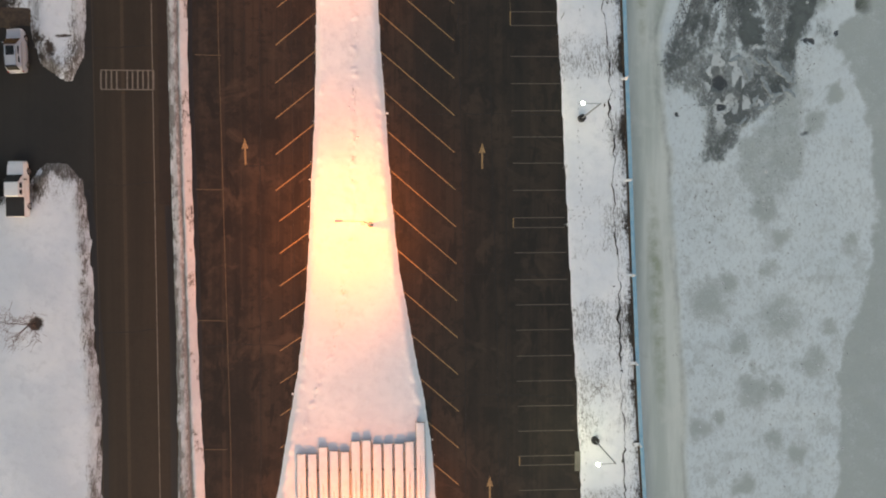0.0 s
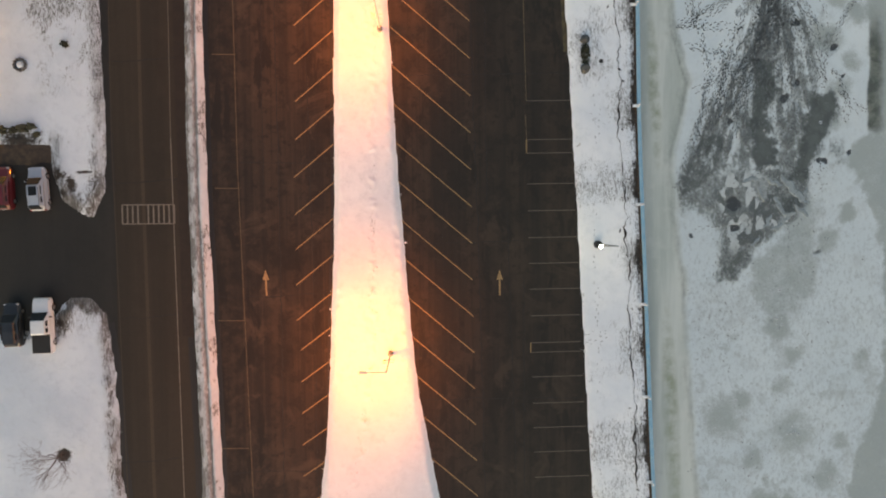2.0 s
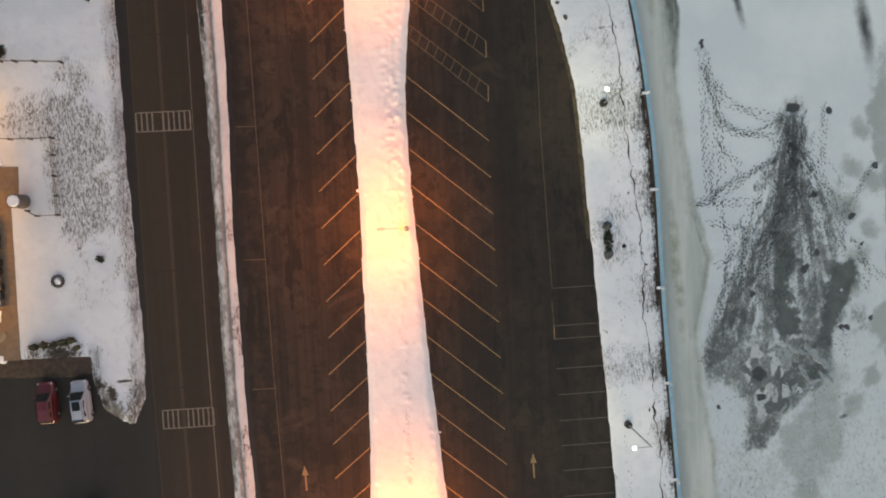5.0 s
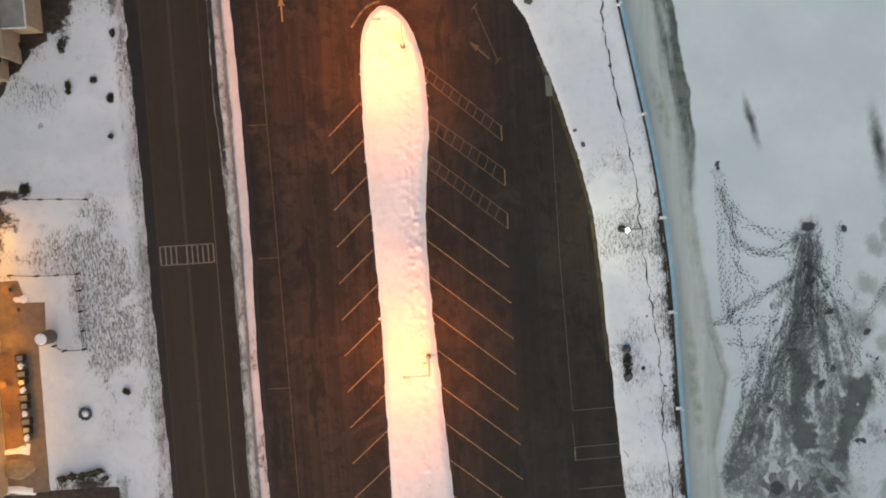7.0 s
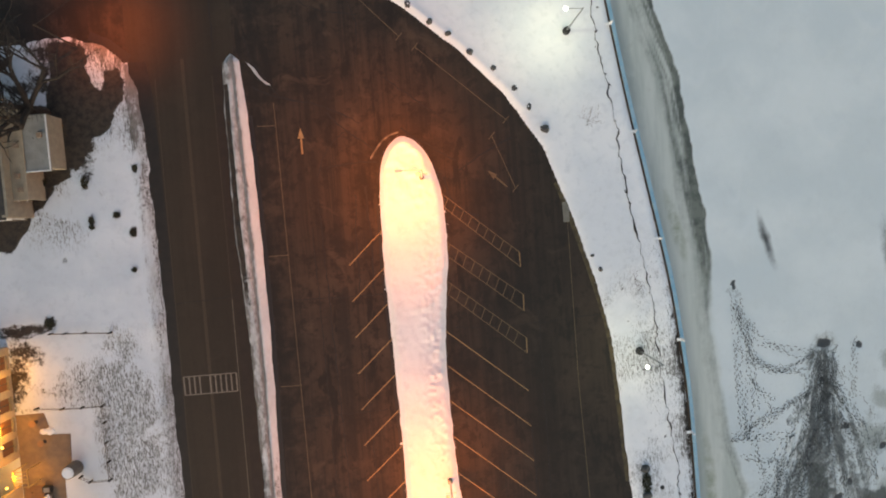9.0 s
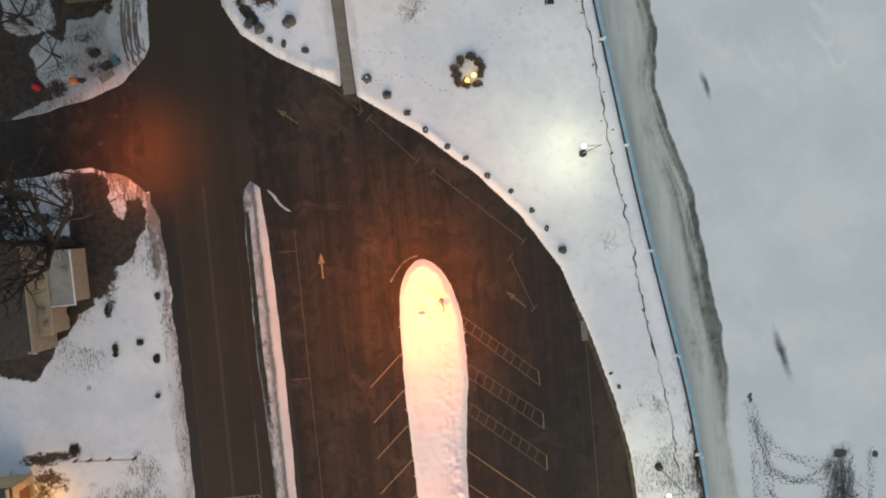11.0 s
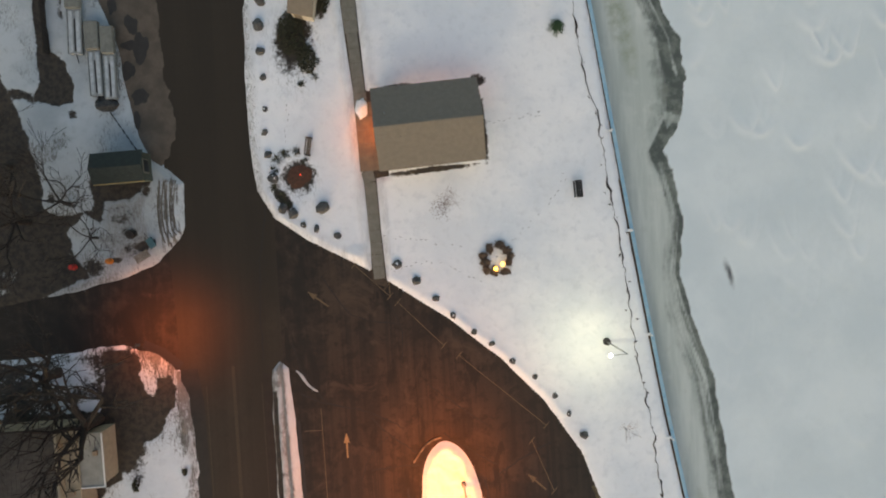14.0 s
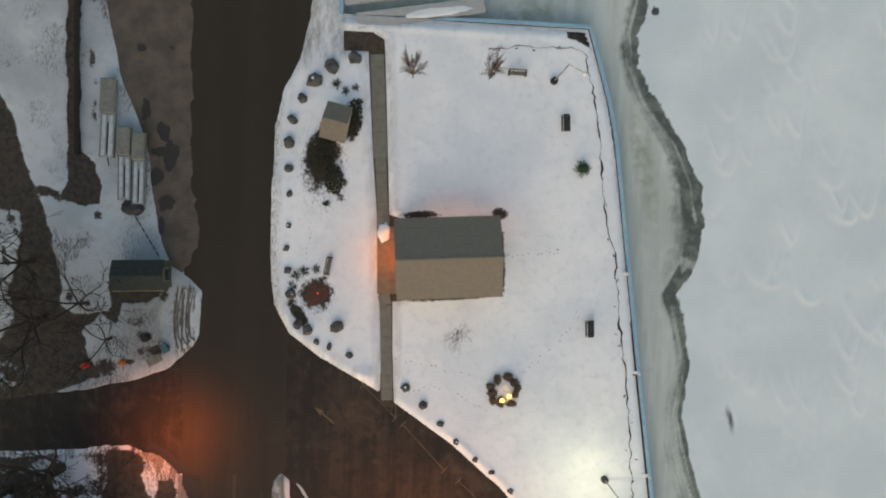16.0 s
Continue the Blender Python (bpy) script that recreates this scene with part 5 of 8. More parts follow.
def corner_masks(x, y, d):
    n, wide = fbm(x, y, 2.8, 5, 65), fbm(x, y, 6.0, 4, 67)
    wx, wy = x + 0.45 * n, y + 0.45 * fbm(x, y, 1.6, 4, 69)
    bare = 1.15 * smooth(inside(wx, wy, LITTER), -0.35, 0.5)
    bare = np.maximum(bare, 1.2 * smooth(inside(wx, wy, STRIP), -0.15, 0.2))
    for outline, left in zip(LEFT_SNOW, (0.9, 0.45, 0.55, 0.85)):
        bare = bare * (1 - left * smooth(inside(wx + 0.5 * wide, wy, outline), -0.5, 0.6) * smooth(fbm(x * 1.6 + y, y * 0.7, 1.0, 3, 64), -0.55, 0.0))
    for b in ((-44.8, 95.6, 1.5, 1.1, 0), (-39.3, 97.7, 1.3, 0.8, 25), (-42.4, 96.2, 1.0, 0.4, 5), (-40.7, 99.2, 0.9, 0.9, 0), (-48.8, 103.3, 0.7, 0.6, 0), (-43.6, 104.4, 1.3, 1.4, 0), (-51.2, 114.4, 2.6, 0.7, -12), (-46.0, 112.0, 0.6, 0.7, 0), (-38.8, 103.6, 0.8, 0.9, 0)):
        bare = np.maximum(bare, 1.15 * blob(wx, wy, *b) ** 0.6)
    bare = np.maximum(bare, 0.75 * (line_distance(x, y, [(-46.9, 140), (-46.4, 118)]) < 0.35) * smooth(n, -0.1, 0.25))
    trodden = smooth(inside(wx, wy, [(-43.1, 102.2), (-40.4, 102.6), (-38.3, 103.9), (-39.1, 101.4), (-38.4, 97.0), (-42.1, 96.0), (-44.4, 98.4), (-43.9, 100)]), -0.3, 0.5)
    bare = np.maximum(bare, 0.40 * trodden * smooth(n + 0.6 * wide, -0.25, 0.4))
    bare = bare - 1.1 * smooth(d, 0.95, 0.35) * (x > -46.2) * (y < 108)
    tufts = 0.65 * smooth(n, -0.2, 0.3) * blob(x, y, -49, 108, 5, 9) + 0.35 * smooth(n, -0.2, 0.3)
    stripes = np.sin((x + 0.10 * fbm(x, y, 4, 2, 5) - 0.016 * (y - 101) ** 2) * 9.5) > 0.25
    lines = 0.9 * stripes * smooth(x, -38.0, -37.2) * (1 - smooth(x, -35.9, -35.2)) * (1 - smooth(y, 104, 105.5)) * smooth(y, 96.6, 98.5)
    grime_shade = 0.40 * yard_edge(x, y, d, 1.2) + lines + 0.30 * smooth(n, 0, 0.4)
    # trodden dirt, then a grey wash that dims the corner like weaker light
    return dict(grime_shade=np.clip(grime_shade, 0, 1), sand=np.clip(np.maximum(1.0 * trodden * (0.9 + 0.6 * wide), 0.45 * smooth(y, 113, 104) * smooth(x, -36.8, -38.5) * (0.8 + 0.7 * n)), 0, 1), tufts=np.clip(tufts, 0, 1), bare=np.clip(bare, 0, 1.3) * smooth(x, -69, -62))


def bank_ridge(x, y, d):
    return 0.16 * np.exp(-((d - 0.9) / 0.6) ** 2) * (0.4 + fbm(x, y, 1.3, 4, 66)) * (x > -40)


tagged(patch("south_yard_snow", YARD_SOUTH, 0.16, 0.3, 0.4, 0.35, 0.05, south_masks, shape=bank_ridge, material=YARD_SNOW, seed=5), "smooth snow on the lawn with a dirty roadside bank", "snow", kind="structure")
tagged(patch("north_yard_snow", YARD_NORTH, 0.14, 0.28, 0.35, 0.22, 0.05, north_masks, shape=bank_ridge, material=YARD_SNOW, seed=6), "thin patchy snow on lawn with grass showing", "snow", kind="structure")
tagged(patch("corner_snow", CORNER, 0.16, 0.21, 0.35, 0.16, 0.06, corner_masks, shape=bank_ridge, material=CORNER_SNOW, seed=7), "patchy snow and bare soil at the street corner", "snow", kind="structure")

# soil base; its dark margins past the slabs also stand in for snow-edge shade
path = tagged(part("footpath", prism(fresh(), FOOTPATH, -0.03, 0.035), SOIL), "cleared concrete footpath through the park", "footpath", kind="structure")

# ---- lamps ----


def street_lamp():
    """Tall tan pole with one arm to the west, banner arms and a small cabinet."""
    lamp = empty("street_lamp")
    part("base", tube(fresh(), (0, 0, 0), (0, 0, 0.75), 0.27, 0.25, 12), CONCRETE, lamp, "round concrete foot")
    part("pole", tube(fresh(), (0, 0, 0.75), (0, 0, 9.0), 0.11, 0.075), LAMP_PAINT, lamp)
    part("arm", tube(fresh(), (0, 0, 8.9), (-1.75, 0.05, 9.05), 0.045, 0.04), LAMP_PAINT, lamp)
    bm = box(fresh(), -2.15, 0.05, 8.95, 0.70, 0.26, 0.15, 0.05)
    head = part("luminaire", bm, LAMP_PAINT, lamp, "tan cobra-head luminaire")
    part("lens", box(fresh(), -2.2, 0.05, 8.915, 0.5, 0.24, 0.03), LENS_SODIUM, head)
    for z in (4.6, 3.4):
        part("banner_arm", tube(fresh(), (-0.55, 0, z), (0.55, 0, z), 0.035), LAMP_PAINT, lamp)
    part("control_box", box(fresh(), -0.42, 0.0, 4.15, 0.36, 0.34, 0.45, 0.02), LAMP_PAINT, lamp)
    return tagged(lamp, "tall tan street lamp with one lit arm", "street lamp", "lamps on the snow island")


# the fourth lamp is out of view, added to brighten the island's south end
ISLAND_LAMPS = ((-5.25, 1.9), (-5.95, 36.2), (-6.45, 69.5), (-3.6, -36.5))
for n, (x, y) in enumerate(ISLAND_LAMPS):
    if n == 0:
        first_lamp = street_lamp()
        first_lamp.matrix_basis = pose(x, y, 0.45)
    else:
        copy_thing(first_lamp, pose(x, y, 0.45))
    bulb("sodium_light", (x - 2.2, y + 0.05, 9.28), (7000, 5000, 6600, 9500)[n], SODIUM, 0.7, 166, (x - 5.0, y + 0.05, 0), 0.40 if n == 3 else 0.62)


def shore_lamp():
    """Slim dark pole on a round footing, with a white lantern on a short arm."""
    lamp = empty("promenade_lamp")
    part("footing", tube(fresh(), (0, 0, 0), (0, 0, 0.55), 0.43, 0.38, 14), BLACK_METAL, lamp, "dark round footing")
    part("pole", tube(fresh(), (0, 0, 0.55), (0, 0, 7.1), 0.085, 0.06), GREY_METAL, lamp)
    part("arm", tube(fresh(), (0, 0, 7.0), (-1.5, 0, 7.2), 0.035), GREY_METAL, lamp)
    head = part("luminaire", tube(fresh(), (-1.75, 0, 7.16), (-1.75, 0, 7.30), 0.20, 0.14, 14), WHITE_METAL, lamp, "lit round lantern")
    part("lens", ball(fresh(), -1.75, 0, 7.24, 0.19, 0.19, 0.15), LENS_WHITE, head)
    return tagged(lamp, "slim grey promenade lamp with a lit white lantern", "lamp", "lamps along the promenade")


for n, (x, y, watts) in enumerate(((18.8, -21.3, 420), (17.25, 13.3, 110), (16.1, 48.6, 300), (10.4, 84.1, 560), (3.1, 128.4, 0))):
    if n == 0:
        first_shore = shore_lamp()
        first_shore.matrix_basis = pose(x, y, 0.08)
    else:
        ob = copy_thing(first_shore, pose(x, y, 0.08, 0, 0, 150 if not watts else 0))
        if not watts:
            tagged(ob, "slim grey promenade lamp, unlit, near the corner")
            for c in ob.children_recursive:
                if c.name.startswith("lens"):
                    c.data = c.data.copy()
                    c.data.materials[0] = WHITE_METAL
    if watts:
        bulb("white_light", (x - 1.75, y, 6.95), watts, WHITE_LED, 0.25, 152, (x - 2.9, y, 0))


# unseen pole and lamp, added to cast the red glow on the junction
def corner_lamp():
    lamp = empty("corner_lamp", (-41.6, 85.9, 0.1))
    part("pole", tube(fresh(), (0, 0, 0), (0, 0, 7.4), 0.11, 0.08), BARK, lamp, "dark wooden pole")
    part("arm", tube(fresh(), (0, 0, 7.2), (4.0, 2.2, 7.5), 0.04, 0.03), BARK, lamp)
    head = part("luminaire", box(fresh(), 4.2, 2.3, 7.45, 0.45, 0.24, 0.14, 0.05), BLACK_METAL, lamp, "small dark luminaire")
    part("lens", box(fresh(), 4.2, 2.3, 7.37, 0.3, 0.16, 0.02), LENS_SODIUM, head)
    tagged(lamp, "dark wooden street-corner pole with a lit sodium lamp", "street lamp")
    bulb("corner_light", (-37.4, 88.2, 7.3), 3000, (1.0, 0.19, 0.014), 0.3, 122)


corner_lamp()


# ---- stacked dock sections on the island ----
def dock_section(length, seed):
    thing = empty("dock_section")
    bm = fresh()
    for sx in (-0.46, 0.46):
        box(bm, sx, -length / 2, 0, 0.08, length, 0.22)
    for k in range(int(length / 1.2)):
        box(bm, 0, -0.3 - k * 1.2, 0.02, 0.9, 0.08, 0.16)
    part("frame", bm, GREY_METAL, thing, "galvanised frame")
    bm = fresh()
    rng = random.Random(seed)
    rows = []
    n = 26
    for k in range(n + 1):
        y = -length * k / n
        split = 0.0 if k < 9 + seed % 5 else 0.02 + 0.02 * rng.random()
        top = 0.42 + 0.03 * rng.random()
        w = 0.44 + 0.025 * rng.random()
        rows.append([bm.verts.new(c) for c in ((-w, y, 0.23), (-w + 0.05, y, top - 0.05), (-0.10, y, top), (0, y, top - split * 6), (0.10, y, top), (w - 0.05, y, top - 0.05), (w, y, 0.23))])
    for a, b in zip(rows, rows[1:]):
        for i in range(6):
            bm.faces.new((a[i], a[i + 1], b[i + 1], b[i]))
    bm.faces.new(rows[0][::-1])
    bm.faces.new(rows[-1])
    part("snow_layer", bm, SNOW_CAP, thing, "snow lying on the deck")
    part("deck", box(fresh(), 0, -length / 2, 0.17, 0.96, length, 0.06), WOOD, thing)
    return tagged(thing, "floating dock section stored under a layer of snow", "dock section", "dock sections stored on the island")


for n, top in enumerate((-22.2, -22.2, -21.5, -21.9, -22.0, -20.9, -20.8, -21.2, -21.2, -21.2, -21.0, -19.0)):
    ob = dock_section(9.5, n)
    ob.matrix_basis = pose(-12.5 + n * 1.135, top, 0.62, 0, 0, 0.8)
# trestles that carry them
for y in (-24.0, -28.5):
    bm = box(fresh(), -6.3, y, 0.45, 13.0, 0.16, 0.17)
    tagged(part("timber_bearer", bm, WOOD), "long timber bearer under the stored docks", "timber")


# ---- vehicles ----
def section_loft(bm, sections):
    """Skins rounded cross-sections: (y, half width at the foot, at the top, z foot, z top)."""
    rings = []
    for y, wb, wt, z0, z1 in sections:
        r = 0.22 * (z1 - z0)
        pts = [(-wb, z0), (-wb * 1.02, (z0 + z1) / 2), (-wt - (wb - wt) * 0.1, z1 - r), (-wt + 0.08, z1), (0, z1 + 0.025), (wt - 0.08, z1), (wt + (wb - wt) * 0.1, z1 - r), (wb * 1.02, (z0 + z1) / 2), (wb, z0)]
        rings.append([bm.verts.new((x, y, z)) for x, z in pts])
    for a, b in zip(rings, rings[1:]):
        for i in range(len(a)):
            j = (i + 1) % len(a)
            bm.faces.new((a[i], a[j], b[j], b[i]))
    bm.faces.new(rings[0][::-1])
    bm.faces.new(rings[-1])
    return bm


def quad(bm, *pts):
    bm.faces.new([bm.verts.new(p) for p in pts])
    return bm


def car_paint(name, colour):
    k = Net(name, 0.35)
    k.b.inputs["Coat Weight"].default_value = 0.5
    dust = k.noise(2.5, 6.0)
    return k.done(k.mix(k.ramp(dust, 0.45, 0.8, 0, 0.4), colour, tuple(0.75 * v + 0.02 for v in colour)))


def wheels(thing, half, ys, r=0.34):
    for y in ys:
        for s in (-1, 1):
            w = part("wheel", tube(fresh(), (s * (half - 0.24), y, r), (s * half, y, r), r, r, 18), RUBBER, thing, "black tyre")
            part("rim", tube(fresh(), (s * (half - 0.02), y, r), (s * (half + 0.012), y, r), r * 0.62, r * 0.55, 12), GREY_METAL, w)


def suv(name, label, colour, place, turn, sunroof=False, length=4.55):
    car = empty(name, place, turn)
    paint = car_paint(name + "_paint", colour)
    h = length / 2
    body = part("body", section_loft(fresh(), [(-h, 0.74, 0.70, 0.42, 0.86), (-h + 0.18, 0.87, 0.82, 0.30, 0.98), (-h + 1.0, 0.91, 0.85, 0.24, 1.0), (0.4, 0.91, 0.85, 0.24, 0.98), (h - 1.0, 0.90, 0.82, 0.26, 0.94),
                                             (h - 0.25, 0.84, 0.74, 0.32, 0.84), (h, 0.66, 0.58, 0.42, 0.72)]), paint, car)
    cab = part("cabin", section_loft(fresh(), [(-h + 0.10, 0.74, 0.60, 0.92, 1.05), (-h + 0.45, 0.80, 0.63, 0.92, 1.56), (-0.6, 0.83, 0.66, 0.92, 1.66), (0.25, 0.83, 0.65, 0.92, 1.63), (1.15, 0.80, 0.72, 0.92, 1.0)]), paint, car)
    part("windscreen", quad_panel((-0.60, 0.42, 1.605), (0.60, 0.42, 1.605), (0.70, 1.12, 1.06), (-0.70, 1.12, 1.06)), GLASS_DARK, cab)
    part("rear_window", quad_panel((-0.55, -h + 0.42, 1.56), (0.55, -h + 0.42, 1.56), (0.62, -h + 0.14, 1.14), (-0.62, -h + 0.14, 1.14)), GLASS_DARK, cab)
    for s in (-1, 1):
        for y0, y1 in ((-h + 0.75, -0.72), (-0.66, 0.35)):
            part("side_window", quad_panel((s * 0.80, y0, 1.10), (s * 0.80, y1, 1.10), (s * 0.70, y1 - 0.12, 1.52), (s * 0.70, y0 + 0.08, 1.52)), GLASS_DARK, cab)
        part("mirror", box(fresh(), s * 0.98, 0.78, 1.02, 0.18, 0.10, 0.14, 0.02), paint, car)
        part("headlight", box(fresh(), s * 0.60, h - 0.16, 0.66, 0.30, 0.16, 0.12, 0.02), WHITE_METAL, car, "clear headlight")
        part("tail_light", box(fresh(), s * 0.72, -h + 0.05, 0.78, 0.16, 0.1, 0.22, 0.02), plain("tail_red", (0.25, 0.01, 0.01), (0.18, 0.01, 0.01)), car, "red tail light")
        part("roof_rail", tube(fresh(), (s * 0.6, -h + 0.6, 1.70), (s * 0.6, 0.1, 1.70), 0.02), BLACK_METAL, car)
    if sunroof:
        part("sunroof", box(fresh(), 0, -0.25, 1.655, 0.82, 0.95, 0.03, 0.01), GLASS_DARK, cab)
        part("spoiler", box(fresh(), 0, -h + 0.42, 1.56, 1.1, 0.24, 0.04, 0.01), BLACK_METAL, car)
    part("plate", box(fresh(), 0, -h - 0.01, 0.62, 0.34, 0.02, 0.14), WHITE_METAL, car)
    wheels(car, 0.92, (-h + 0.85, h - 0.92))
    return tagged(car, label, "car")


def quad_panel(a, b, c, d, thick=0.014):
    a, b, c, d = (Vector(p) for p in (a, b, c, d))
    n = (b - a).cross(c - a).normalized() * thick
    bm = fresh()
    lo, hi = [bm.verts.new(p - n) for p in (a, b, c, d)], [bm.verts.new(p + n) for p in (a, b, c, d)]
    bm.faces.new(hi)
    bm.faces.new(lo[::-1])
    for i in range(4):
        j = (i + 1) % 4
        bm.faces.new((lo[i], lo[j], hi[j], hi[i]))
    return bm


def pickup(place, turn):
    car = empty("pickup_truck", place, turn)
    paint = car_paint("white_truck_paint", (0.72, 0.72, 0.71))
    part("body", section_loft(fresh(), [(-2.85, 0.90, 0.90, 0.55, 0.80), (-2.8, 0.95, 0.95, 0.45, 0.82), (-0.75, 0.96, 0.95, 0.42, 0.84), (1.2, 0.96, 0.92, 0.42, 1.12), (2.4, 0.94, 0.86, 0.45, 1.10),
                                        (2.75, 0.90, 0.80, 0.50, 1.0), (2.85, 0.80, 0.72, 0.55, 0.9)]), paint, car)
    for s in (-1, 1):
        part("bed_side", box(fresh(), s * 0.90, -1.85, 0.82, 0.14, 2.0, 0.42, 0.03), paint, car)
        part("mirror", box(fresh(), s * 1.08, 0.95, 1.16, 0.24, 0.12, 0.2, 0.02), BLACK_METAL, car)
        part("headlight", box(fresh(), s * 0.70, 2.72, 0.82, 0.28, 0.14, 0.14, 0.02), GREY_METAL, car, "clear headlight")
        part("tail_light", box(fresh(), s * 0.90, -2.84, 0.9, 0.12, 0.05, 0.26, 0.01), plain("tail_red", (0.25, 0.01, 0.01), (0.18, 0.01, 0.01)), car, "red tail light")
    part("tailgate", box(fresh(), 0, -2.82, 0.82, 1.7, 0.07, 0.42, 0.02), paint, car)
    part("bed_cover", box(fresh(), 0, -1.84, 1.235, 1.84, 1.96, 0.03, 0.01), RUBBER, car, "black bed cover")
    cab = part("cabin", section_loft(fresh(), [(-0.85, 0.90, 0.74, 0.84, 1.76), (-0.7, 0.91, 0.75, 0.84, 1.84), (0.55, 0.91, 0.75, 0.84, 1.84), (1.45, 0.90, 0.80, 0.84, 1.16)]), paint, car)
    part("windscreen", quad_panel((-0.68, 0.66, 1.79), (0.68, 0.66, 1.79), (0.78, 1.42, 1.21), (-0.78, 1.42, 1.21)), GLASS_DARK, cab)
    part("rear_window", quad_panel((-0.62, -0.84, 1.74), (0.62, -0.84, 1.74), (0.66, -0.88, 1.36), (-0.66, -0.88, 1.36)), GLASS_DARK, cab)
    for s in (-1, 1):
        for y0, y1 in ((-0.65, -0.10), (0.02, 0.62)):
            part("side_window", quad_panel((s * 0.90, y0, 1.24), (s * 0.90, y1 + 0.06, 1.24), (s * 0.79, y1 - 0.06, 1.72), (s * 0.79, y0 + 0.04, 1.72)), GLASS_DARK, cab)
    part("bumper", box(fresh(), 0, 2.86, 0.5, 1.8, 0.12, 0.24, 0.03), GREY_METAL, car, "chrome bumper")
    wheels(car, 0.97, (-1.75, 1.85), 0.39)
    return tagged(car, "white crew-cab pickup truck with a black bed cover", "pickup truck")


pickup((-41.35, 5.5, 0.0), 1)
suv("dark_suv", "black parked car with a dull dusty roof", (0.016, 0.016, 0.017), (-44.5, 5.6, 0), 2)
suv("silver_suv", "silver parked car with a dark sunroof", (0.34, 0.375, 0.43), (-41.5, 19.7, 0), 3, True, 4.5)
suv("red_suv", "dark red parked car beside a silver one", (0.105, 0.007, 0.011), (-45.0, 19.8, 0), 2, False, 4.4)


# ---- park building ----
def shingle_slope(l, reach, low, high, rows=14):
    """One slope of stepped shingle courses, from the eave at y = reach up to the ridge at y = 0."""
    bm = fresh()
    line = []
    for k in range(rows):
        for t, lift in ((k / rows, 0.05), ((k + 1) / rows, 0.025)):
            line.append((reach * (1 - t), low + (high - low) * t + lift))
    line += [(0, high - 0.06), (reach, low - 0.06)]
    a, b = [bm.verts.new((-l, y, z)) for y, z in line], [bm.verts.new((l, y, z)) for y, z in line]
    for i in range(len(line)):
        j = (i + 1) % len(line)
        bm.faces.new((a[i], a[j], b[j], b[i]))
    bm.faces.new(a[::-1])
    bm.faces.new(b)
    return bm


def gabled(name, place, turn, length, width, eave, ridge, over, wall_m, roof_m, label, category="building"):
    """A house with its ridge along local x; walls with thickness, two roof slopes, fascias."""
    house = empty(name, place, turn)
    hl, hw = length / 2 - over, width / 2 - over
    for nm, x, y, sx, sy in (("wall", 0, hw - 0.1, hl * 2, 0.2), ("wall", 0, -hw + 0.1, hl * 2, 0.2), ("wall", hl - 0.1, 0, 0.2, hw * 2 - 0.4), ("wall", -hl + 0.1, 0, 0.2, hw * 2 - 0.4)):
        part(nm, box(fresh(), x, y, 0, sx, sy, eave), wall_m, house)
    for s in (-1, 1):
        part("gable", prism_x([(-hw, eave), (hw, eave), (0, ridge - 0.12)], s * hl - 0.1, s * hl + 0.1), wall_m, house)
        bm = shingle_slope(length / 2, s * width / 2, eave - 0.12, ridge)
        part("roof_slope", bm, roof_m, house)
    part("ridge_cap", box(fresh(), 0, 0, ridge + 0.005, length, 0.22, 0.05, 0.015), roof_m, house)
    return tagged(house, label, category)


def prism_x(outline, x0, x1):
    bm = fresh()
    a, b = [bm.verts.new((x0, y, z)) for y, z in outline], [bm.verts.new((x1, y, z)) for y, z in outline]
    bm.faces.new(b)
    bm.faces.new(a[::-1])
    for i in range(len(outline)):
        j = (i + 1) % len(outline)
        bm.faces.new((a[i], a[j], b[j], b[i]))
    return bm


TAN_ROOF = plain("brown_grey_shingle", (0.205, 0.178, 0.142), (0.178, 0.155, 0.125), 2.0, 0.9, bump=0.2)
rest = gabled("restroom_building", (-8.05, 108.75, 0.03), 3.4, 11.3, 8.7, 2.7, 4.3, 0.45, SIDING, TAN_ROOF, "long park restroom building with a shingled gable roof")
for y in (-1.6, 1.4):
    door = part("door", box(fresh(), -5.26, y, 0.02, 0.08, 1.0, 2.05, 0.01), BROWN_METAL, rest)
    part("door_handle", box(fresh(), -5.33, y + 0.36, 1.0, 0.07, 0.05, 0.14), GREY_METAL, door)
part("wall_lamp", box(fresh(), -5.32, 0.0, 2.1, 0.2, 0.28, 0.22, 0.03), LENS_WARM, rest, "lit amber wall lamp")
part("wall_lamp", box(fresh(), -1.2, 4.0, 2.1, 0.28, 0.2, 0.22, 0.03), LENS_WARM, rest, "lit amber wall lamp")
part("vent_pipe", tube(fresh(), (-4.4, 1.4, 3.6), (-4.4, 1.4, 4.15), 0.06), GREY_METAL, rest)
part("vent_pipe", tube(fresh(), (-3.0, -1.2, 3.6), (-3.0, -1.2, 4.15), 0.05), BLACK_METAL, rest)
bulb("wall_light", (-14.1, 108.6, 2.2), 140, (1.0, 0.22, 0.03), 0.08)
bulb("wall_light", (-9.3, 113.35, 2.1), 15, (1.0, 0.42, 0.24), 0.08)
bulb("wall_light", (-6.2, 113.5, 2.1), 15, (1.0, 0.42, 0.24), 0.08)
bulb("wall_light", (-3.0, 112.9, 2.3), 20, (1.0, 0.36, 0.14), 0.08)
tagged(part("snow_mound", ball(fresh(), -15.1, 111.2, 0.05, 0.7, 1.15, 0.5, 3, 0.35, 4), SNOW_CAP), "shovelled heap of snow beside the path", "snow heap")
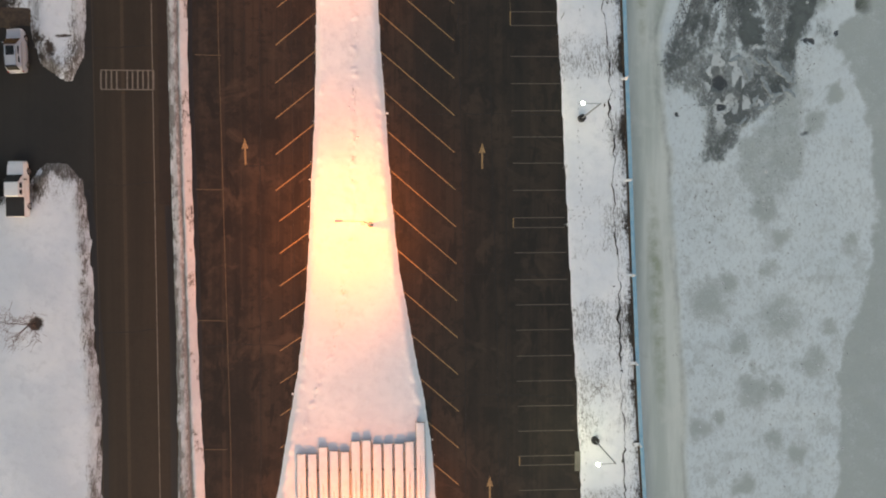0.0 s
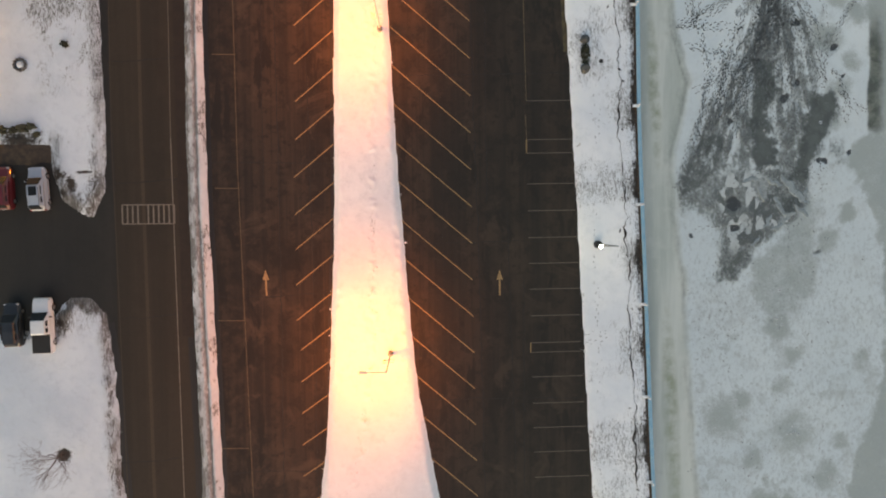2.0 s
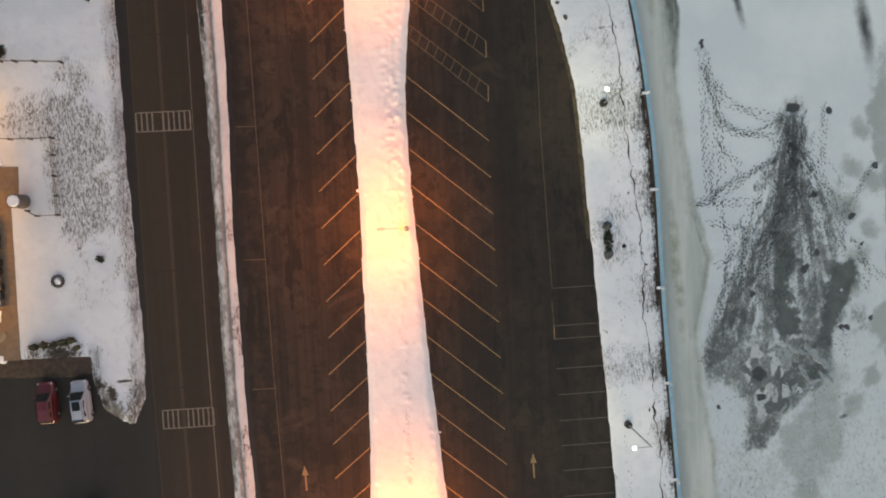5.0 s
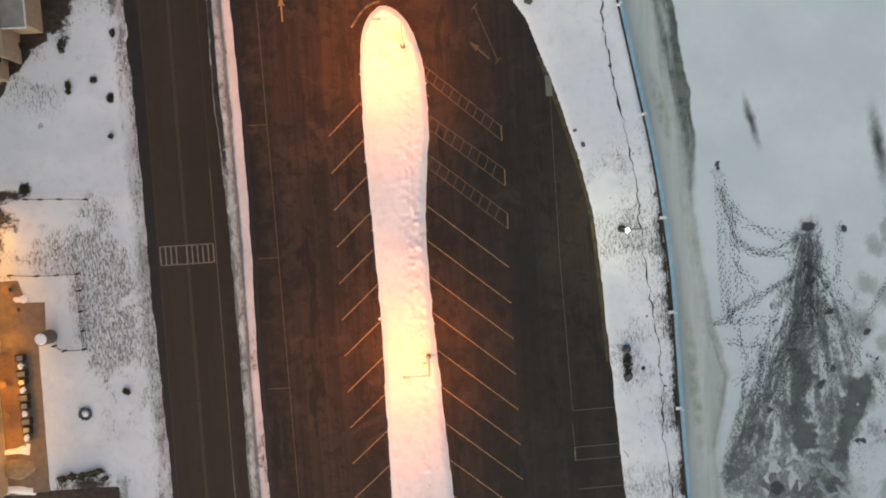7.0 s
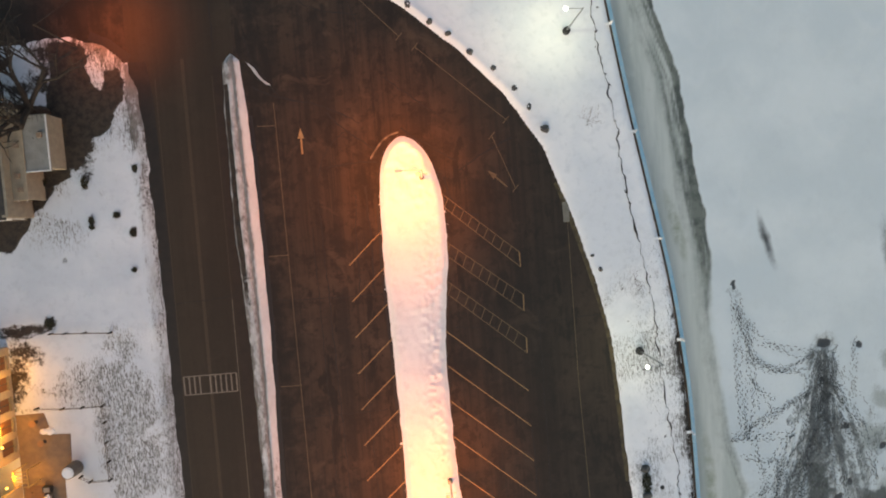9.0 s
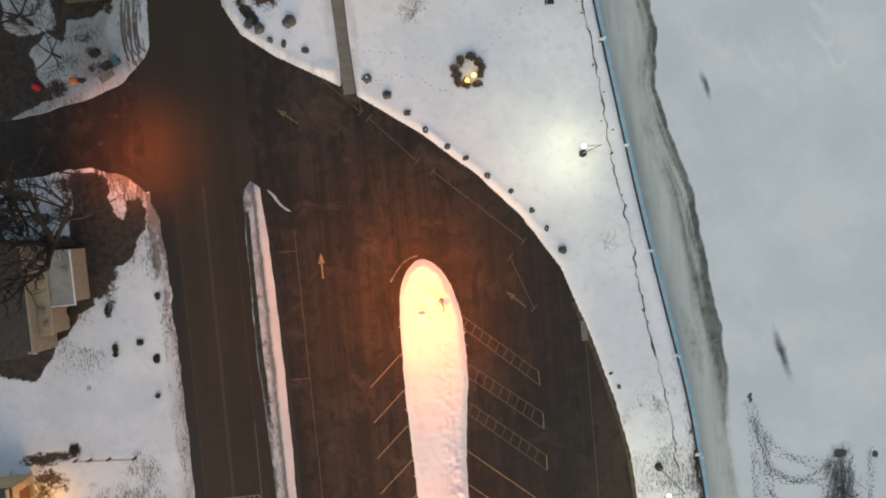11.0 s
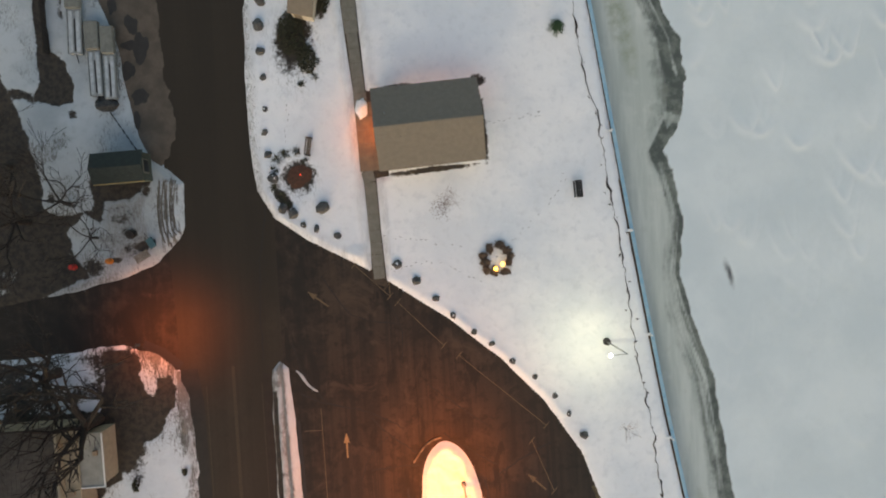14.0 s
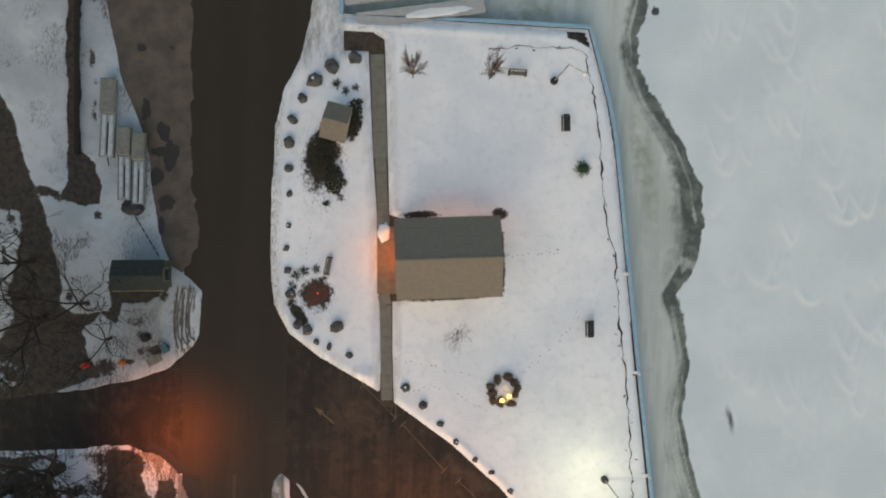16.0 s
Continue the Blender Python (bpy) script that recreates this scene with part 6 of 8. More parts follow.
shed = gabled("kiosk", (-20.35, 122.75, 0.05), -13, 2.7, 3.9, 2.2, 2.95, 0.22, SIDING, TAN_ROOF, "small wooden kiosk with a shingled gable roof")
part("door", box(fresh(), -0.4, -1.75, 0, 0.8, 0.06, 1.9), WOOD, shed)

# paving of the footpath, slab by slab
def paving():
    middle = [(-14.3, 92.6), (-14.55, 98), (-14.7, 103.2), (-15.0, 104.4), (-15.25, 113.0), (-15.7, 119.35), (-16.35, 130.6)]
    made = {}
    for (ax, ay), (bx, by), wide in zip(middle, middle[1:], (1.24, 1.24, 1.3, 1.4, 1.2, 1.5)):
        n = max(1, round(math.dist((ax, ay), (bx, by)) / 1.5))
        run = math.dist((ax, ay), (bx, by)) / n
        key = (wide, round(run, 3))
        turn = math.degrees(math.atan2(by - ay, bx - ax)) - 90
        for k in range(n):
            t = (k + 0.5) / n
            if key not in made:
                made[key] = part("paving_slab", box(fresh(), 0, 0, 0, wide, run - 0.025, 0.06, 0.012), CONCRETE, path)
                ob = made[key]
            else:
                ob = new("paving_slab", made[key].data)
                ob.parent = path
            ob.matrix_basis = pose(ax + (bx - ax) * t, ay + (by - ay) * t, 0.03, 0, 0, turn)
    # the amber lamp's glow on these slabs is put into their brown colour
    landing = part("landing_slab", box(fresh(), 0, 0, 0, 2.3, 1.475, 0.06, 0.012), PAVER, path, "reddish-brown paving at the doors")
    for j in range(5):
        ob = new("landing_slab", landing.data) if j else landing
        ob.parent = path
        ob.matrix_basis = pose(-14.55 - 0.03 * j, 105.2 + 1.5 * j, 0.036, 0, 0, 1.5)


paving()

# ---- stones, plants and furniture of the park ----
def boulder(x, y, size, seed, cap=False):
    rng = random.Random(seed)
    bm = ball(fresh(), 0, 0, size * 0.30, size * (0.9 + 0.3 * rng.random()), size * (0.7 + 0.3 * rng.random()), size * 0.65, 2, 0.45, seed)
    ob = part("boulder", bm, ROCK)
    ob.matrix_basis = pose(x, y, 0.06, 0, 0, rng.random() * 360)
    if cap:
        part("snow_on_top", ball(fresh(), -0.05 * size, 0.1 * size, size * 0.66, size * 0.42, size * 0.36, size * 0.28, 2, 0.4, seed + 5), SNOW_CAP, ob, "cap of snow")
    return tagged(ob, "rough grey boulder " + ("capped with snow" if cap else "with bare top") + " along the park edge", "boulder", "boulders along the park edge")


BOULDERS = ((-18.8, 130.1, 0.55), (-21.2, 129.0, 0.62), (-23.0, 127.5, 0.6), (-24.3, 125.5, 0.45), (-25.3, 123.2, 0.5), (-25.6, 120.7, 0.5), (-25.6, 117.9, 0.36), (-25.5, 115.1, 0.36), (-25.5, 111.7, 0.3),
            (-25.7, 109.2, 0.34), (-25.5, 106.8, 0.4), (-25.1, 104.2, 0.55), (-24.3, 100.9, 0.5), (-23.2, 100.3, 0.55), (-22.2, 99.0, 0.34), (-20.8, 98.5, 0.36), (-18.6, 97.6, 0.38),
            (-12.3, 94.1, 0.45), (-10.3, 92.2, 0.5), (-8.3, 90.1, 0.34), (-6.5, 88.1, 0.32), (-4.3, 86.1, 0.32), (-2.4, 84.7, 0.32), (-0.2, 82.6, 0.32), (2.2, 80.7, 0.28), (4.3, 78.4, 0.3), (5.8, 76.3, 0.3), (7.3, 73.8, 0.42),
            (-20.0, 100.7, 0.78), (12.4, 58.0, 0.25), (11.6, 59.6, 0.2))
for n, (x, y, s) in enumerate(BOULDERS):
    boulder(x, y, s * (1.3 if n < 7 else 1.12), n, n % 3 == 2)


def branch(bm, start, way, length, radius, depth, rng, spread=0.55, droop=0.0, least=0.006, wave=0.30):
    """A tapered limb that forks."""
    a, steps = Vector(start), 3 if depth > 1 else 2
    way = Vector(way).normalized()
    r = radius
    for k in range(steps):
        way = (way + Vector((rng.uniform(-1, 1), rng.uniform(-1, 1), rng.uniform(-0.5, 0.8) - droop)) * wave).normalized()
        b = a + way * length / steps
        nr = max(least, r * 0.86)
        tube(bm, a, b, r, nr, 6 if r > 0.05 else 4 if r > 0.02 else 3)
        if depth > 0 and (k > 0 or depth < 3):
            for _ in range(1 if k < steps - 1 else 2):
                side = Vector((rng.uniform(-1, 1), rng.uniform(-1, 1), rng.uniform(-0.2, 0.7)))
                branch(bm, b, way * (1 - spread) + side.normalized() * spread, length * rng.uniform(0.6, 0.85), nr * 0.70, depth - 1, rng, spread, droop, least, wave)
        a, r = b, nr


def bare_tree(x, y, height, limbs, seed, radius, depth=3, label="", lean=(0, 0), spread=0.6, up=0.5, wave=0.30):
    rng = random.Random(seed)
    tree = empty("bare_tree", (x, y, 0.02))
    bm = fresh()
    fork = Vector((lean[0] * 0.3, lean[1] * 0.3, height * 0.25))
    tube(bm, (0, 0, 0), fork * 0.5, radius * 1.35, radius * 1.05, 9)
    tube(bm, fork * 0.5, fork, radius * 1.05, radius * 0.9, 9)
    part("trunk", bm, BARK, tree)
    bm = fresh()
    for k in range(limbs):
        a = 2 * math.pi * (k + rng.random() * 0.6) / limbs
        branch(bm, fork, (math.cos(a) + lean[0] * 0.4, math.sin(a) + lean[1] * 0.4, up + rng.random() * 0.5), height * rng.uniform(0.32, 0.46), radius * 0.6, depth, rng, spread, least=0.022 if radius > 0.12 else 0.006, wave=wave)
    part("crown", bm, TWIG if radius < 0.12 else BARK, tree, "leafless crown of forking branches")
    return tagged(tree, label or "leafless tree standing in snow", "tree")


bare_tree(-12.4, 128.2, 4.6, 20, 11, 0.05, 4, "young leafless tree with upright twigs in snow", spread=0.08, up=6.0, wave=0.06)
bare_tree(-4.1, 128.3, 4.6, 20, 12, 0.045, 4, "young leafless tree with fine reddish twigs in snow", spread=0.08, up=6.0, wave=0.06)
bare_tree(-6.7, 100.4, 3.2, 8, 13, 0.05, 3, "small leafless sapling on open snow", spread=0.4, up=1.5)
bare_tree(-40.1, -8.4, 4.6, 8, 14, 0.08, 3, "small leafless tree on a snowy lawn", up=0.9)
bare_tree(-45.6, 79.2, 11.5, 7, 15, 0.50, 3, "large old leafless tree beside a house", up=0.42, spread=0.46, wave=0.30)
bare_tree(-49.6, 84.6, 10.5, 6, 25, 0.48, 3, "old leafless tree at the house gable", up=0.42, spread=0.46, wave=0.30, lean=(0.3, -0.2))
bare_tree(-46.9, 102.6, 7.5, 5, 16, 0.19, 3, "slim leafless tree with long crooked limbs", up=0.45, lean=(0.0, 0.9), spread=0.34, wave=0.22)
bare_tree(-44.3, 98.9, 6.0, 5, 17, 0.125, 3, "leafless crooked tree at the street corner", up=0.45, spread=0.4, wave=0.3)
bare_tree(-51.5, 101.0, 9.0, 6, 18, 0.28, 3, "leafless tree over bare leaf litter", up=0.4, spread=0.45, wave=0.3)
bare_tree(-52.8, 107.0, 8.0, 6, 28, 0.24, 3, "leafless tree over brown leaf litter", up=0.4, spread=0.45, wave=0.3)
bare_tree(-55.0, 82.0, 10.0, 6, 19, 0.24, 3, "large leafless tree by the side street", up=0.4, spread=0.45, wave=0.3)
bare_tree(-56.0, 94.0, 9.0, 6, 20, 0.18, 3, "leafless tree by the side street", up=0.4, spread=0.45, wave=0.3)

bare_tree(18.8, -15.5, 3.4, 4, 81, 0.035, 2, "thin bare sapling on the snowy promenade", spread=0.3, up=2.0)
bare_tree(12.0, 74.2, 2.4, 5, 82, 0.03, 2, "thin bare sapling on open park snow", spread=0.4, up=1.4)
bare_tree(16.1, 56.6, 2.2, 5, 83, 0.03, 2, "thin bare sapling beside the promenade", spread=0.4, up=1.4)


def shrub(name, x, y, rx, ry, h, clumps, seed, material, label, twigs=True):
    """A low bush: many small leafy sprays round thin stems."""
    rng = random.Random(seed)
    bush = empty(name, (x, y, 0.05))
    bm, stems = fresh(), fresh()
    for _ in range(clumps):
        a, d = rng.random() * 6.283, rng.random() ** 0.55
        px, py = rx * d * math.cos(a), ry * d * math.sin(a)
        pz = h * (1 - 0.75 * d) * rng.uniform(0.5, 1.0)
        for _ in range(5):
            w = Vector((rng.uniform(-1, 1), rng.uniform(-1, 1), rng.uniform(0.0, 0.7))).normalized() * rng.uniform(0.12, 0.30)
            s = w.cross(Vector((0, 0, 1))).normalized() * 0.045
            c = Vector((px, py, pz + 0.05))
            quad(bm, c - s * 0.3, c + w * 0.5 - s, c + w, c + w * 0.5 + s)
        if twigs and rng.random() < 0.3:
            tube(stems, (px * 0.15, py * 0.15, 0), (px, py, pz + 0.05), 0.012, 0.006, 3)
    part("foliage", bm, material, bush)
    if twigs:
        part("stems", stems, BARK, bush)
    else:
        stems.free()
    return tagged(bush, label, "shrub")


shrub("juniper", -22.2, 119.6, 1.45, 2.4, 0.7, 420, 21, DRY_SHRUB, "sprawling dark juniper with snow between its branches")
shrub("juniper", -20.7, 116.9, 1.0, 1.7, 0.5, 280, 22, DRY_SHRUB, "low dark juniper spreading over the snow")
shrub("juniper", -18.6, 123.6, 0.8, 2.0, 0.6, 260, 23, DRY_SHRUB, "dark juniper beside the kiosk wall")
def grass_tuft(x, y, reach, blades, seed, label):
    """Dead ornamental grass, its long blades fallen outwards over the snow."""
    rng = random.Random(seed)
    tuft = empty("grass_tuft", (x, y, 0.10))
    bm = fresh()
    for _ in range(blades):
        a, l, r0 = rng.random() * 6.283, reach * rng.uniform(0.45, 1.0), rng.uniform(0.0, 0.15) * reach
        w, side = Vector((math.cos(a), math.sin(a), 0)), Vector((-math.sin(a), math.cos(a), 0)) * rng.uniform(0.015, 0.045)
        root, bend = w * r0, w * (r0 + l * 0.5) + Vector((0, 0, 0.28 * l))
        tip = w * (r0 + l) + Vector((0, 0, 0.06)) + side * rng.uniform(-4, 4)
        quad(bm, root - side, bend - side, bend + side, root + side)
        bm.faces.new([bm.verts.new(p) for p in (bend - side, tip, bend + side)])
    part("tuft", bm, DRY_SHRUB, tuft)
    part("crown", ball(fresh(), 0, 0, 0.03, 0.16 * reach, 0.16 * reach, 0.08, 1, 0.4, seed), BARK, tuft)
    return tagged(tuft, label, "grass tuft", "grass tufts in the park beds")


for n, (x, y, r) in enumerate(((-20.6, 127.2, 0.8), (-19.6, 126.5, 0.7), (-18.6, 126.9, 0.6), (-18.2, 125.4, 0.6), (-23.6, 106.8, 0.8), (-24.5, 106.2, 0.9), (-25.0, 105.0, 0.8), (-22.4, 107.0, 0.7), (-25.1, 103.2, 0.7), (-24.4, 102.2, 0.9), (-23.9, 101.2, 0.7), (-21.6, 105.9, 0.5), (-20.0, 114.9, 0.6), (-19.6, 116.6, 0.7), (-21.4, 114.2, 0.6))):
    grass_tuft(x, y, r, 34, 200 + n, "dead dark grass tuft flattened on snow")
for n, (x, y, r) in enumerate(((-37.7, 66.0, 0.35), (-39.2, 68.0, 0.35), (-41.9, 67.6, 0.3), (-41.9, 66.9, 0.25), (-36.8, 72.8, 0.25), (-38.6, 34.7, 0.42), (-47.4, 57.0, 0.6), (-46.6, 72.0, 0.5), (-42.2, 71.6, 0.6), (-37.9, 62.0, 0.2))):
    shrub("yard_shrub", x, y, r * (0.6 + 0.3 * (n % 2)), r * (1.1 - 0.35 * (n % 2)), 0.35, int(70 * r + 16), 40 + n, DRY_SHRUB, "small dark clipped shrub in the snowy yard")


def spruce(x, y, r, h, seed):
    rng = random.Random(seed)
    tree = empty("young_spruce", (x, y, 0.05))
    part("trunk", tube(fresh(), (0, 0, 0), (0, 0, h * 0.95), 0.05, 0.012, 6), BARK, tree)
    bm = fresh()
    for ring in range(13):
        t = ring / 13
        z, reach = 0.15 + h * 0.82 * t, r * (1 - t) ** 0.8 + 0.05
        for k in range(11):
            a = 6.283 * (k + rng.random() * 0.8) / 11
            l = reach * rng.uniform(0.75, 1.1)
            w = Vector((math.cos(a), math.sin(a), -0.15))
            s = Vector((-math.sin(a), math.cos(a), 0))
            for q in range(5):
                c = Vector((0, 0, z)) + w * l * (q + 0.6) / 5
                for side in (-1, 1):
                    tip = c + w * l * 0.22 + s * side * l * 0.22 * (1.2 - q / 6)
                    quad(bm, c - w * 0.03, c + s * side * 0.02, tip, c + w * 0.06)
    part("crown", bm, NEEDLES, tree, "dark green needled branches")
    return tagged(tree, "young green spruce standing in snow", "tree")


spruce(6.6, 118.9, 0.95, 2.0, 31)


def picnic_table(x, y, turn):
    t = empty("picnic_table", (x, y, 0.1), turn)
    bm = fresh()
    for k in range(4):
        box(bm, -0.24 + k * 0.16, 0, 0.72, 0.15, 1.9, 0.045, 0.008)
    part("tabletop", bm, BLACK_METAL, t)
    for s in (-1, 1):
        part("bench_seat", box(fresh(), s * 0.41, 0, 0.42, 0.17, 1.8, 0.045, 0.01), BLACK_METAL, t)
        part("trestle", box(box(fresh(), 0, s * 0.65, 0.34, 0.95, 0.07, 0.08), 0, s * 0.65, 0, 0.12, 0.08, 0.72), BLACK_METAL, t)
    return tagged(t, "black picnic table swept clear of snow", "picnic table", "picnic tables on the park lawn")


picnic_table(4.5, 123.8, 3)
picnic_table(8.0, 101.2, 3)


def bench(x, y, turn, label):
    b = empty("park_bench", (x, y, 0.1), turn)
    bm = fresh()
    for k in range(4):
        box(bm, 0, -0.16 + k * 0.115, 0.44, 1.8, 0.10, 0.035, 0.006)
    part("seat", bm, WOOD, b)
    bm = fresh()
    for k in range(3):
        box(bm, 0, 0.30 + 0.03 * k, 0.55 + 0.13 * k, 1.8, 0.03, 0.10, 0.006)
    part("backrest", bm, WOOD, b)
    for s in (-1, 1):
        part("end_frame", box(box(fresh(), s * 0.92, 0.05, 0, 0.18, 0.55, 0.44, 0.02), s * 0.92, 0.3, 0.44, 0.1, 0.08, 0.42), BLACK_METAL, b)
    return tagged(b, label, "bench")


bench(-1.0, 129.0, -2, "park bench with dark end frames facing the lawn")
bench(-21.0, 107.4, 80, "park bench beside the mulch bed in snow")


def flag_ring():
    bed = tagged(part("flag_bed", tube(fresh(), (-1.3, 94.0, 0.02), (-1.3, 94.0, 0.13), 1.55, 1.5, 28), SNOW_CAP), "round snow-covered flag bed ringed by shrubs", "flower bed")
    hedge = plain("brown_shrub", (0.19, 0.125, 0.085), (0.11, 0.074, 0.052))
    for n in range(10):
        a, far = 2 * math.pi * (n + 0.3 + 0.25 * math.sin(5.1 * n)) / 10, 1.5 + 0.16 * math.sin(3.3 * n)
        shrub("ring_shrub", -1.3 + far * math.cos(a), 94.0 + far * math.sin(a), 0.34 + 0.10 * (n % 3), 0.30 + 0.08 * (n % 4), 0.55, 85, 60 + n, hedge, "brown twiggy shrub in a ring", True)["group"] = "shrubs round the flag bed"
    for n, (x, y, h) in enumerate(((-1.6, 94.4, 7.5), (-0.9, 94.6, 6.5), (-2.1, 93.9, 6.5))):
        f = empty("flagpole", (x, y, 0.12))
        part("pole", tube(fresh(), (0, 0, 0), (0, 0, h * 0.33), 0.05, 0.03), WHITE_METAL, f)
        part("finial", ball(fresh(), 0, 0, h * 0.33 + 0.05, 0.07, 0.07, 0.07), GREY_METAL, f)
        tagged(f, "slender white flagpole in the round bed", "flagpole", "flagpoles in the round bed")
    for x, y in ((-1.55, 92.95), (-0.75, 93.45)):
        u = empty("floodlight", (x, y, 0.12))
        part("housing", tube(fresh(), (0, 0, 0), (0, 0, 0.46), 0.14, 0.17, 12), BLACK_METAL, u)
        part("lens", ball(fresh(), 0, 0, 0.45, 0.24, 0.24, 0.10), LENS_WARM, u, "glowing amber lens")
        tagged(u, "lit amber ground floodlight among shrubs", "floodlight", "floodlights in the round bed")
        bulb("flood_glow", (x, y, 0.90), 4, (1.0, 0.60, 0.2), 0.1)


flag_ring()
tagged(part("mulch_bed", ball(fresh(), -22.3, 104.3, -0.12, 2.0, 1.95, 0.30, 3, 0.3, 8), MULCH), "round reddish-brown mulch bed showing through snow", "flower bed")
marker = empty("marker_stake", (-22.1, 104.4, 0.1))
part("stake", tube(fresh(), (0, 0, 0), (0, 0, 0.5), 0.02), GREY_METAL, marker)
part("reflector", ball(fresh(), 0, 0, 0.52, 0.06, 0.06, 0.06), LENS_RED, marker, "small red light")
tagged(marker, "thin stake with a small red light", "marker")


# ---- the shore edge ----
def crack():
    line = spline([(22.9, -45), (22.1, -26.4), (21.9, -19), (21.5, -11.6), (21.4, -4.3), (20.9, 1.8), (20.7, 10.3), (20.1, 14.6), (20.45, 17.0), (19.6, 24.9), (19.7, 31), (19.3, 37.6), (18.2, 48.0), (18.1, 52.3), (17.3, 58.0), (16.4, 63.1),
                   (15.5, 69.3), (15.0, 75), (13.9, 81), (13.3, 87.2), (12.9, 91.1), (12.2, 97.3), (11.4, 102.6), (10.9, 107), (10.5, 109.6), (9.4, 113.9), (8.7, 118.9), (8.0, 125.2), (6.9, 129.5), (6.1, 131.9), (1.7, 132), (-4.2, 131.8)], 0.45)
    bm = fresh()
    rng = random.Random(5)
    rows = []
    for i, (x, y) in enumerate(line):
        (ax, ay), (bx, by) = line[max(i - 1, 0)], line[min(i + 1, len(line) - 1)]
        n = math.hypot(bx - ax, by - ay) or 1
        ux, uy = (by - ay) / n, -(bx - ax) / n
        o = 0.30 * noise.noise((x * 0.8, y * 0.8, 3.0)) + 0.13 * rng.uniform(-1, 1)
        w = max(0.018, 0.046 + 0.12 * noise.noise((x * 0.45, y * 0.45, 9.0)) + 0.03 * rng.uniform(-1, 1))
        rows.append([bm.verts.new((x + ux * (o - w), y + uy * (o - w), 0.185)), bm.verts.new((x + ux * o, y + uy * o, 0.175)), bm.verts.new((x + ux * (o + w), y + uy * (o + w), 0.185))])
    for a, b in zip(rows, rows[1:]):
        for k in range(2):
            bm.faces.new((a[k], a[k + 1], b[k + 1], b[k]))
    # clods and short side cracks along it
    for i in range(0, len(line), 3):
        x, y = line[i]
        if noise.noise((x * 0.35, y * 0.35, 21.0)) > 0.02:
            a, r = rng.uniform(0, 6.283), rng.uniform(0.08, 0.30)
            px, py = x + rng.gauss(0, 0.35), y + rng.gauss(0, 0.3)
            quad(bm, *[(px + r * k * math.cos(a + q), py + r * k * math.sin(a + q), 0.19) for q, k in ((0, 1.0), (1.4, 0.35), (3.1, 0.9), (4.6, 0.4))])
    ob = part("snow_crack", bm, plain("crack_earth", (0.022, 0.018, 0.015), (0.035, 0.028, 0.022), 4, 0.95))
    tagged(ob, "jagged dark crack running through the shore snow", "crack", kind="structure")


crack()


def mooring_post(x, y):
    p = empty("mooring_post", (x, y, 0.2))
    part("post", tube(fresh(), (0, 0, 0), (0, 0, 0.75), 0.09, 0.08, 10), WHITE_METAL, p)
    part("cap", ball(fresh(), 0, 0, 0.78, 0.13, 0.13, 0.1), WHITE_METAL, p)
    part("base_plate", box(fresh(), -0.15, 0, -0.04, 0.7, 0.32, 0.06, 0.01), SNOW_CAP, p)
    return tagged(p, "short white mooring post on the seawall cap", "mooring post", "mooring posts along the seawall")


POSTS = [(22.0, 17.6), (22.4, 6.7), (22.75, -3.5), (23.15, -13.0), (23.55, -21.8), (21.6, 28.2), (21.35, 39.0), (20.9, 49.5), (19.1, 60.9), (17.1, 72.8), (15.25, 84.6), (13.65, 96.3), (11.95, 107.4), (23.9, -32.5)]
first_post = mooring_post(*POSTS[0])
for x, y in POSTS[1:]:
    copy_thing(first_post, pose(x, y, 0.2))


# ---- docks north of the park ----
def long_dock(x, y, length, width, turn, seed):
    d = empty("boat_dock", (x, y, -0.36), turn)
    mesh = None
    n = int(length / 0.5)
    for k in range(n):
        if mesh is None:
            ob = part("plank", box(fresh(), 0, 0, 0.5, 0.49, width, 0.06, 0.01), plain("grey_plank", (0.45, 0.45, 0.445), (0.39, 0.39, 0.385), 1.0), d)
            mesh = ob.data
        else:
            ob = new("plank", mesh)
            ob.parent = d
        ob.matrix_basis = pose(0.25 + k * 0.5, 0, 0)
    for s in (-1, 1):
        part("stringer", box(fresh(), length / 2, s * width * 0.44, 0.3, length, 0.12, 0.2), WOOD, d)
    part("snow_drift", ball(fresh(), length * 0.62, -width * 0.1, 0.55, length * 0.26, width * 0.28, 0.07, 3, 0.4, seed), SNOW_CAP, d)
    return tagged(d, "grey plank boat dock partly covered by snow", "dock", "docks in the frozen basin")


long_dock(-18.6, 134.05, 14.2, 1.7, 9.5, 3)
long_dock(-20.0, 136.4, 15.5, 1.5, 9.5, 4)
tagged(part("dark_pad", box(fresh(), -18.4, 131.9, -0.02, 3.3, 2.1, 0.09, 0.02, None), SOIL), "bare dark pad at the head of the dock", "pad", kind="structure")

# ---- houses and yards west of the street ----
WARM_WALL = plain("ochre_wall", (0.46, 0.36, 0.22), (0.38, 0.30, 0.19), 1.2, 0.8)
DECK = plain("deck_boards", (0.30, 0.17, 0.09), (0.22, 0.125, 0.07), 2.0, 0.8, stretch=(1, 5, 1))
DARK_ROOF = plain("dark_roof", (0.035, 0.035, 0.037), (0.05, 0.05, 0.05), 2.5, 0.9)
GREY_ROOF = plain("grey_roof", (0.066, 0.059, 0.053), (0.046, 0.041, 0.038), 2.5, 0.9, bump=0.5)


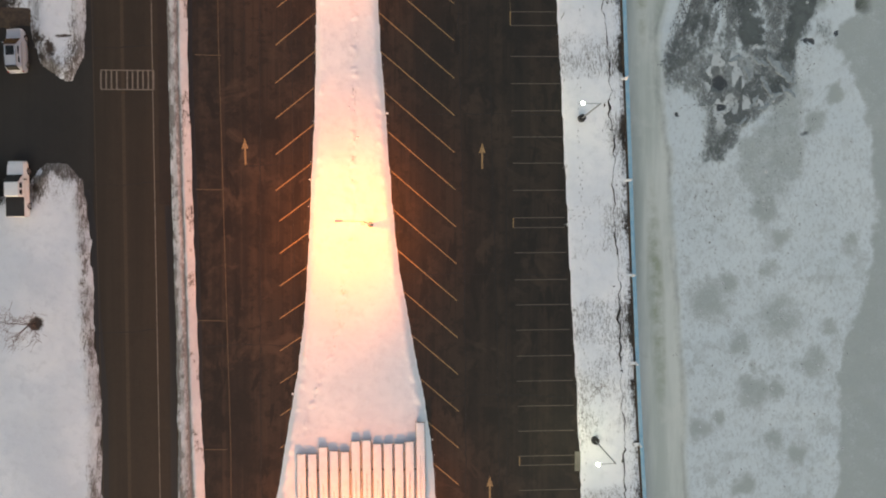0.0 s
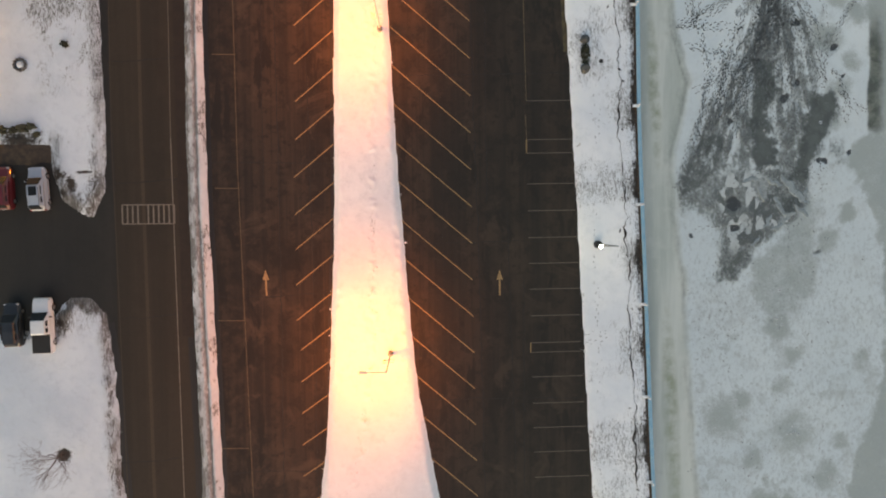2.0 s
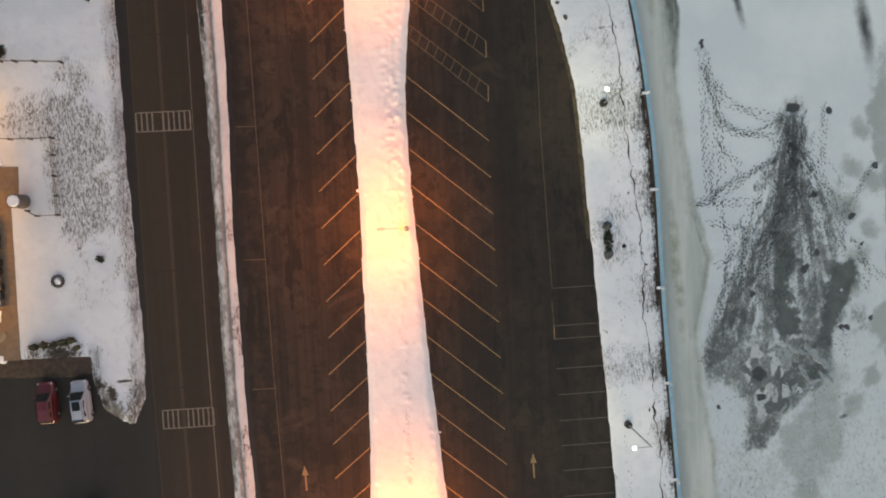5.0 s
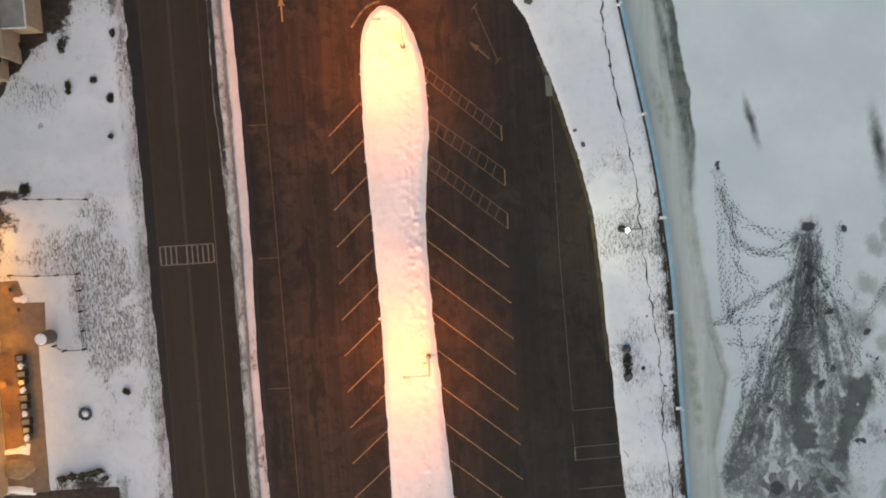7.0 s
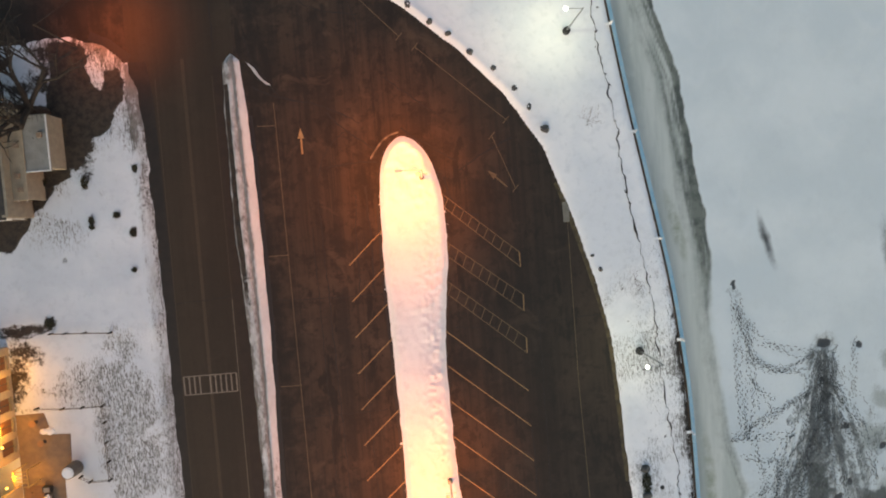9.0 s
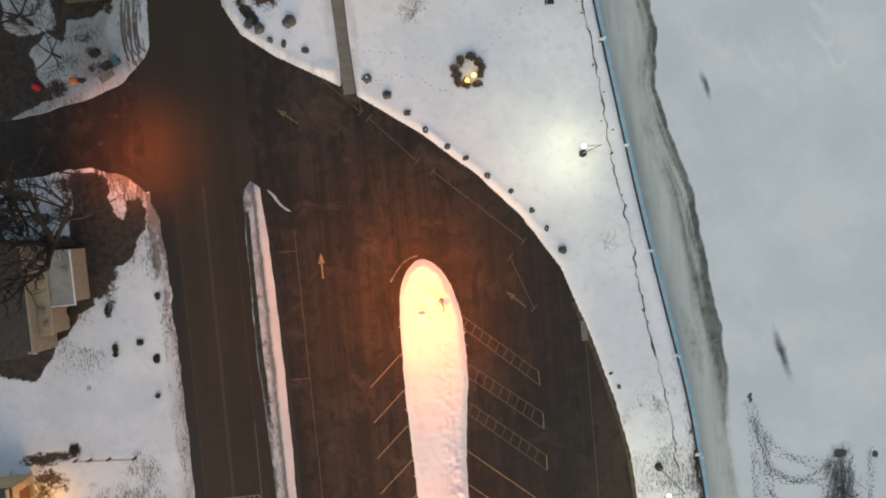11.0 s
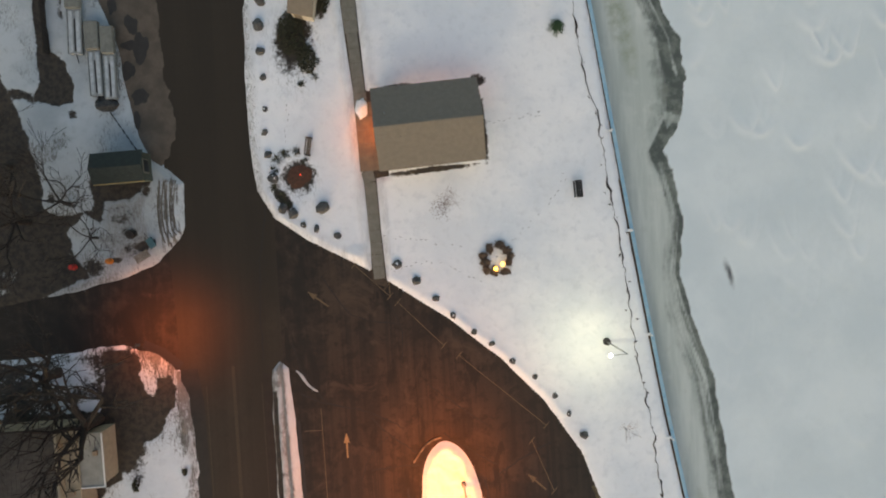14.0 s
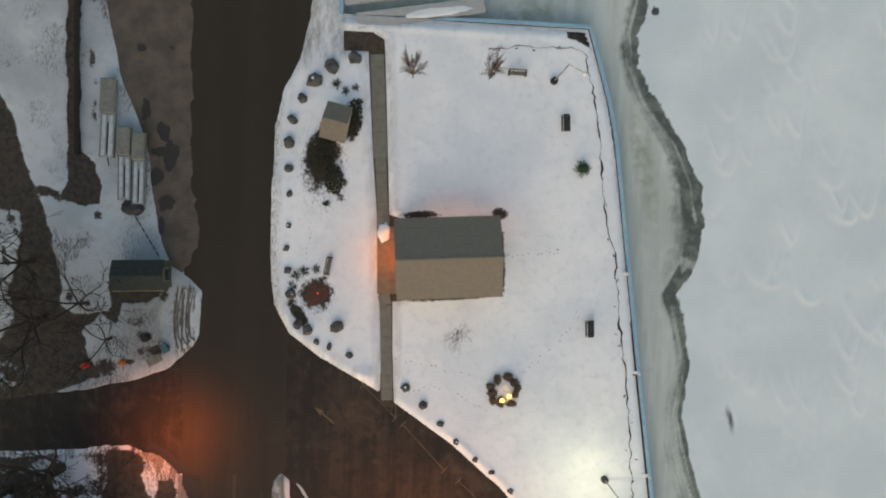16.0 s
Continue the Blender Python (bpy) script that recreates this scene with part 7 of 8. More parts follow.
def restaurant():
    r = empty("restaurant")
    # east front with a row of dark windows given a faint glow, cut as piers and lintels
    y0, y1, x = 43.2, 54.4, -52.2
    n = 5
    step = (y1 - y0) / n
    for k in range(n + 1):
        part("pier", box(fresh(), x, y0 + k * step, 0, 0.35, 0.8, 2.6), WARM_WALL, r)
    part("lintel", box(fresh(), x, (y0 + y1) / 2, 2.6, 0.35, y1 - y0 + 0.8, 0.9), WARM_WALL, r)
    part("plinth", box(fresh(), x - 0.02, (y0 + y1) / 2, 0, 0.30, y1 - y0 + 0.7, 0.7), WARM_WALL, r)
    for k in range(n):
        w = part("window", box(fresh(), x - 0.04, y0 + (k + 0.5) * step, 0.7, 0.10, step - 0.8, 1.9), WINDOW_GLOW, r, "dim brown window")
        part("mullion", box(fresh(), x + 0.03, y0 + (k + 0.5) * step, 0.7, 0.06, 0.07, 1.9), BLACK_METAL, w)
        part("sill", box(fresh(), x + 0.16, y0 + (k + 0.5) * step, 0.64, 0.28, step - 0.7, 0.07), CONCRETE, w)
    part("wall", box(fresh(), -57.0, y1 + 0.3, 0, 9.3, 0.3, 3.5), WARM_WALL, r)
    part("wall", box(fresh(), -57.0, 24.5, 0, 9.3, 0.3, 3.5), WARM_WALL, r)
    part("wall", box(fresh(), x, 32.2, 0, 0.3, 15.1, 3.5), WARM_WALL, r)
    part("roof", box(fresh(), -57.2, 39.5, 3.5, 10.2, 30.6, 0.25, 0.04), DARK_ROOF, r, "flat dark roof")
    part("parapet", box(fresh(), -52.3, 39.5, 3.75, 0.25, 30.6, 0.3, 0.03), WARM_WALL, r)
    for y in (44.8, 48.6, 52.4, 40.5, 33.0, 28.0):
        part("wall_lamp", ball(fresh(), -51.9, y, 2.75, 0.12, 0.12, 0.14), LENS_WARM, r, "lit amber wall lamp")
    tagged(r, "low ochre restaurant lit by amber wall lamps", "building")
    for y in (52.0, 46.5, 41.5, 36.0, 30.0):
        bulb("wall_light", (-51.3, y, 2.8), 215, WARM, 0.12)


# no lamp behind: a slight brown glow added to the dark panes
WINDOW_GLOW = glow("faint_brown_window", (0.12, 0.05, 0.02), 0.25)
restaurant()


def patio():
    ob = part("patio", prism(fresh(), [(-52, 24.4), (-47.7, 24.4), (-47.55, 34.9), (-47.45, 41.0), (-46.6, 41.6), (-46.4, 44.9), (-48.4, 45.0), (-49.0, 47.4), (-52, 47.4)], 0.05, 0.17), PAVER)
    tagged(ob, "brown paved restaurant terrace cleared of snow", "patio", kind="structure")
    deck = empty("wooden_deck", (-50.7, 34.5, 0.17))
    mesh = None
    for k in range(14):
        if mesh is None:
            b = part("deck_board", box(fresh(), 0, 0, 0, 0.13, 10.2, 0.10, 0.01), DECK, deck)
            mesh = b.data
        else:
            b = new("deck_board", mesh)
            b.parent = deck
        b.matrix_basis = pose(-0.95 + k * 0.145, 0, 0)
    tagged(deck, "orange wooden deck along the restaurant front", "deck")


patio()


def patio_items():
    # a row of covered planters under snow
    for k in range(11):
        y = 30.6 + k * 0.86
        p = empty("planter", (-49.25, y, 0.17))
        wide = 0.72 + 0.16 * (k * 7 % 3)
        part("tub", box(fresh(), 0, 0, 0, wide, 0.70, 0.55, 0.04), BLACK_METAL if k % 3 else WOOD, p)
        if k % 3 == 0:
            part("snow_top", ball(fresh(), 0.05, 0, 0.50, 0.30, 0.34, 0.20, 3, 0.5, k), SNOW_CAP, p, "heap of snow")
        elif k % 3 == 1:
            part("lid", box(fresh(), 0.05, 0, 0.55, wide * 0.7, 0.5, 0.08, 0.02), GREY_METAL, p)
        else:
            part("soil_fill", box(fresh(), 0, 0, 0.50, wide * 0.8, 0.55, 0.07, 0.02), CONCRETE, p)
        tagged(p, ("wooden planter tub heaped with snow", "black planter tub with a grey lid", "black planter tub filled with pale gravel")[k % 3], "planter", "planters along the deck")
    tank = empty("round_tank", (-46.15, 41.2, 0.1))
    part("shell", tube(fresh(), (0, 0, 0), (0, 0, 1.7), 0.76, 0.70, 20), plain("dark_stone", (0.09, 0.08, 0.07), (0.13, 0.12, 0.105), 5, 0.9, bump=0.6), tank, "dark stone side")
    part("snow_lid", tube(fresh(), (0, 0, 1.7), (0, 0, 1.86), 0.62, 0.52, 20), SNOW_CAP, tank, "flat lid of snow")
    tagged(tank, "round dark stone pillar with a snow lid", "pillar")
    for n, (x, y, r) in enumerate(((-49.2, 45.4, 0.35), (-48.5, 45.4, 0.42))):
        tagged(part("snow_mound", ball(fresh(), x, y, 0.12, r * 1.2, r, r * 0.55, 3, 0.35, 80 + n), SNOW_CAP), "shovelled heap of snow on the terrace", "snow heap")
    for n, outline in enumerate(([(-52.6, 29.3), (-50.0, 30.3), (-49.0, 29.9), (-49.2, 28.2), (-50.5, 28.5), (-52.6, 28.5)], [(-52.6, 25.7), (-49.2, 25.2), (-49.2, 24.0), (-52.6, 24.3)])):
        tagged(patch("terrace_snow", outline, 0.30, 0.16, 0.3, 0.2, 0.06, seed=85 + n), "leftover strip of snow at the terrace end", "snow")
    tagged(part("earth_mound", ball(fresh(), -50.8, 27.2, 0.0, 1.9, 1.25, 0.55, 3, 0.25, 88), plain("tan_earth", (0.30, 0.235, 0.16), (0.22, 0.17, 0.115), 2.0, 0.95, bump=0.5)), "low tan earth mound between strips of snow", "mound")
    for x, y in ((-49.2, 44.3), (-49.9, 46.5), (-51.0, 36.5), (-51.0, 33.2), (-51.0, 38.9)):
        t = empty("round_table", (x, y, 0.17))
        part("tabletop", tube(fresh(), (0, 0, 0.70), (0, 0, 0.74), 0.36, 0.36, 18), DECK, t)
        part("stem", tube(fresh(), (0, 0, 0.02), (0, 0, 0.7), 0.04), BLACK_METAL, t)
        part("foot", tube(fresh(), (0, 0, 0), (0, 0, 0.03), 0.22, 0.2, 14), BLACK_METAL, t)
        tagged(t, "small round brown terrace table", "table", "tables on the terrace")
    g = empty("pergola", (-50.6, 41.2, 0.17))
    for sx in (-0.7, 0.7):
        for sy in (-0.9, 0.9):
            part("post", box(fresh(), sx, sy, 0, 0.09, 0.09, 2.2), YELLOW_POST, g)
        part("beam", box(fresh(), sx, 0, 2.2, 0.09, 2.0, 0.12), YELLOW_POST, g)
    for k in range(5):
        part("slat", box(fresh(), 0, -0.8 + 0.4 * k, 2.32, 1.6, 0.06, 0.08), YELLOW_POST, g)
    tagged(g, "small ochre timber pergola over the entrance", "pergola")
    bulb("pergola_light", (-50.5, 41.3, 1.9), 60, WARM, 0.1)


YELLOW_POST = plain("ochre_timber", (0.42, 0.30, 0.12), (0.33, 0.24, 0.10), 3.0, 0.7)
patio_items()


def post_fence():
    for line in ([(-49.5, 48.0), (-46.8, 47.75), (-44.7, 47.7), (-42.55, 47.7), (-42.5, 45.9), (-42.55, 43.7), (-42.5, 41.6), (-42.5, 39.6), (-44.6, 39.6), (-45.6, 40.2)],
                 [(-47.2, 55.9), (-45.7, 55.8), (-43.7, 55.7), (-41.0, 55.5)]):
        f = empty("rope_fence")
        for x, y in line:
            part("post", box(fresh(), x, y, 0.05, 0.17, 0.17, 0.85, 0.015), BARK, f)
        for (ax, ay), (bx, by) in zip(line, line[1:]):
            for z in (0.75, 0.42):
                part("rail", tube(fresh(), (ax, ay, z + 0.1), (bx, by, z + 0.1), 0.03, 0.03, 5), WOOD, f)
        tagged(f, "low weathered post-and-rail fence in snow", "fence", "low fences in the yard")


post_fence()
ring = empty("fire_ring", (-43.2, 32.6, 0.08))
for k in range(12):
    a = 2 * math.pi * k / 12
    part("stone", ball(fresh(), 0.58 * math.cos(a), 0.58 * math.sin(a), 0.12, 0.2, 0.19, 0.18, 1, 0.4, k), ROCK, ring)
part("snow_fill", ball(fresh(), 0.02, -0.02, 0.10, 0.36, 0.36, 0.18, 2, 0.2, 3), SNOW_CAP, ring)
tagged(ring, "round fire ring of dark stones filled with snow", "fire ring")
wallbox = empty("garden_bed", (-43.6, 25.5, 0.05))
for k, (x, y, s) in enumerate(((-2.6, 0.2, 0.5), (-1.6, 0.4, 0.55), (-0.5, 0.35, 0.5), (0.5, 0.5, 0.6), (1.3, 0.7, 0.5), (1.9, -0.1, 0.35))):
    part("dry_plant", ball(fresh(), x, y, 0.2, s, s * 0.7, 0.4, 2, 0.9, k + 9), DRY_SHRUB, wallbox)
tagged(wallbox, "garden bed of dry dark plants by the car park", "flower bed")


# siding darkened: the walls' turn from the light is put into the colour
HOUSE_WALL = plain("shaded_siding", (0.30, 0.26, 0.195), (0.235, 0.205, 0.155), 1.5, 0.85)


def grey_house():
    h = empty("house", (2.2, 0.3, 0))
    # main block with its ridge along y, lower wing to the east
    part("wall", box(fresh(), -50.2, 73.6, 0, 0.25, 11.0, 4.2), HOUSE_WALL, h)
    part("wall", box(fresh(), -55.5, 68.2, 0, 10.4, 0.25, 4.2), HOUSE_WALL, h)
    part("wall", box(fresh(), -55.5, 79.0, 0, 10.4, 0.25, 4.2), HOUSE_WALL, h)
    for s in (-1, 1):
        bm = shingle_slope(5.9, 5.6, 4.05, 6.45, 16)
        bm.transform(pose(-56.0, 73.7, 0, 0, 0, -90 * s))
        part("roof_slope", bm, GREY_ROOF, h, "grey shingled slope")
    for y in (70.2, 73.0, 76.4):
        w = part("window", box(fresh(), -50.06, y, 1.1, 0.06, 0.8, 1.3), GLASS_DARK, h)
        part("window_frame", box(box(fresh(), -50.04, y, 1.02, 0.08, 0.98, 0.09), -50.04, y, 2.4, 0.08, 0.98, 0.09), WHITE_METAL, w)
    # flat-roofed wing
    part("wing_wall", box(fresh(), -46.3, 75.6, 0, 0.2, 5.4, 2.8), HOUSE_WALL, h)
    part("wing_wall", box(fresh(), -48.2, 73.0, 0, 3.6, 0.2, 2.8), HOUSE_WALL, h)
    part("wing_wall", box(fresh(), -48.2, 78.2, 0, 3.6, 0.2, 2.8), HOUSE_WALL, h)
    # shade of the trees is put into this roof's colour
    part("wing_roof", box(fresh(), -48.1, 75.4, 2.8, 4.0, 5.8, 0.16, 0.03), plain("pale_flat_roof", (0.30, 0.29, 0.26), (0.22, 0.215, 0.195), 0.8), h, "pale flat roof")
    tan = plain("tan_flat_roof", (0.36, 0.30, 0.215), (0.29, 0.24, 0.175), 1.2, 0.9)
    part("side_roof", box(fresh(), -49.35, 74.4, 3.0, 1.55, 9.4, 0.14, 0.03), tan, h, "narrow tan flat roof")
    part("side_wall", box(fresh(), -48.75, 74.4, 0, 0.2, 9.2, 3.0), HOUSE_WALL, h)
    part("trim", box(box(fresh(), -48.1, 72.57, 2.97, 4.0, 0.12, 0.08), -46.17, 75.4, 2.97, 0.12, 5.6, 0.08), WHITE_METAL, h, "white roof edge")
    porch = part("porch", box(fresh(), -51.6, 68.7, 0, 1.5, 1.7, 0.4, 0.03), WOOD, h)
    part("porch_roof", box(fresh(), -51.6, 68.7, 2.5, 1.55, 1.75, 0.12, 0.03), WHITE_METAL, porch, "pale porch roof")
    for sx in (-0.65, 0.65):
        part("porch_post", box(fresh(), -51.6 + sx, 68.0, 0.4, 0.1, 0.1, 2.1), WHITE_METAL, porch)
    for x, y, z in ((-49.3, 77.9, 3.14), (-49.2, 75.3, 3.14), (-49.4, 72.2, 3.14), (-49.2, 70.8, 3.14), (-46.9, 76.2, 2.96)):
        part("roof_vent", box(fresh(), x, y, z, 0.5, 0.5, 0.25, 0.03), BROWN_METAL, h, "dark square roof vent")
    tagged(h, "grey-roofed house with pale walls and a flat wing", "house")


grey_house()


def garden_shed():
    s = gabled("garden_shed", (-40.5, 106.0, 0.05), 2, 5.4, 3.3, 2.5, 3.1, 0.2, plain("green_boards", (0.06, 0.075, 0.06), (0.045, 0.055, 0.045)), GREEN_ROOF, "dark green garden shed with a pale-framed end window")
    w = part("window_frame", box(fresh(), 2.55, 0, 1.0, 0.12, 1.5, 1.3), CONCRETE, s, "pale wooden frame")
    part("pane", box(fresh(), 2.60, 0, 1.12, 0.08, 1.24, 1.06), GLASS_DARK, w)
    part("eave_board", box(fresh(), 0, -1.62, 2.25, 5.3, 0.06, 0.22), YELLOW_POST, s, "ochre eave board")


garden_shed()


def stored_boat(x, y0, deck, canvas, width, turn, label):
    """Long flat boat: an open, snowed-up deck to the south, canvas over the rest."""
    b = empty("pontoon_boat", (x, y0, 0.1), turn)
    grey = plain("boat_metal", (0.36, 0.37, 0.36), (0.27, 0.28, 0.275), 3, 0.5, 0.3)
    length = deck + canvas
    for s in (-1, 1):
        part("pontoon", tube(fresh(), (s * width * 0.32, 0, 0.3), (s * width * 0.32, length, 0.3), 0.22, 0.22, 10), GREY_METAL, b)
    part("deck", box(fresh(), 0, length / 2, 0.50, width, length, 0.10, 0.02), grey, b)
    for s in (-1, 1):
        part("snow_layer", box(fresh(), s * width * 0.26, deck * 0.5, 0.60, width * 0.30, deck * 0.92, 0.08, 0.04), plain("thin_deck_snow", (0.50, 0.53, 0.55), (0.36, 0.38, 0.39), 2.0, 0.8), b, "snow on the open deck")
        part("gunwale", box(fresh(), s * width * 0.5, length / 2, 0.56, 0.06, length, 0.14, 0.015), grey, b)
    part("keel_slot", box(fresh(), 0.02, deck * 0.42, 0.60, width * 0.10, deck * 0.72, 0.05, 0.01), RUBBER, b, "dark gap between the seats")
    part("canvas_cover", box(fresh(), 0, deck + canvas / 2, 0.58, width * 1.12, canvas, 0.45, 0.10), plain("canvas", (0.20, 0.20, 0.175), (0.145, 0.145, 0.13), 2, 0.9), b, "taut grey-green canvas cover")
    part("drawbar", tube(fresh(), (0, 0, 0.4), (0.15, -0.9, 0.3), 0.05), BLACK_METAL, b)
    return tagged(b, label, "boat", "boats stored beside the street")


stored_boat(-44.8, 118.4, 4.7, 3.6, 1.45, -2, "long grey pontoon boat with snowed-up deck")
stored_boat(-42.9, 113.9, 4.8, 3.0, 1.30, 0, "grey pontoon boat half under canvas on snow")
stored_boat(-41.45, 113.5, 4.7, 2.9, 1.20, -1, "narrow grey boat half under canvas on snow")
tarp = part("tarpaulin", ball(fresh(), 0, 0, 0.12, 1.25, 0.75, 0.4, 3, 0.5, 3), plain("black_tarp", (0.02, 0.02, 0.02), (0.045, 0.043, 0.04), 3, 0.6))
tarp.matrix_basis = pose(-42.2, 113.1, 0.1, 0, 0, 2)
tagged(tarp, "crumpled black tarpaulin lying in front of boats", "tarpaulin")
rope = fresh()
for k in range(7):
    tube(rope, (-41.9 + 0.38 * k, 112.2 - 0.63 * k, 0.24), (-41.65 + 0.38 * k, 111.75 - 0.63 * k, 0.24), 0.07, 0.06, 5)
tagged(part("cable", rope, RUBBER), "dark cable half buried in yard snow", "cable")


def corner_clutter():
    for nm, x, y, m, label, cat in (("gas_canister", -47.0, 95.9, plain("bright_red", (0.55, 0.03, 0.02), (0.4, 0.02, 0.02)), "bright red canister at the street corner", "canister"),
                                    ("traffic_drum", -43.1, 96.3, plain("bright_orange", (0.60, 0.18, 0.02), (0.45, 0.13, 0.02)), "orange drum standing on patchy snow", "drum")):
        d = empty(nm, (x, y, 0.05))
        part("body", tube(fresh(), (0, 0, 0), (0, 0, 0.75), 0.34, 0.28, 14), m, d)
        part("lid", tube(fresh(), (0, 0, 0.75), (0, 0, 0.84), 0.2, 0.1, 12), m, d)
        tagged(d, label, cat)
    board = empty("timber_pallet", (-39.7, 96.6, 0.1), 28)
    for k in range(5):
        part("board", box(fresh(), 0, -0.36 + 0.18 * k, 0.1, 1.7, 0.14, 0.03), CONCRETE, board)
    for x in (-0.7, 0.7):
        part("bearer", box(fresh(), x, 0, 0, 0.1, 0.9, 0.1), WOOD, board)
    tagged(board, "pale timber pallet lying on patchy snow", "pallet")
    cart = empty("garden_cart", (-38.5, 98.0, 0.05), 30)
    part("tray", box(fresh(), 0, 0, 0.35, 0.7, 1.1, 0.25, 0.04), plain("teal_plastic", (0.05, 0.13, 0.15), (0.04, 0.09, 0.11)), cart)
    for s in (-1, 1):
        part("wheel", tube(fresh(), (s * 0.3, 0, 0.2), (s * 0.4, 0, 0.2), 0.2, 0.2, 12), RUBBER, cart)
    part("handle", tube(fresh(), (0, 0.55, 0.4), (0.1, 1.2, 0.8), 0.025), BLACK_METAL, cart)
    tagged(cart, "teal garden cart beside a snow bank", "cart")
    # curved stacks of kerb timbers along the corner
    rail = empty("rail_fence")
    for k in range(5):
        x = -37.6 + 0.42 * k
        pts = spline([(x + 0.35, 104.6), (x - 0.05, 101.8), (x + 0.05, 99.2), (x + 0.45, 97.9 + 0.25 * k)], 0.8)
        part("rail", ribbon(fresh(), pts, -0.05, 0.05, 0.12, 0.26), WOOD, rail)
    tagged(rail, "row of long dark timbers half buried in snow", "timbers")
    drum = empty("stump", (-40.7, 99.0, 0.05))
    part("wood", tube(fresh(), (0, 0, 0), (0, 0, 0.4), 0.42, 0.38, 14), BARK, drum)
    tagged(drum, "dark tree stump in trodden snow", "stump")
    # boards added to draw the dark shadowed edge of the bare strip
    f = empty("board_fence")
    for k in range(24):
        part("board", box(fresh(), -47.93 - 0.006 * k, 119.0 + k * 0.85, 0.05, 0.06, 0.8, 1.1), BARK, f)
    tagged(f, "long weathered board fence beside the boats", "fence")
    tagged(part("overhead_wire", tube(fresh(), (-47.2, 95.6, 4.2), (-60.0, 93.0, 4.6), 0.02, 0.02, 4), BLACK_METAL), "thin sagging overhead wire at the corner", "wire")


corner_clutter()


# ---- promenade details ----
def planter_rocks():
    for n, (x, y, s) in enumerate(PROM_ROCKS):
        b = part("flat_rock", ball(fresh(), 0, 0, 0.15, s, s * 0.85, 0.35, 2, 0.3, 90 + n), ROCK)
        b.matrix_basis = pose(x, y, 0.05, 0, 0, 40 * n)
        tagged(b, "flat grey landscape rock on the promenade", "rock", "rocks on the promenade")
    shrub("dry_bush", PROM_ROCKS[0][0] + 0.05, (PROM_ROCKS[0][1] + PROM_ROCKS[1][1]) / 2, 0.45, 1.2, 0.5, 110, 95, DRY_SHRUB, "dark dry bush between two flat rocks")


PROM_ROCKS = ((15.9, 35.3, 0.55), (15.95, 32.2, 0.6))
planter_rocks()
tagged(part("hatch_cover", tube(fresh(), (17.7, 33.0, 0.15), (17.7, 33.0, 0.21), 0.24, 0.22, 14), BLACK_METAL), "small round dark hatch cover in snow", "hatch cover")
tagged(part("concrete_pad", box(fresh(), 16.95, -23.6, 0.0, 0.6, 2.1, 0.12, 0.02), CONCRETE), "pale concrete pad at the car park edge", "pad")


def bay_sign(x, y):
    s = empty("bay_sign", (x, y, 0.02))
    part("post", tube(fresh(), (0, 0, 0), (0, 0, 1.7), 0.03), GREY_METAL, s)
    part("panel", box(fresh(), -0.03, 0, 1.35, 0.03, 0.32, 0.45), WHITE_METAL, s, "plain pale sign panel")
    return tagged(s, "small pale parking sign on a thin post", "sign", "signs along the parking bays")


for x, y in ((15.35, 8.0), (15.45, 1.9), (15.0, 23.9)):
    bay_sign(x, y)


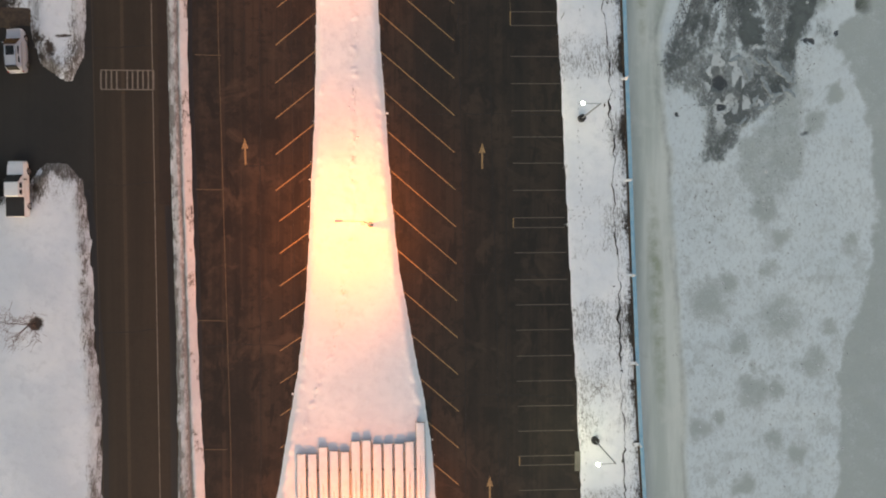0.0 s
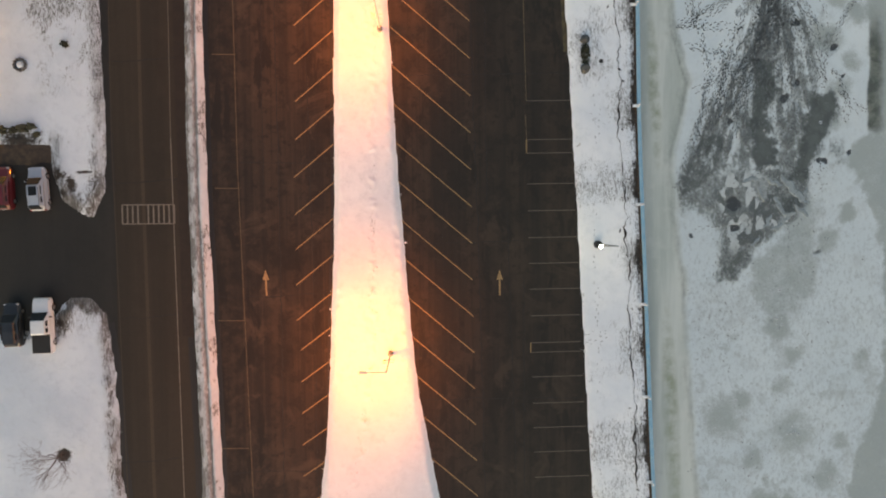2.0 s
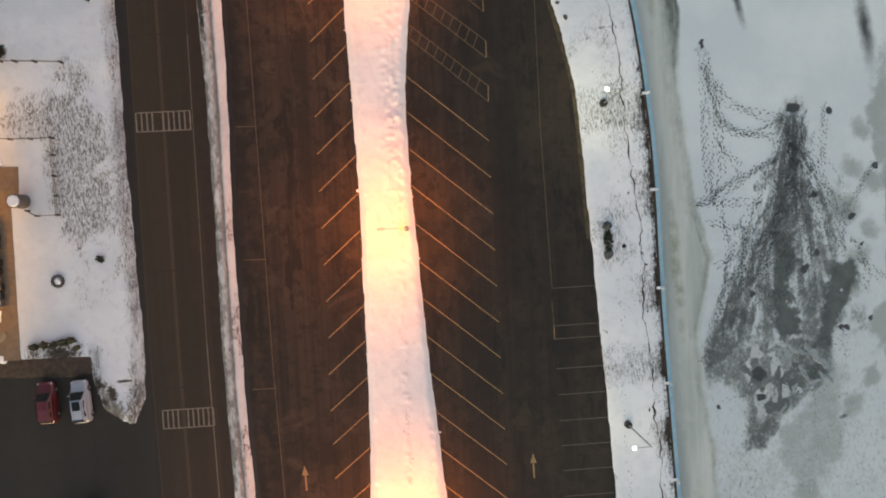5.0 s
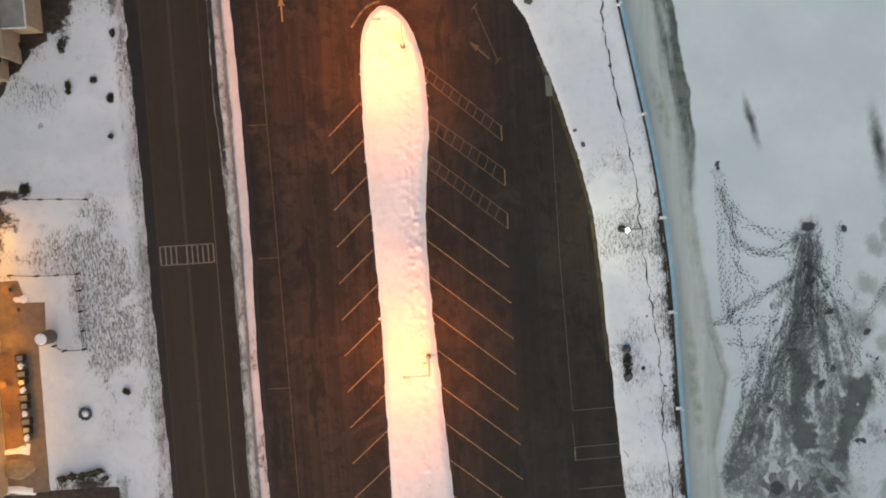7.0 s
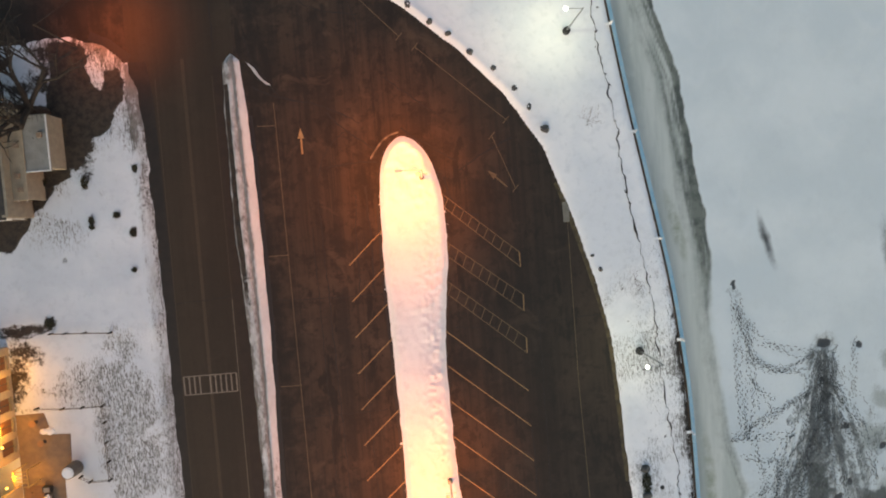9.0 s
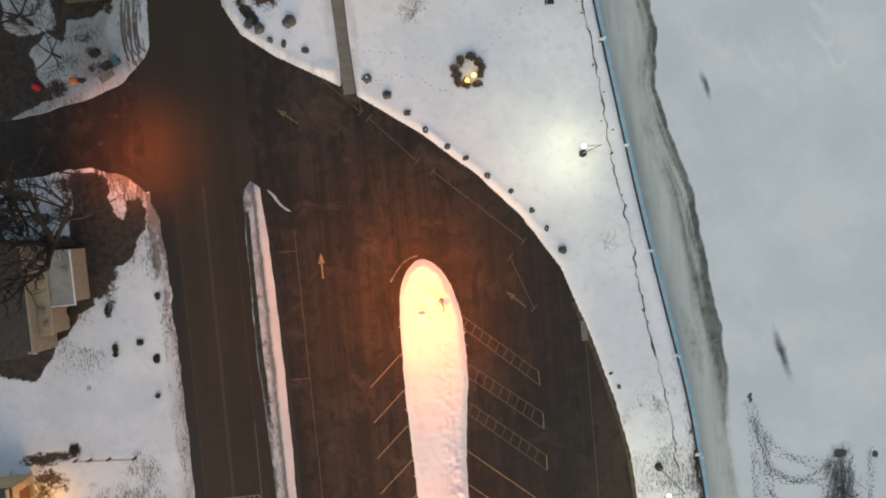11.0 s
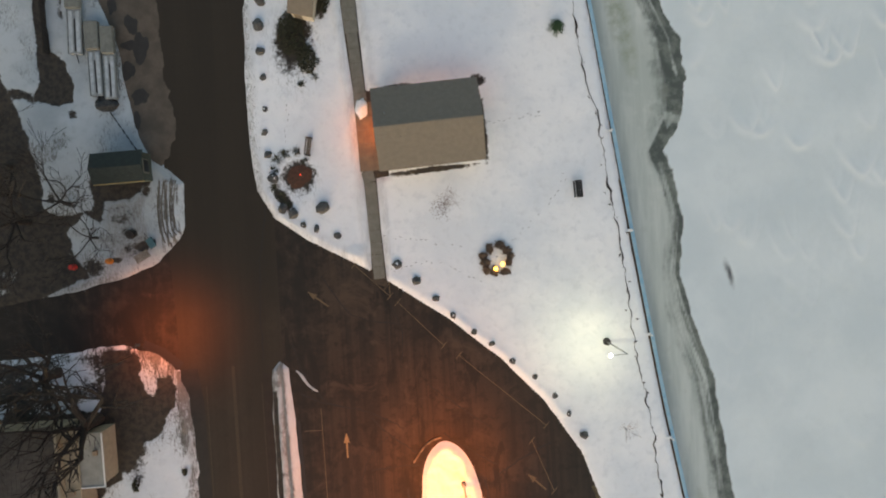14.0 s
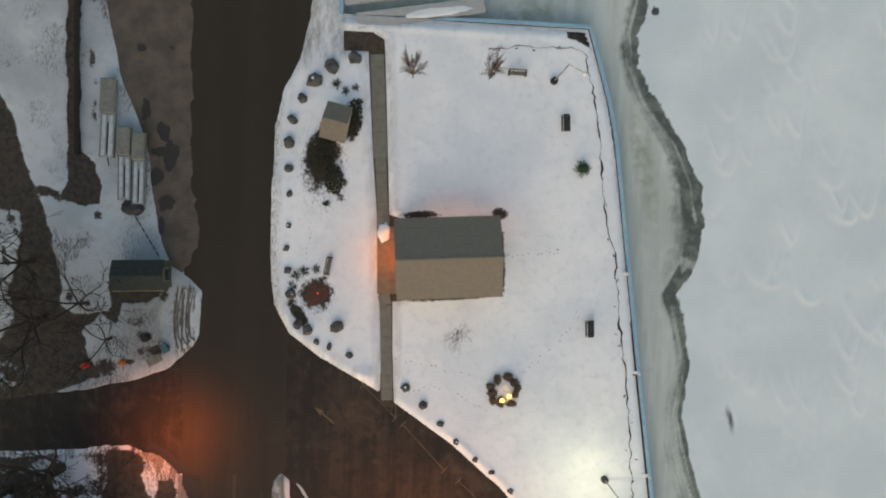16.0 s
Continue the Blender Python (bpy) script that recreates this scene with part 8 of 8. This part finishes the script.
def footprints():
    """Trails of dark wet prints on the ice and across the park."""
    rng = random.Random(77)
    bm = fresh()

    def print_at(x, y, a, size, z):
        c, s = math.cos(a), math.sin(a)
        l, w = size * rng.uniform(0.8, 1.6), size * rng.uniform(0.22, 0.42)
        pts = [(-l, -w * 0.5), (-l * 0.3, -w), (l * 0.7, -w * 0.8), (l, 0), (l * 0.6, w * 0.8), (-l * 0.4, w * 0.9)]
        bm.faces.new([bm.verts.new((x + c * u - s * v, y + s * u + c * v, z)) for u, v in pts])

    def tread(pts, spread, step=0.38, size=0.13, keep=0.86):
        way = [(px + rng.gauss(0, spread), py + rng.gauss(0, spread)) for px, py in pts]
        line = spline(way, step)
        phase = rng.random() * 40
        for i, (x, y) in enumerate(line[:-1]):
            a = math.atan2(line[i + 1][1] - y, line[i + 1][0] - x)
            k = 0.09 * (-1) ** i + rng.gauss(0, 0.03) + 0.38 * noise.noise((x * 0.45, y * 0.45, phase))
            if rng.random() < keep:
                print_at(x - math.sin(a) * k, y + math.cos(a) * k, a + rng.gauss(0, 0.22), size, -1.135)

    for line in LAKE_TRAILS[:-1]:
        for _ in range(4):
            tread(line, 0.34)
    # paths that fan out from the hole in the north
    goals = [(26.9, 19.5), (28.2, 22), (29.4, 25), (30.6, 27), (31.6, 23), (33.2, 27.5), (34.2, 23.5), (36.2, 29), (38.6, 25), (39.4, 31), (40.6, 27.5), (42.0, 33), (41.6, 36.5), (43.4, 31), (36.6, 35)]
    for k in range(120):
        gx, gy = goals[k % len(goals)]
        sx, sy = (37.8 + rng.gauss(0, 0.5), rng.uniform(42.5, 46.8)) if k % 3 else (37.6 + rng.gauss(0, 0.7), rng.uniform(37, 41))
        bend = rng.gauss(0, 1.1)
        tread([(sx, sy), (sx + (gx - sx) * 0.30 + bend * 0.6, sy + (gy - sy) * 0.34), (sx + (gx - sx) * 0.66 + bend, sy + (gy - sy) * 0.67), (gx, gy)], 0.6, 0.36, 0.13, 0.8)
    for k in range(60):
        x0, y0 = rng.uniform(29, 43), rng.uniform(12, 32)
        a = rng.uniform(0, 6.283)
        tread([(x0, y0), (x0 + 2 * math.cos(a), y0 + 2 * math.sin(a)), (x0 + 4 * math.cos(a + 0.5), y0 + 4 * math.sin(a + 0.5))], 0.3, 0.42, 0.13, 0.7)
    for cx, cy, rx, ry, n in ((37.8, 44, 1.0, 2.5, 60), (36.5, 18, 4, 3, 90), (34, 15, 4, 3, 70), (39.2, 26, 2, 5, 110), (43, 22, 2, 2, 26), (41, 8, 5, 12, 40), (36, -12, 9, 14, 60), (31, 4, 3, 6, 60)):
        for _ in range(n):
            print_at(rng.gauss(cx, rx * 0.5), rng.gauss(cy, ry * 0.5), rng.gauss(1.75, 0.7), rng.uniform(0.05, 0.15), -1.137)
    tagged(part("footprints", bm, plain("wet_print", (0.085, 0.094, 0.096), (0.20, 0.218, 0.22), 3, 0.6)), "trails of dark footprints over the snowy ice", "footprints", kind="stuff")
    bm2 = fresh()
    bm = bm2
    park = [([(-13, 93.5), (-8, 94), (-3, 91.5)], 1, 0.19), ([(0.5, 96), (4, 99), (7, 103)], 1, 0.19), ([(-13.5, 97), (-9, 96.6), (-5, 95.4)], 1, 0.19), ([(-22.8, 117), (-23.2, 111), (-23.5, 106)], 1, 0.19), ([(17.9, -40), (17.6, -8), (17.1, 8), (16.6, 22)], 1, 0.2),
            ([(16.3, 56), (17.1, 42), (17.2, 24)], 1, 0.2), ([(15, 52), (17, 47), (19.5, 43)], 1, 0.2), ([(15.2, 47.5), (17.2, 44), (18, 41)], 2, 0.2), ([(-2.0, 108.9), (4.5, 109.6)], 1, 0.2), ([(2.0, 109.3), (4.6, 109.4)], 2, 0.2), ([(16, 3), (18.5, 3.6)], 3, 0.2), ([(16.5, 27), (19, 26.6)], 2, 0.2)]
    for pts, width, z in park:
        for lane in range(width):
            line = spline(pts, 0.5)
            for i, (x, y) in enumerate(line[:-1]):
                a = math.atan2(line[i + 1][1] - y, line[i + 1][0] - x)
                k = (lane - (width - 1) / 2) * 0.5 + 0.1 * (-1) ** i + rng.gauss(0, 0.12)
                if rng.random() < 0.62:
                    print_at(x - math.sin(a) * k, y + math.cos(a) * k, a, 0.12, z)
    tagged(part("footprints", bm2, plain("trodden_print", (0.34, 0.34, 0.345), (0.45, 0.45, 0.46), 3, 0.8)), "faint trails of footprints across the park snow", "footprints", kind="stuff")


footprints()


CHIPS = plain("ice_chips", (0.62, 0.66, 0.67), (0.52, 0.56, 0.57), 6.0, 0.7)


def fishing_holes():
    """Drilled holes, each in a low ring of pale ice chips."""
    ring, water = fresh(), fresh()
    for k in range(16):
        a, b = 2 * math.pi * k / 16, 2 * math.pi * (k + 1) / 16
        rows = [[(r * w * math.cos(t), r * w * math.sin(t), z) for r, z in ((0.12, 0.0), (0.17, 0.07), (0.26, 0.05), (0.36, 0.0))] for t, w in ((a, 1 + 0.12 * math.sin(3 * a)), (b, 1 + 0.12 * math.sin(3 * b)))]
        for i in range(3):
            quad(ring, rows[0][i], rows[0][i + 1], rows[1][i + 1], rows[1][i])
    tube(water, (0, 0, -0.06), (0, 0, 0.012), 0.13, 0.13, 16)
    first = empty("fishing_hole")
    part("chip_ring", ring, CHIPS, first, "low ring of white ice chips")
    part("water", water, plain("hole_water", (0.02, 0.024, 0.026), (0.03, 0.034, 0.036), 4, 0.15), first, "dark refrozen water")
    tagged(first, "drilled ice fishing hole ringed by white chips", "fishing hole", "fishing holes on the lake")
    south = ((38.3, 7.9), (32.6, 3.5), (34.2, 4.2), (38.0, 4.7), (38.6, 4.7), (38.0, 4.1), (38.6, 4.0), (33.4, -4.5), (39.0, -2.9), (31.0, -7.6), (34.5, -6.7), (40.0, -7.6), (39.3, -8.5), (39.8, -8.4), (40.2, -8.2), (40.6, -8.5), (41.8, -5.5),
             (43.4, -7.6), (45.7, -5.4), (48.0, -7.4), (45.5, -9.5), (35.4, -10.9), (34.3, -12.3), (37.1, -13.4), (42.1, -11.5), (43.1, -10.2), (44.3, -13.6), (45.5, -14.2), (42.5, -14.1), (29.3, -14.4), (36.3, -17.0), (39.1, -16.2), (38.0, -19.1))
    rest_of = ((32.7, -19.3), (31.0, -20.4), (43.9, -19.1), (45.8, -20.7), (42.4, -20.8), (39.2, -22.4), (47.1, -23.0), (42.1, -24.1), (41.4, -25.1), (34.2, -25.6), (40.5, -27.2), (39.4, 25.8), (40.0, 22.5), (37.1, 21.8), (42.8, 26.6), (36.4, 25.7))
    for n, (x, y) in enumerate(south + rest_of):
        m = pose(x, y, -1.165, 0, 0, 47 * n % 360) @ Matrix.Scale(0.55 + 0.10 * (n * 5 % 4), 4)
        if n:
            copy_thing(first, m)
        else:
            first.matrix_basis = m


fishing_holes()


def snow_clods():
    """Lumps that the plough left along the edges of the snow."""
    rng = random.Random(91)
    bm = fresh()
    for line, count, spread in ((ISLAND[1:14], 60, 0.08), (ISLAND[17:-1], 90, 0.10)):
        way = spline(line, 0.3)
        for _ in range(count):
            x, y = way[rng.randrange(len(way))]
            r = 0.04 + 0.11 * rng.random() ** 3
            ball(bm, x + rng.gauss(0, spread), y + rng.gauss(0, spread), r * 0.35, r * rng.uniform(0.8, 1.5), r * rng.uniform(0.8, 1.5), r, 1, 0.5, rng.randrange(90))
    for _ in range(70):
        y = rng.uniform(-20.5, 22)
        x = float(np.interp(y, FURROW[0], FURROW[1])) + rng.gauss(0, 0.28)
        r = 0.05 + 0.09 * rng.random() ** 2
        ball(bm, x, y, 0.56 + r * 0.3, r * rng.uniform(0.7, 1.2), r * rng.uniform(0.9, 1.8), r, 1, 0.5, rng.randrange(90))
    tagged(part("snow_clods", bm, SNOW_CAP), "loose lumps of ploughed snow along the banks", "snow lumps", kind="stuff")


snow_clods()


def broken_ice():
    """Soft bars of refrozen slush, pushed into low ridges beside the open hole."""
    rng = random.Random(17)
    bm = fresh()
    for x, y, turn, l, w in ((39.2, 19.6, -52, 1.5, 0.17), (40.2, 18.7, -48, 1.7, 0.20), (40.6, 16.8, -40, 1.2, 0.15), (38.2, 17.3, -58, 1.3, 0.16), (39.3, 16.2, 40, 0.9, 0.14), (37.6, 19.9, -20, 1.0, 0.14),
                             (36.9, 15.6, 62, 0.9, 0.12), (38.0, 14.9, 28, 0.8, 0.12), (36.1, 18.7, -65, 0.9, 0.12), (34.9, 20.3, 12, 1.0, 0.12), (35.6, 13.4, 50, 0.8, 0.11), (41.2, 18.6, 75, 0.8, 0.12)):
        n, rows = 14, []
        bend, phase = rng.uniform(-0.25, 0.25), rng.uniform(0, 9)
        for k in range(n + 1):
            v = 2 * k / n - 1
            half = w * max(0.05, (1 - v * v) ** 0.5) * (0.8 + 0.6 * noise.noise((k * 0.45, phase, 0)))
            side = bend * v * v + 0.22 * noise.noise((k * 0.3, phase, 5))
            rows.append([bm.verts.new(pose(x, y, -1.15, 0, 0, turn) @ Vector((l * v, side + half * q, z))) for q, z in ((-2.2, -0.04), (-1.7, 0.004), (1.7, 0.006), (2.2, -0.04))])
        for p, q in zip(rows, rows[1:]):
            for i in range(3):
                bm.faces.new((p[i], p[i + 1], q[i + 1], q[i]))
    tagged(part("slush_ridges", bm, plain("refrozen_slush", (0.245, 0.285, 0.295), (0.33, 0.375, 0.385), 2.0, 0.75)), "low soft ridges of refrozen grey slush", "slush", kind="stuff")


broken_ice()
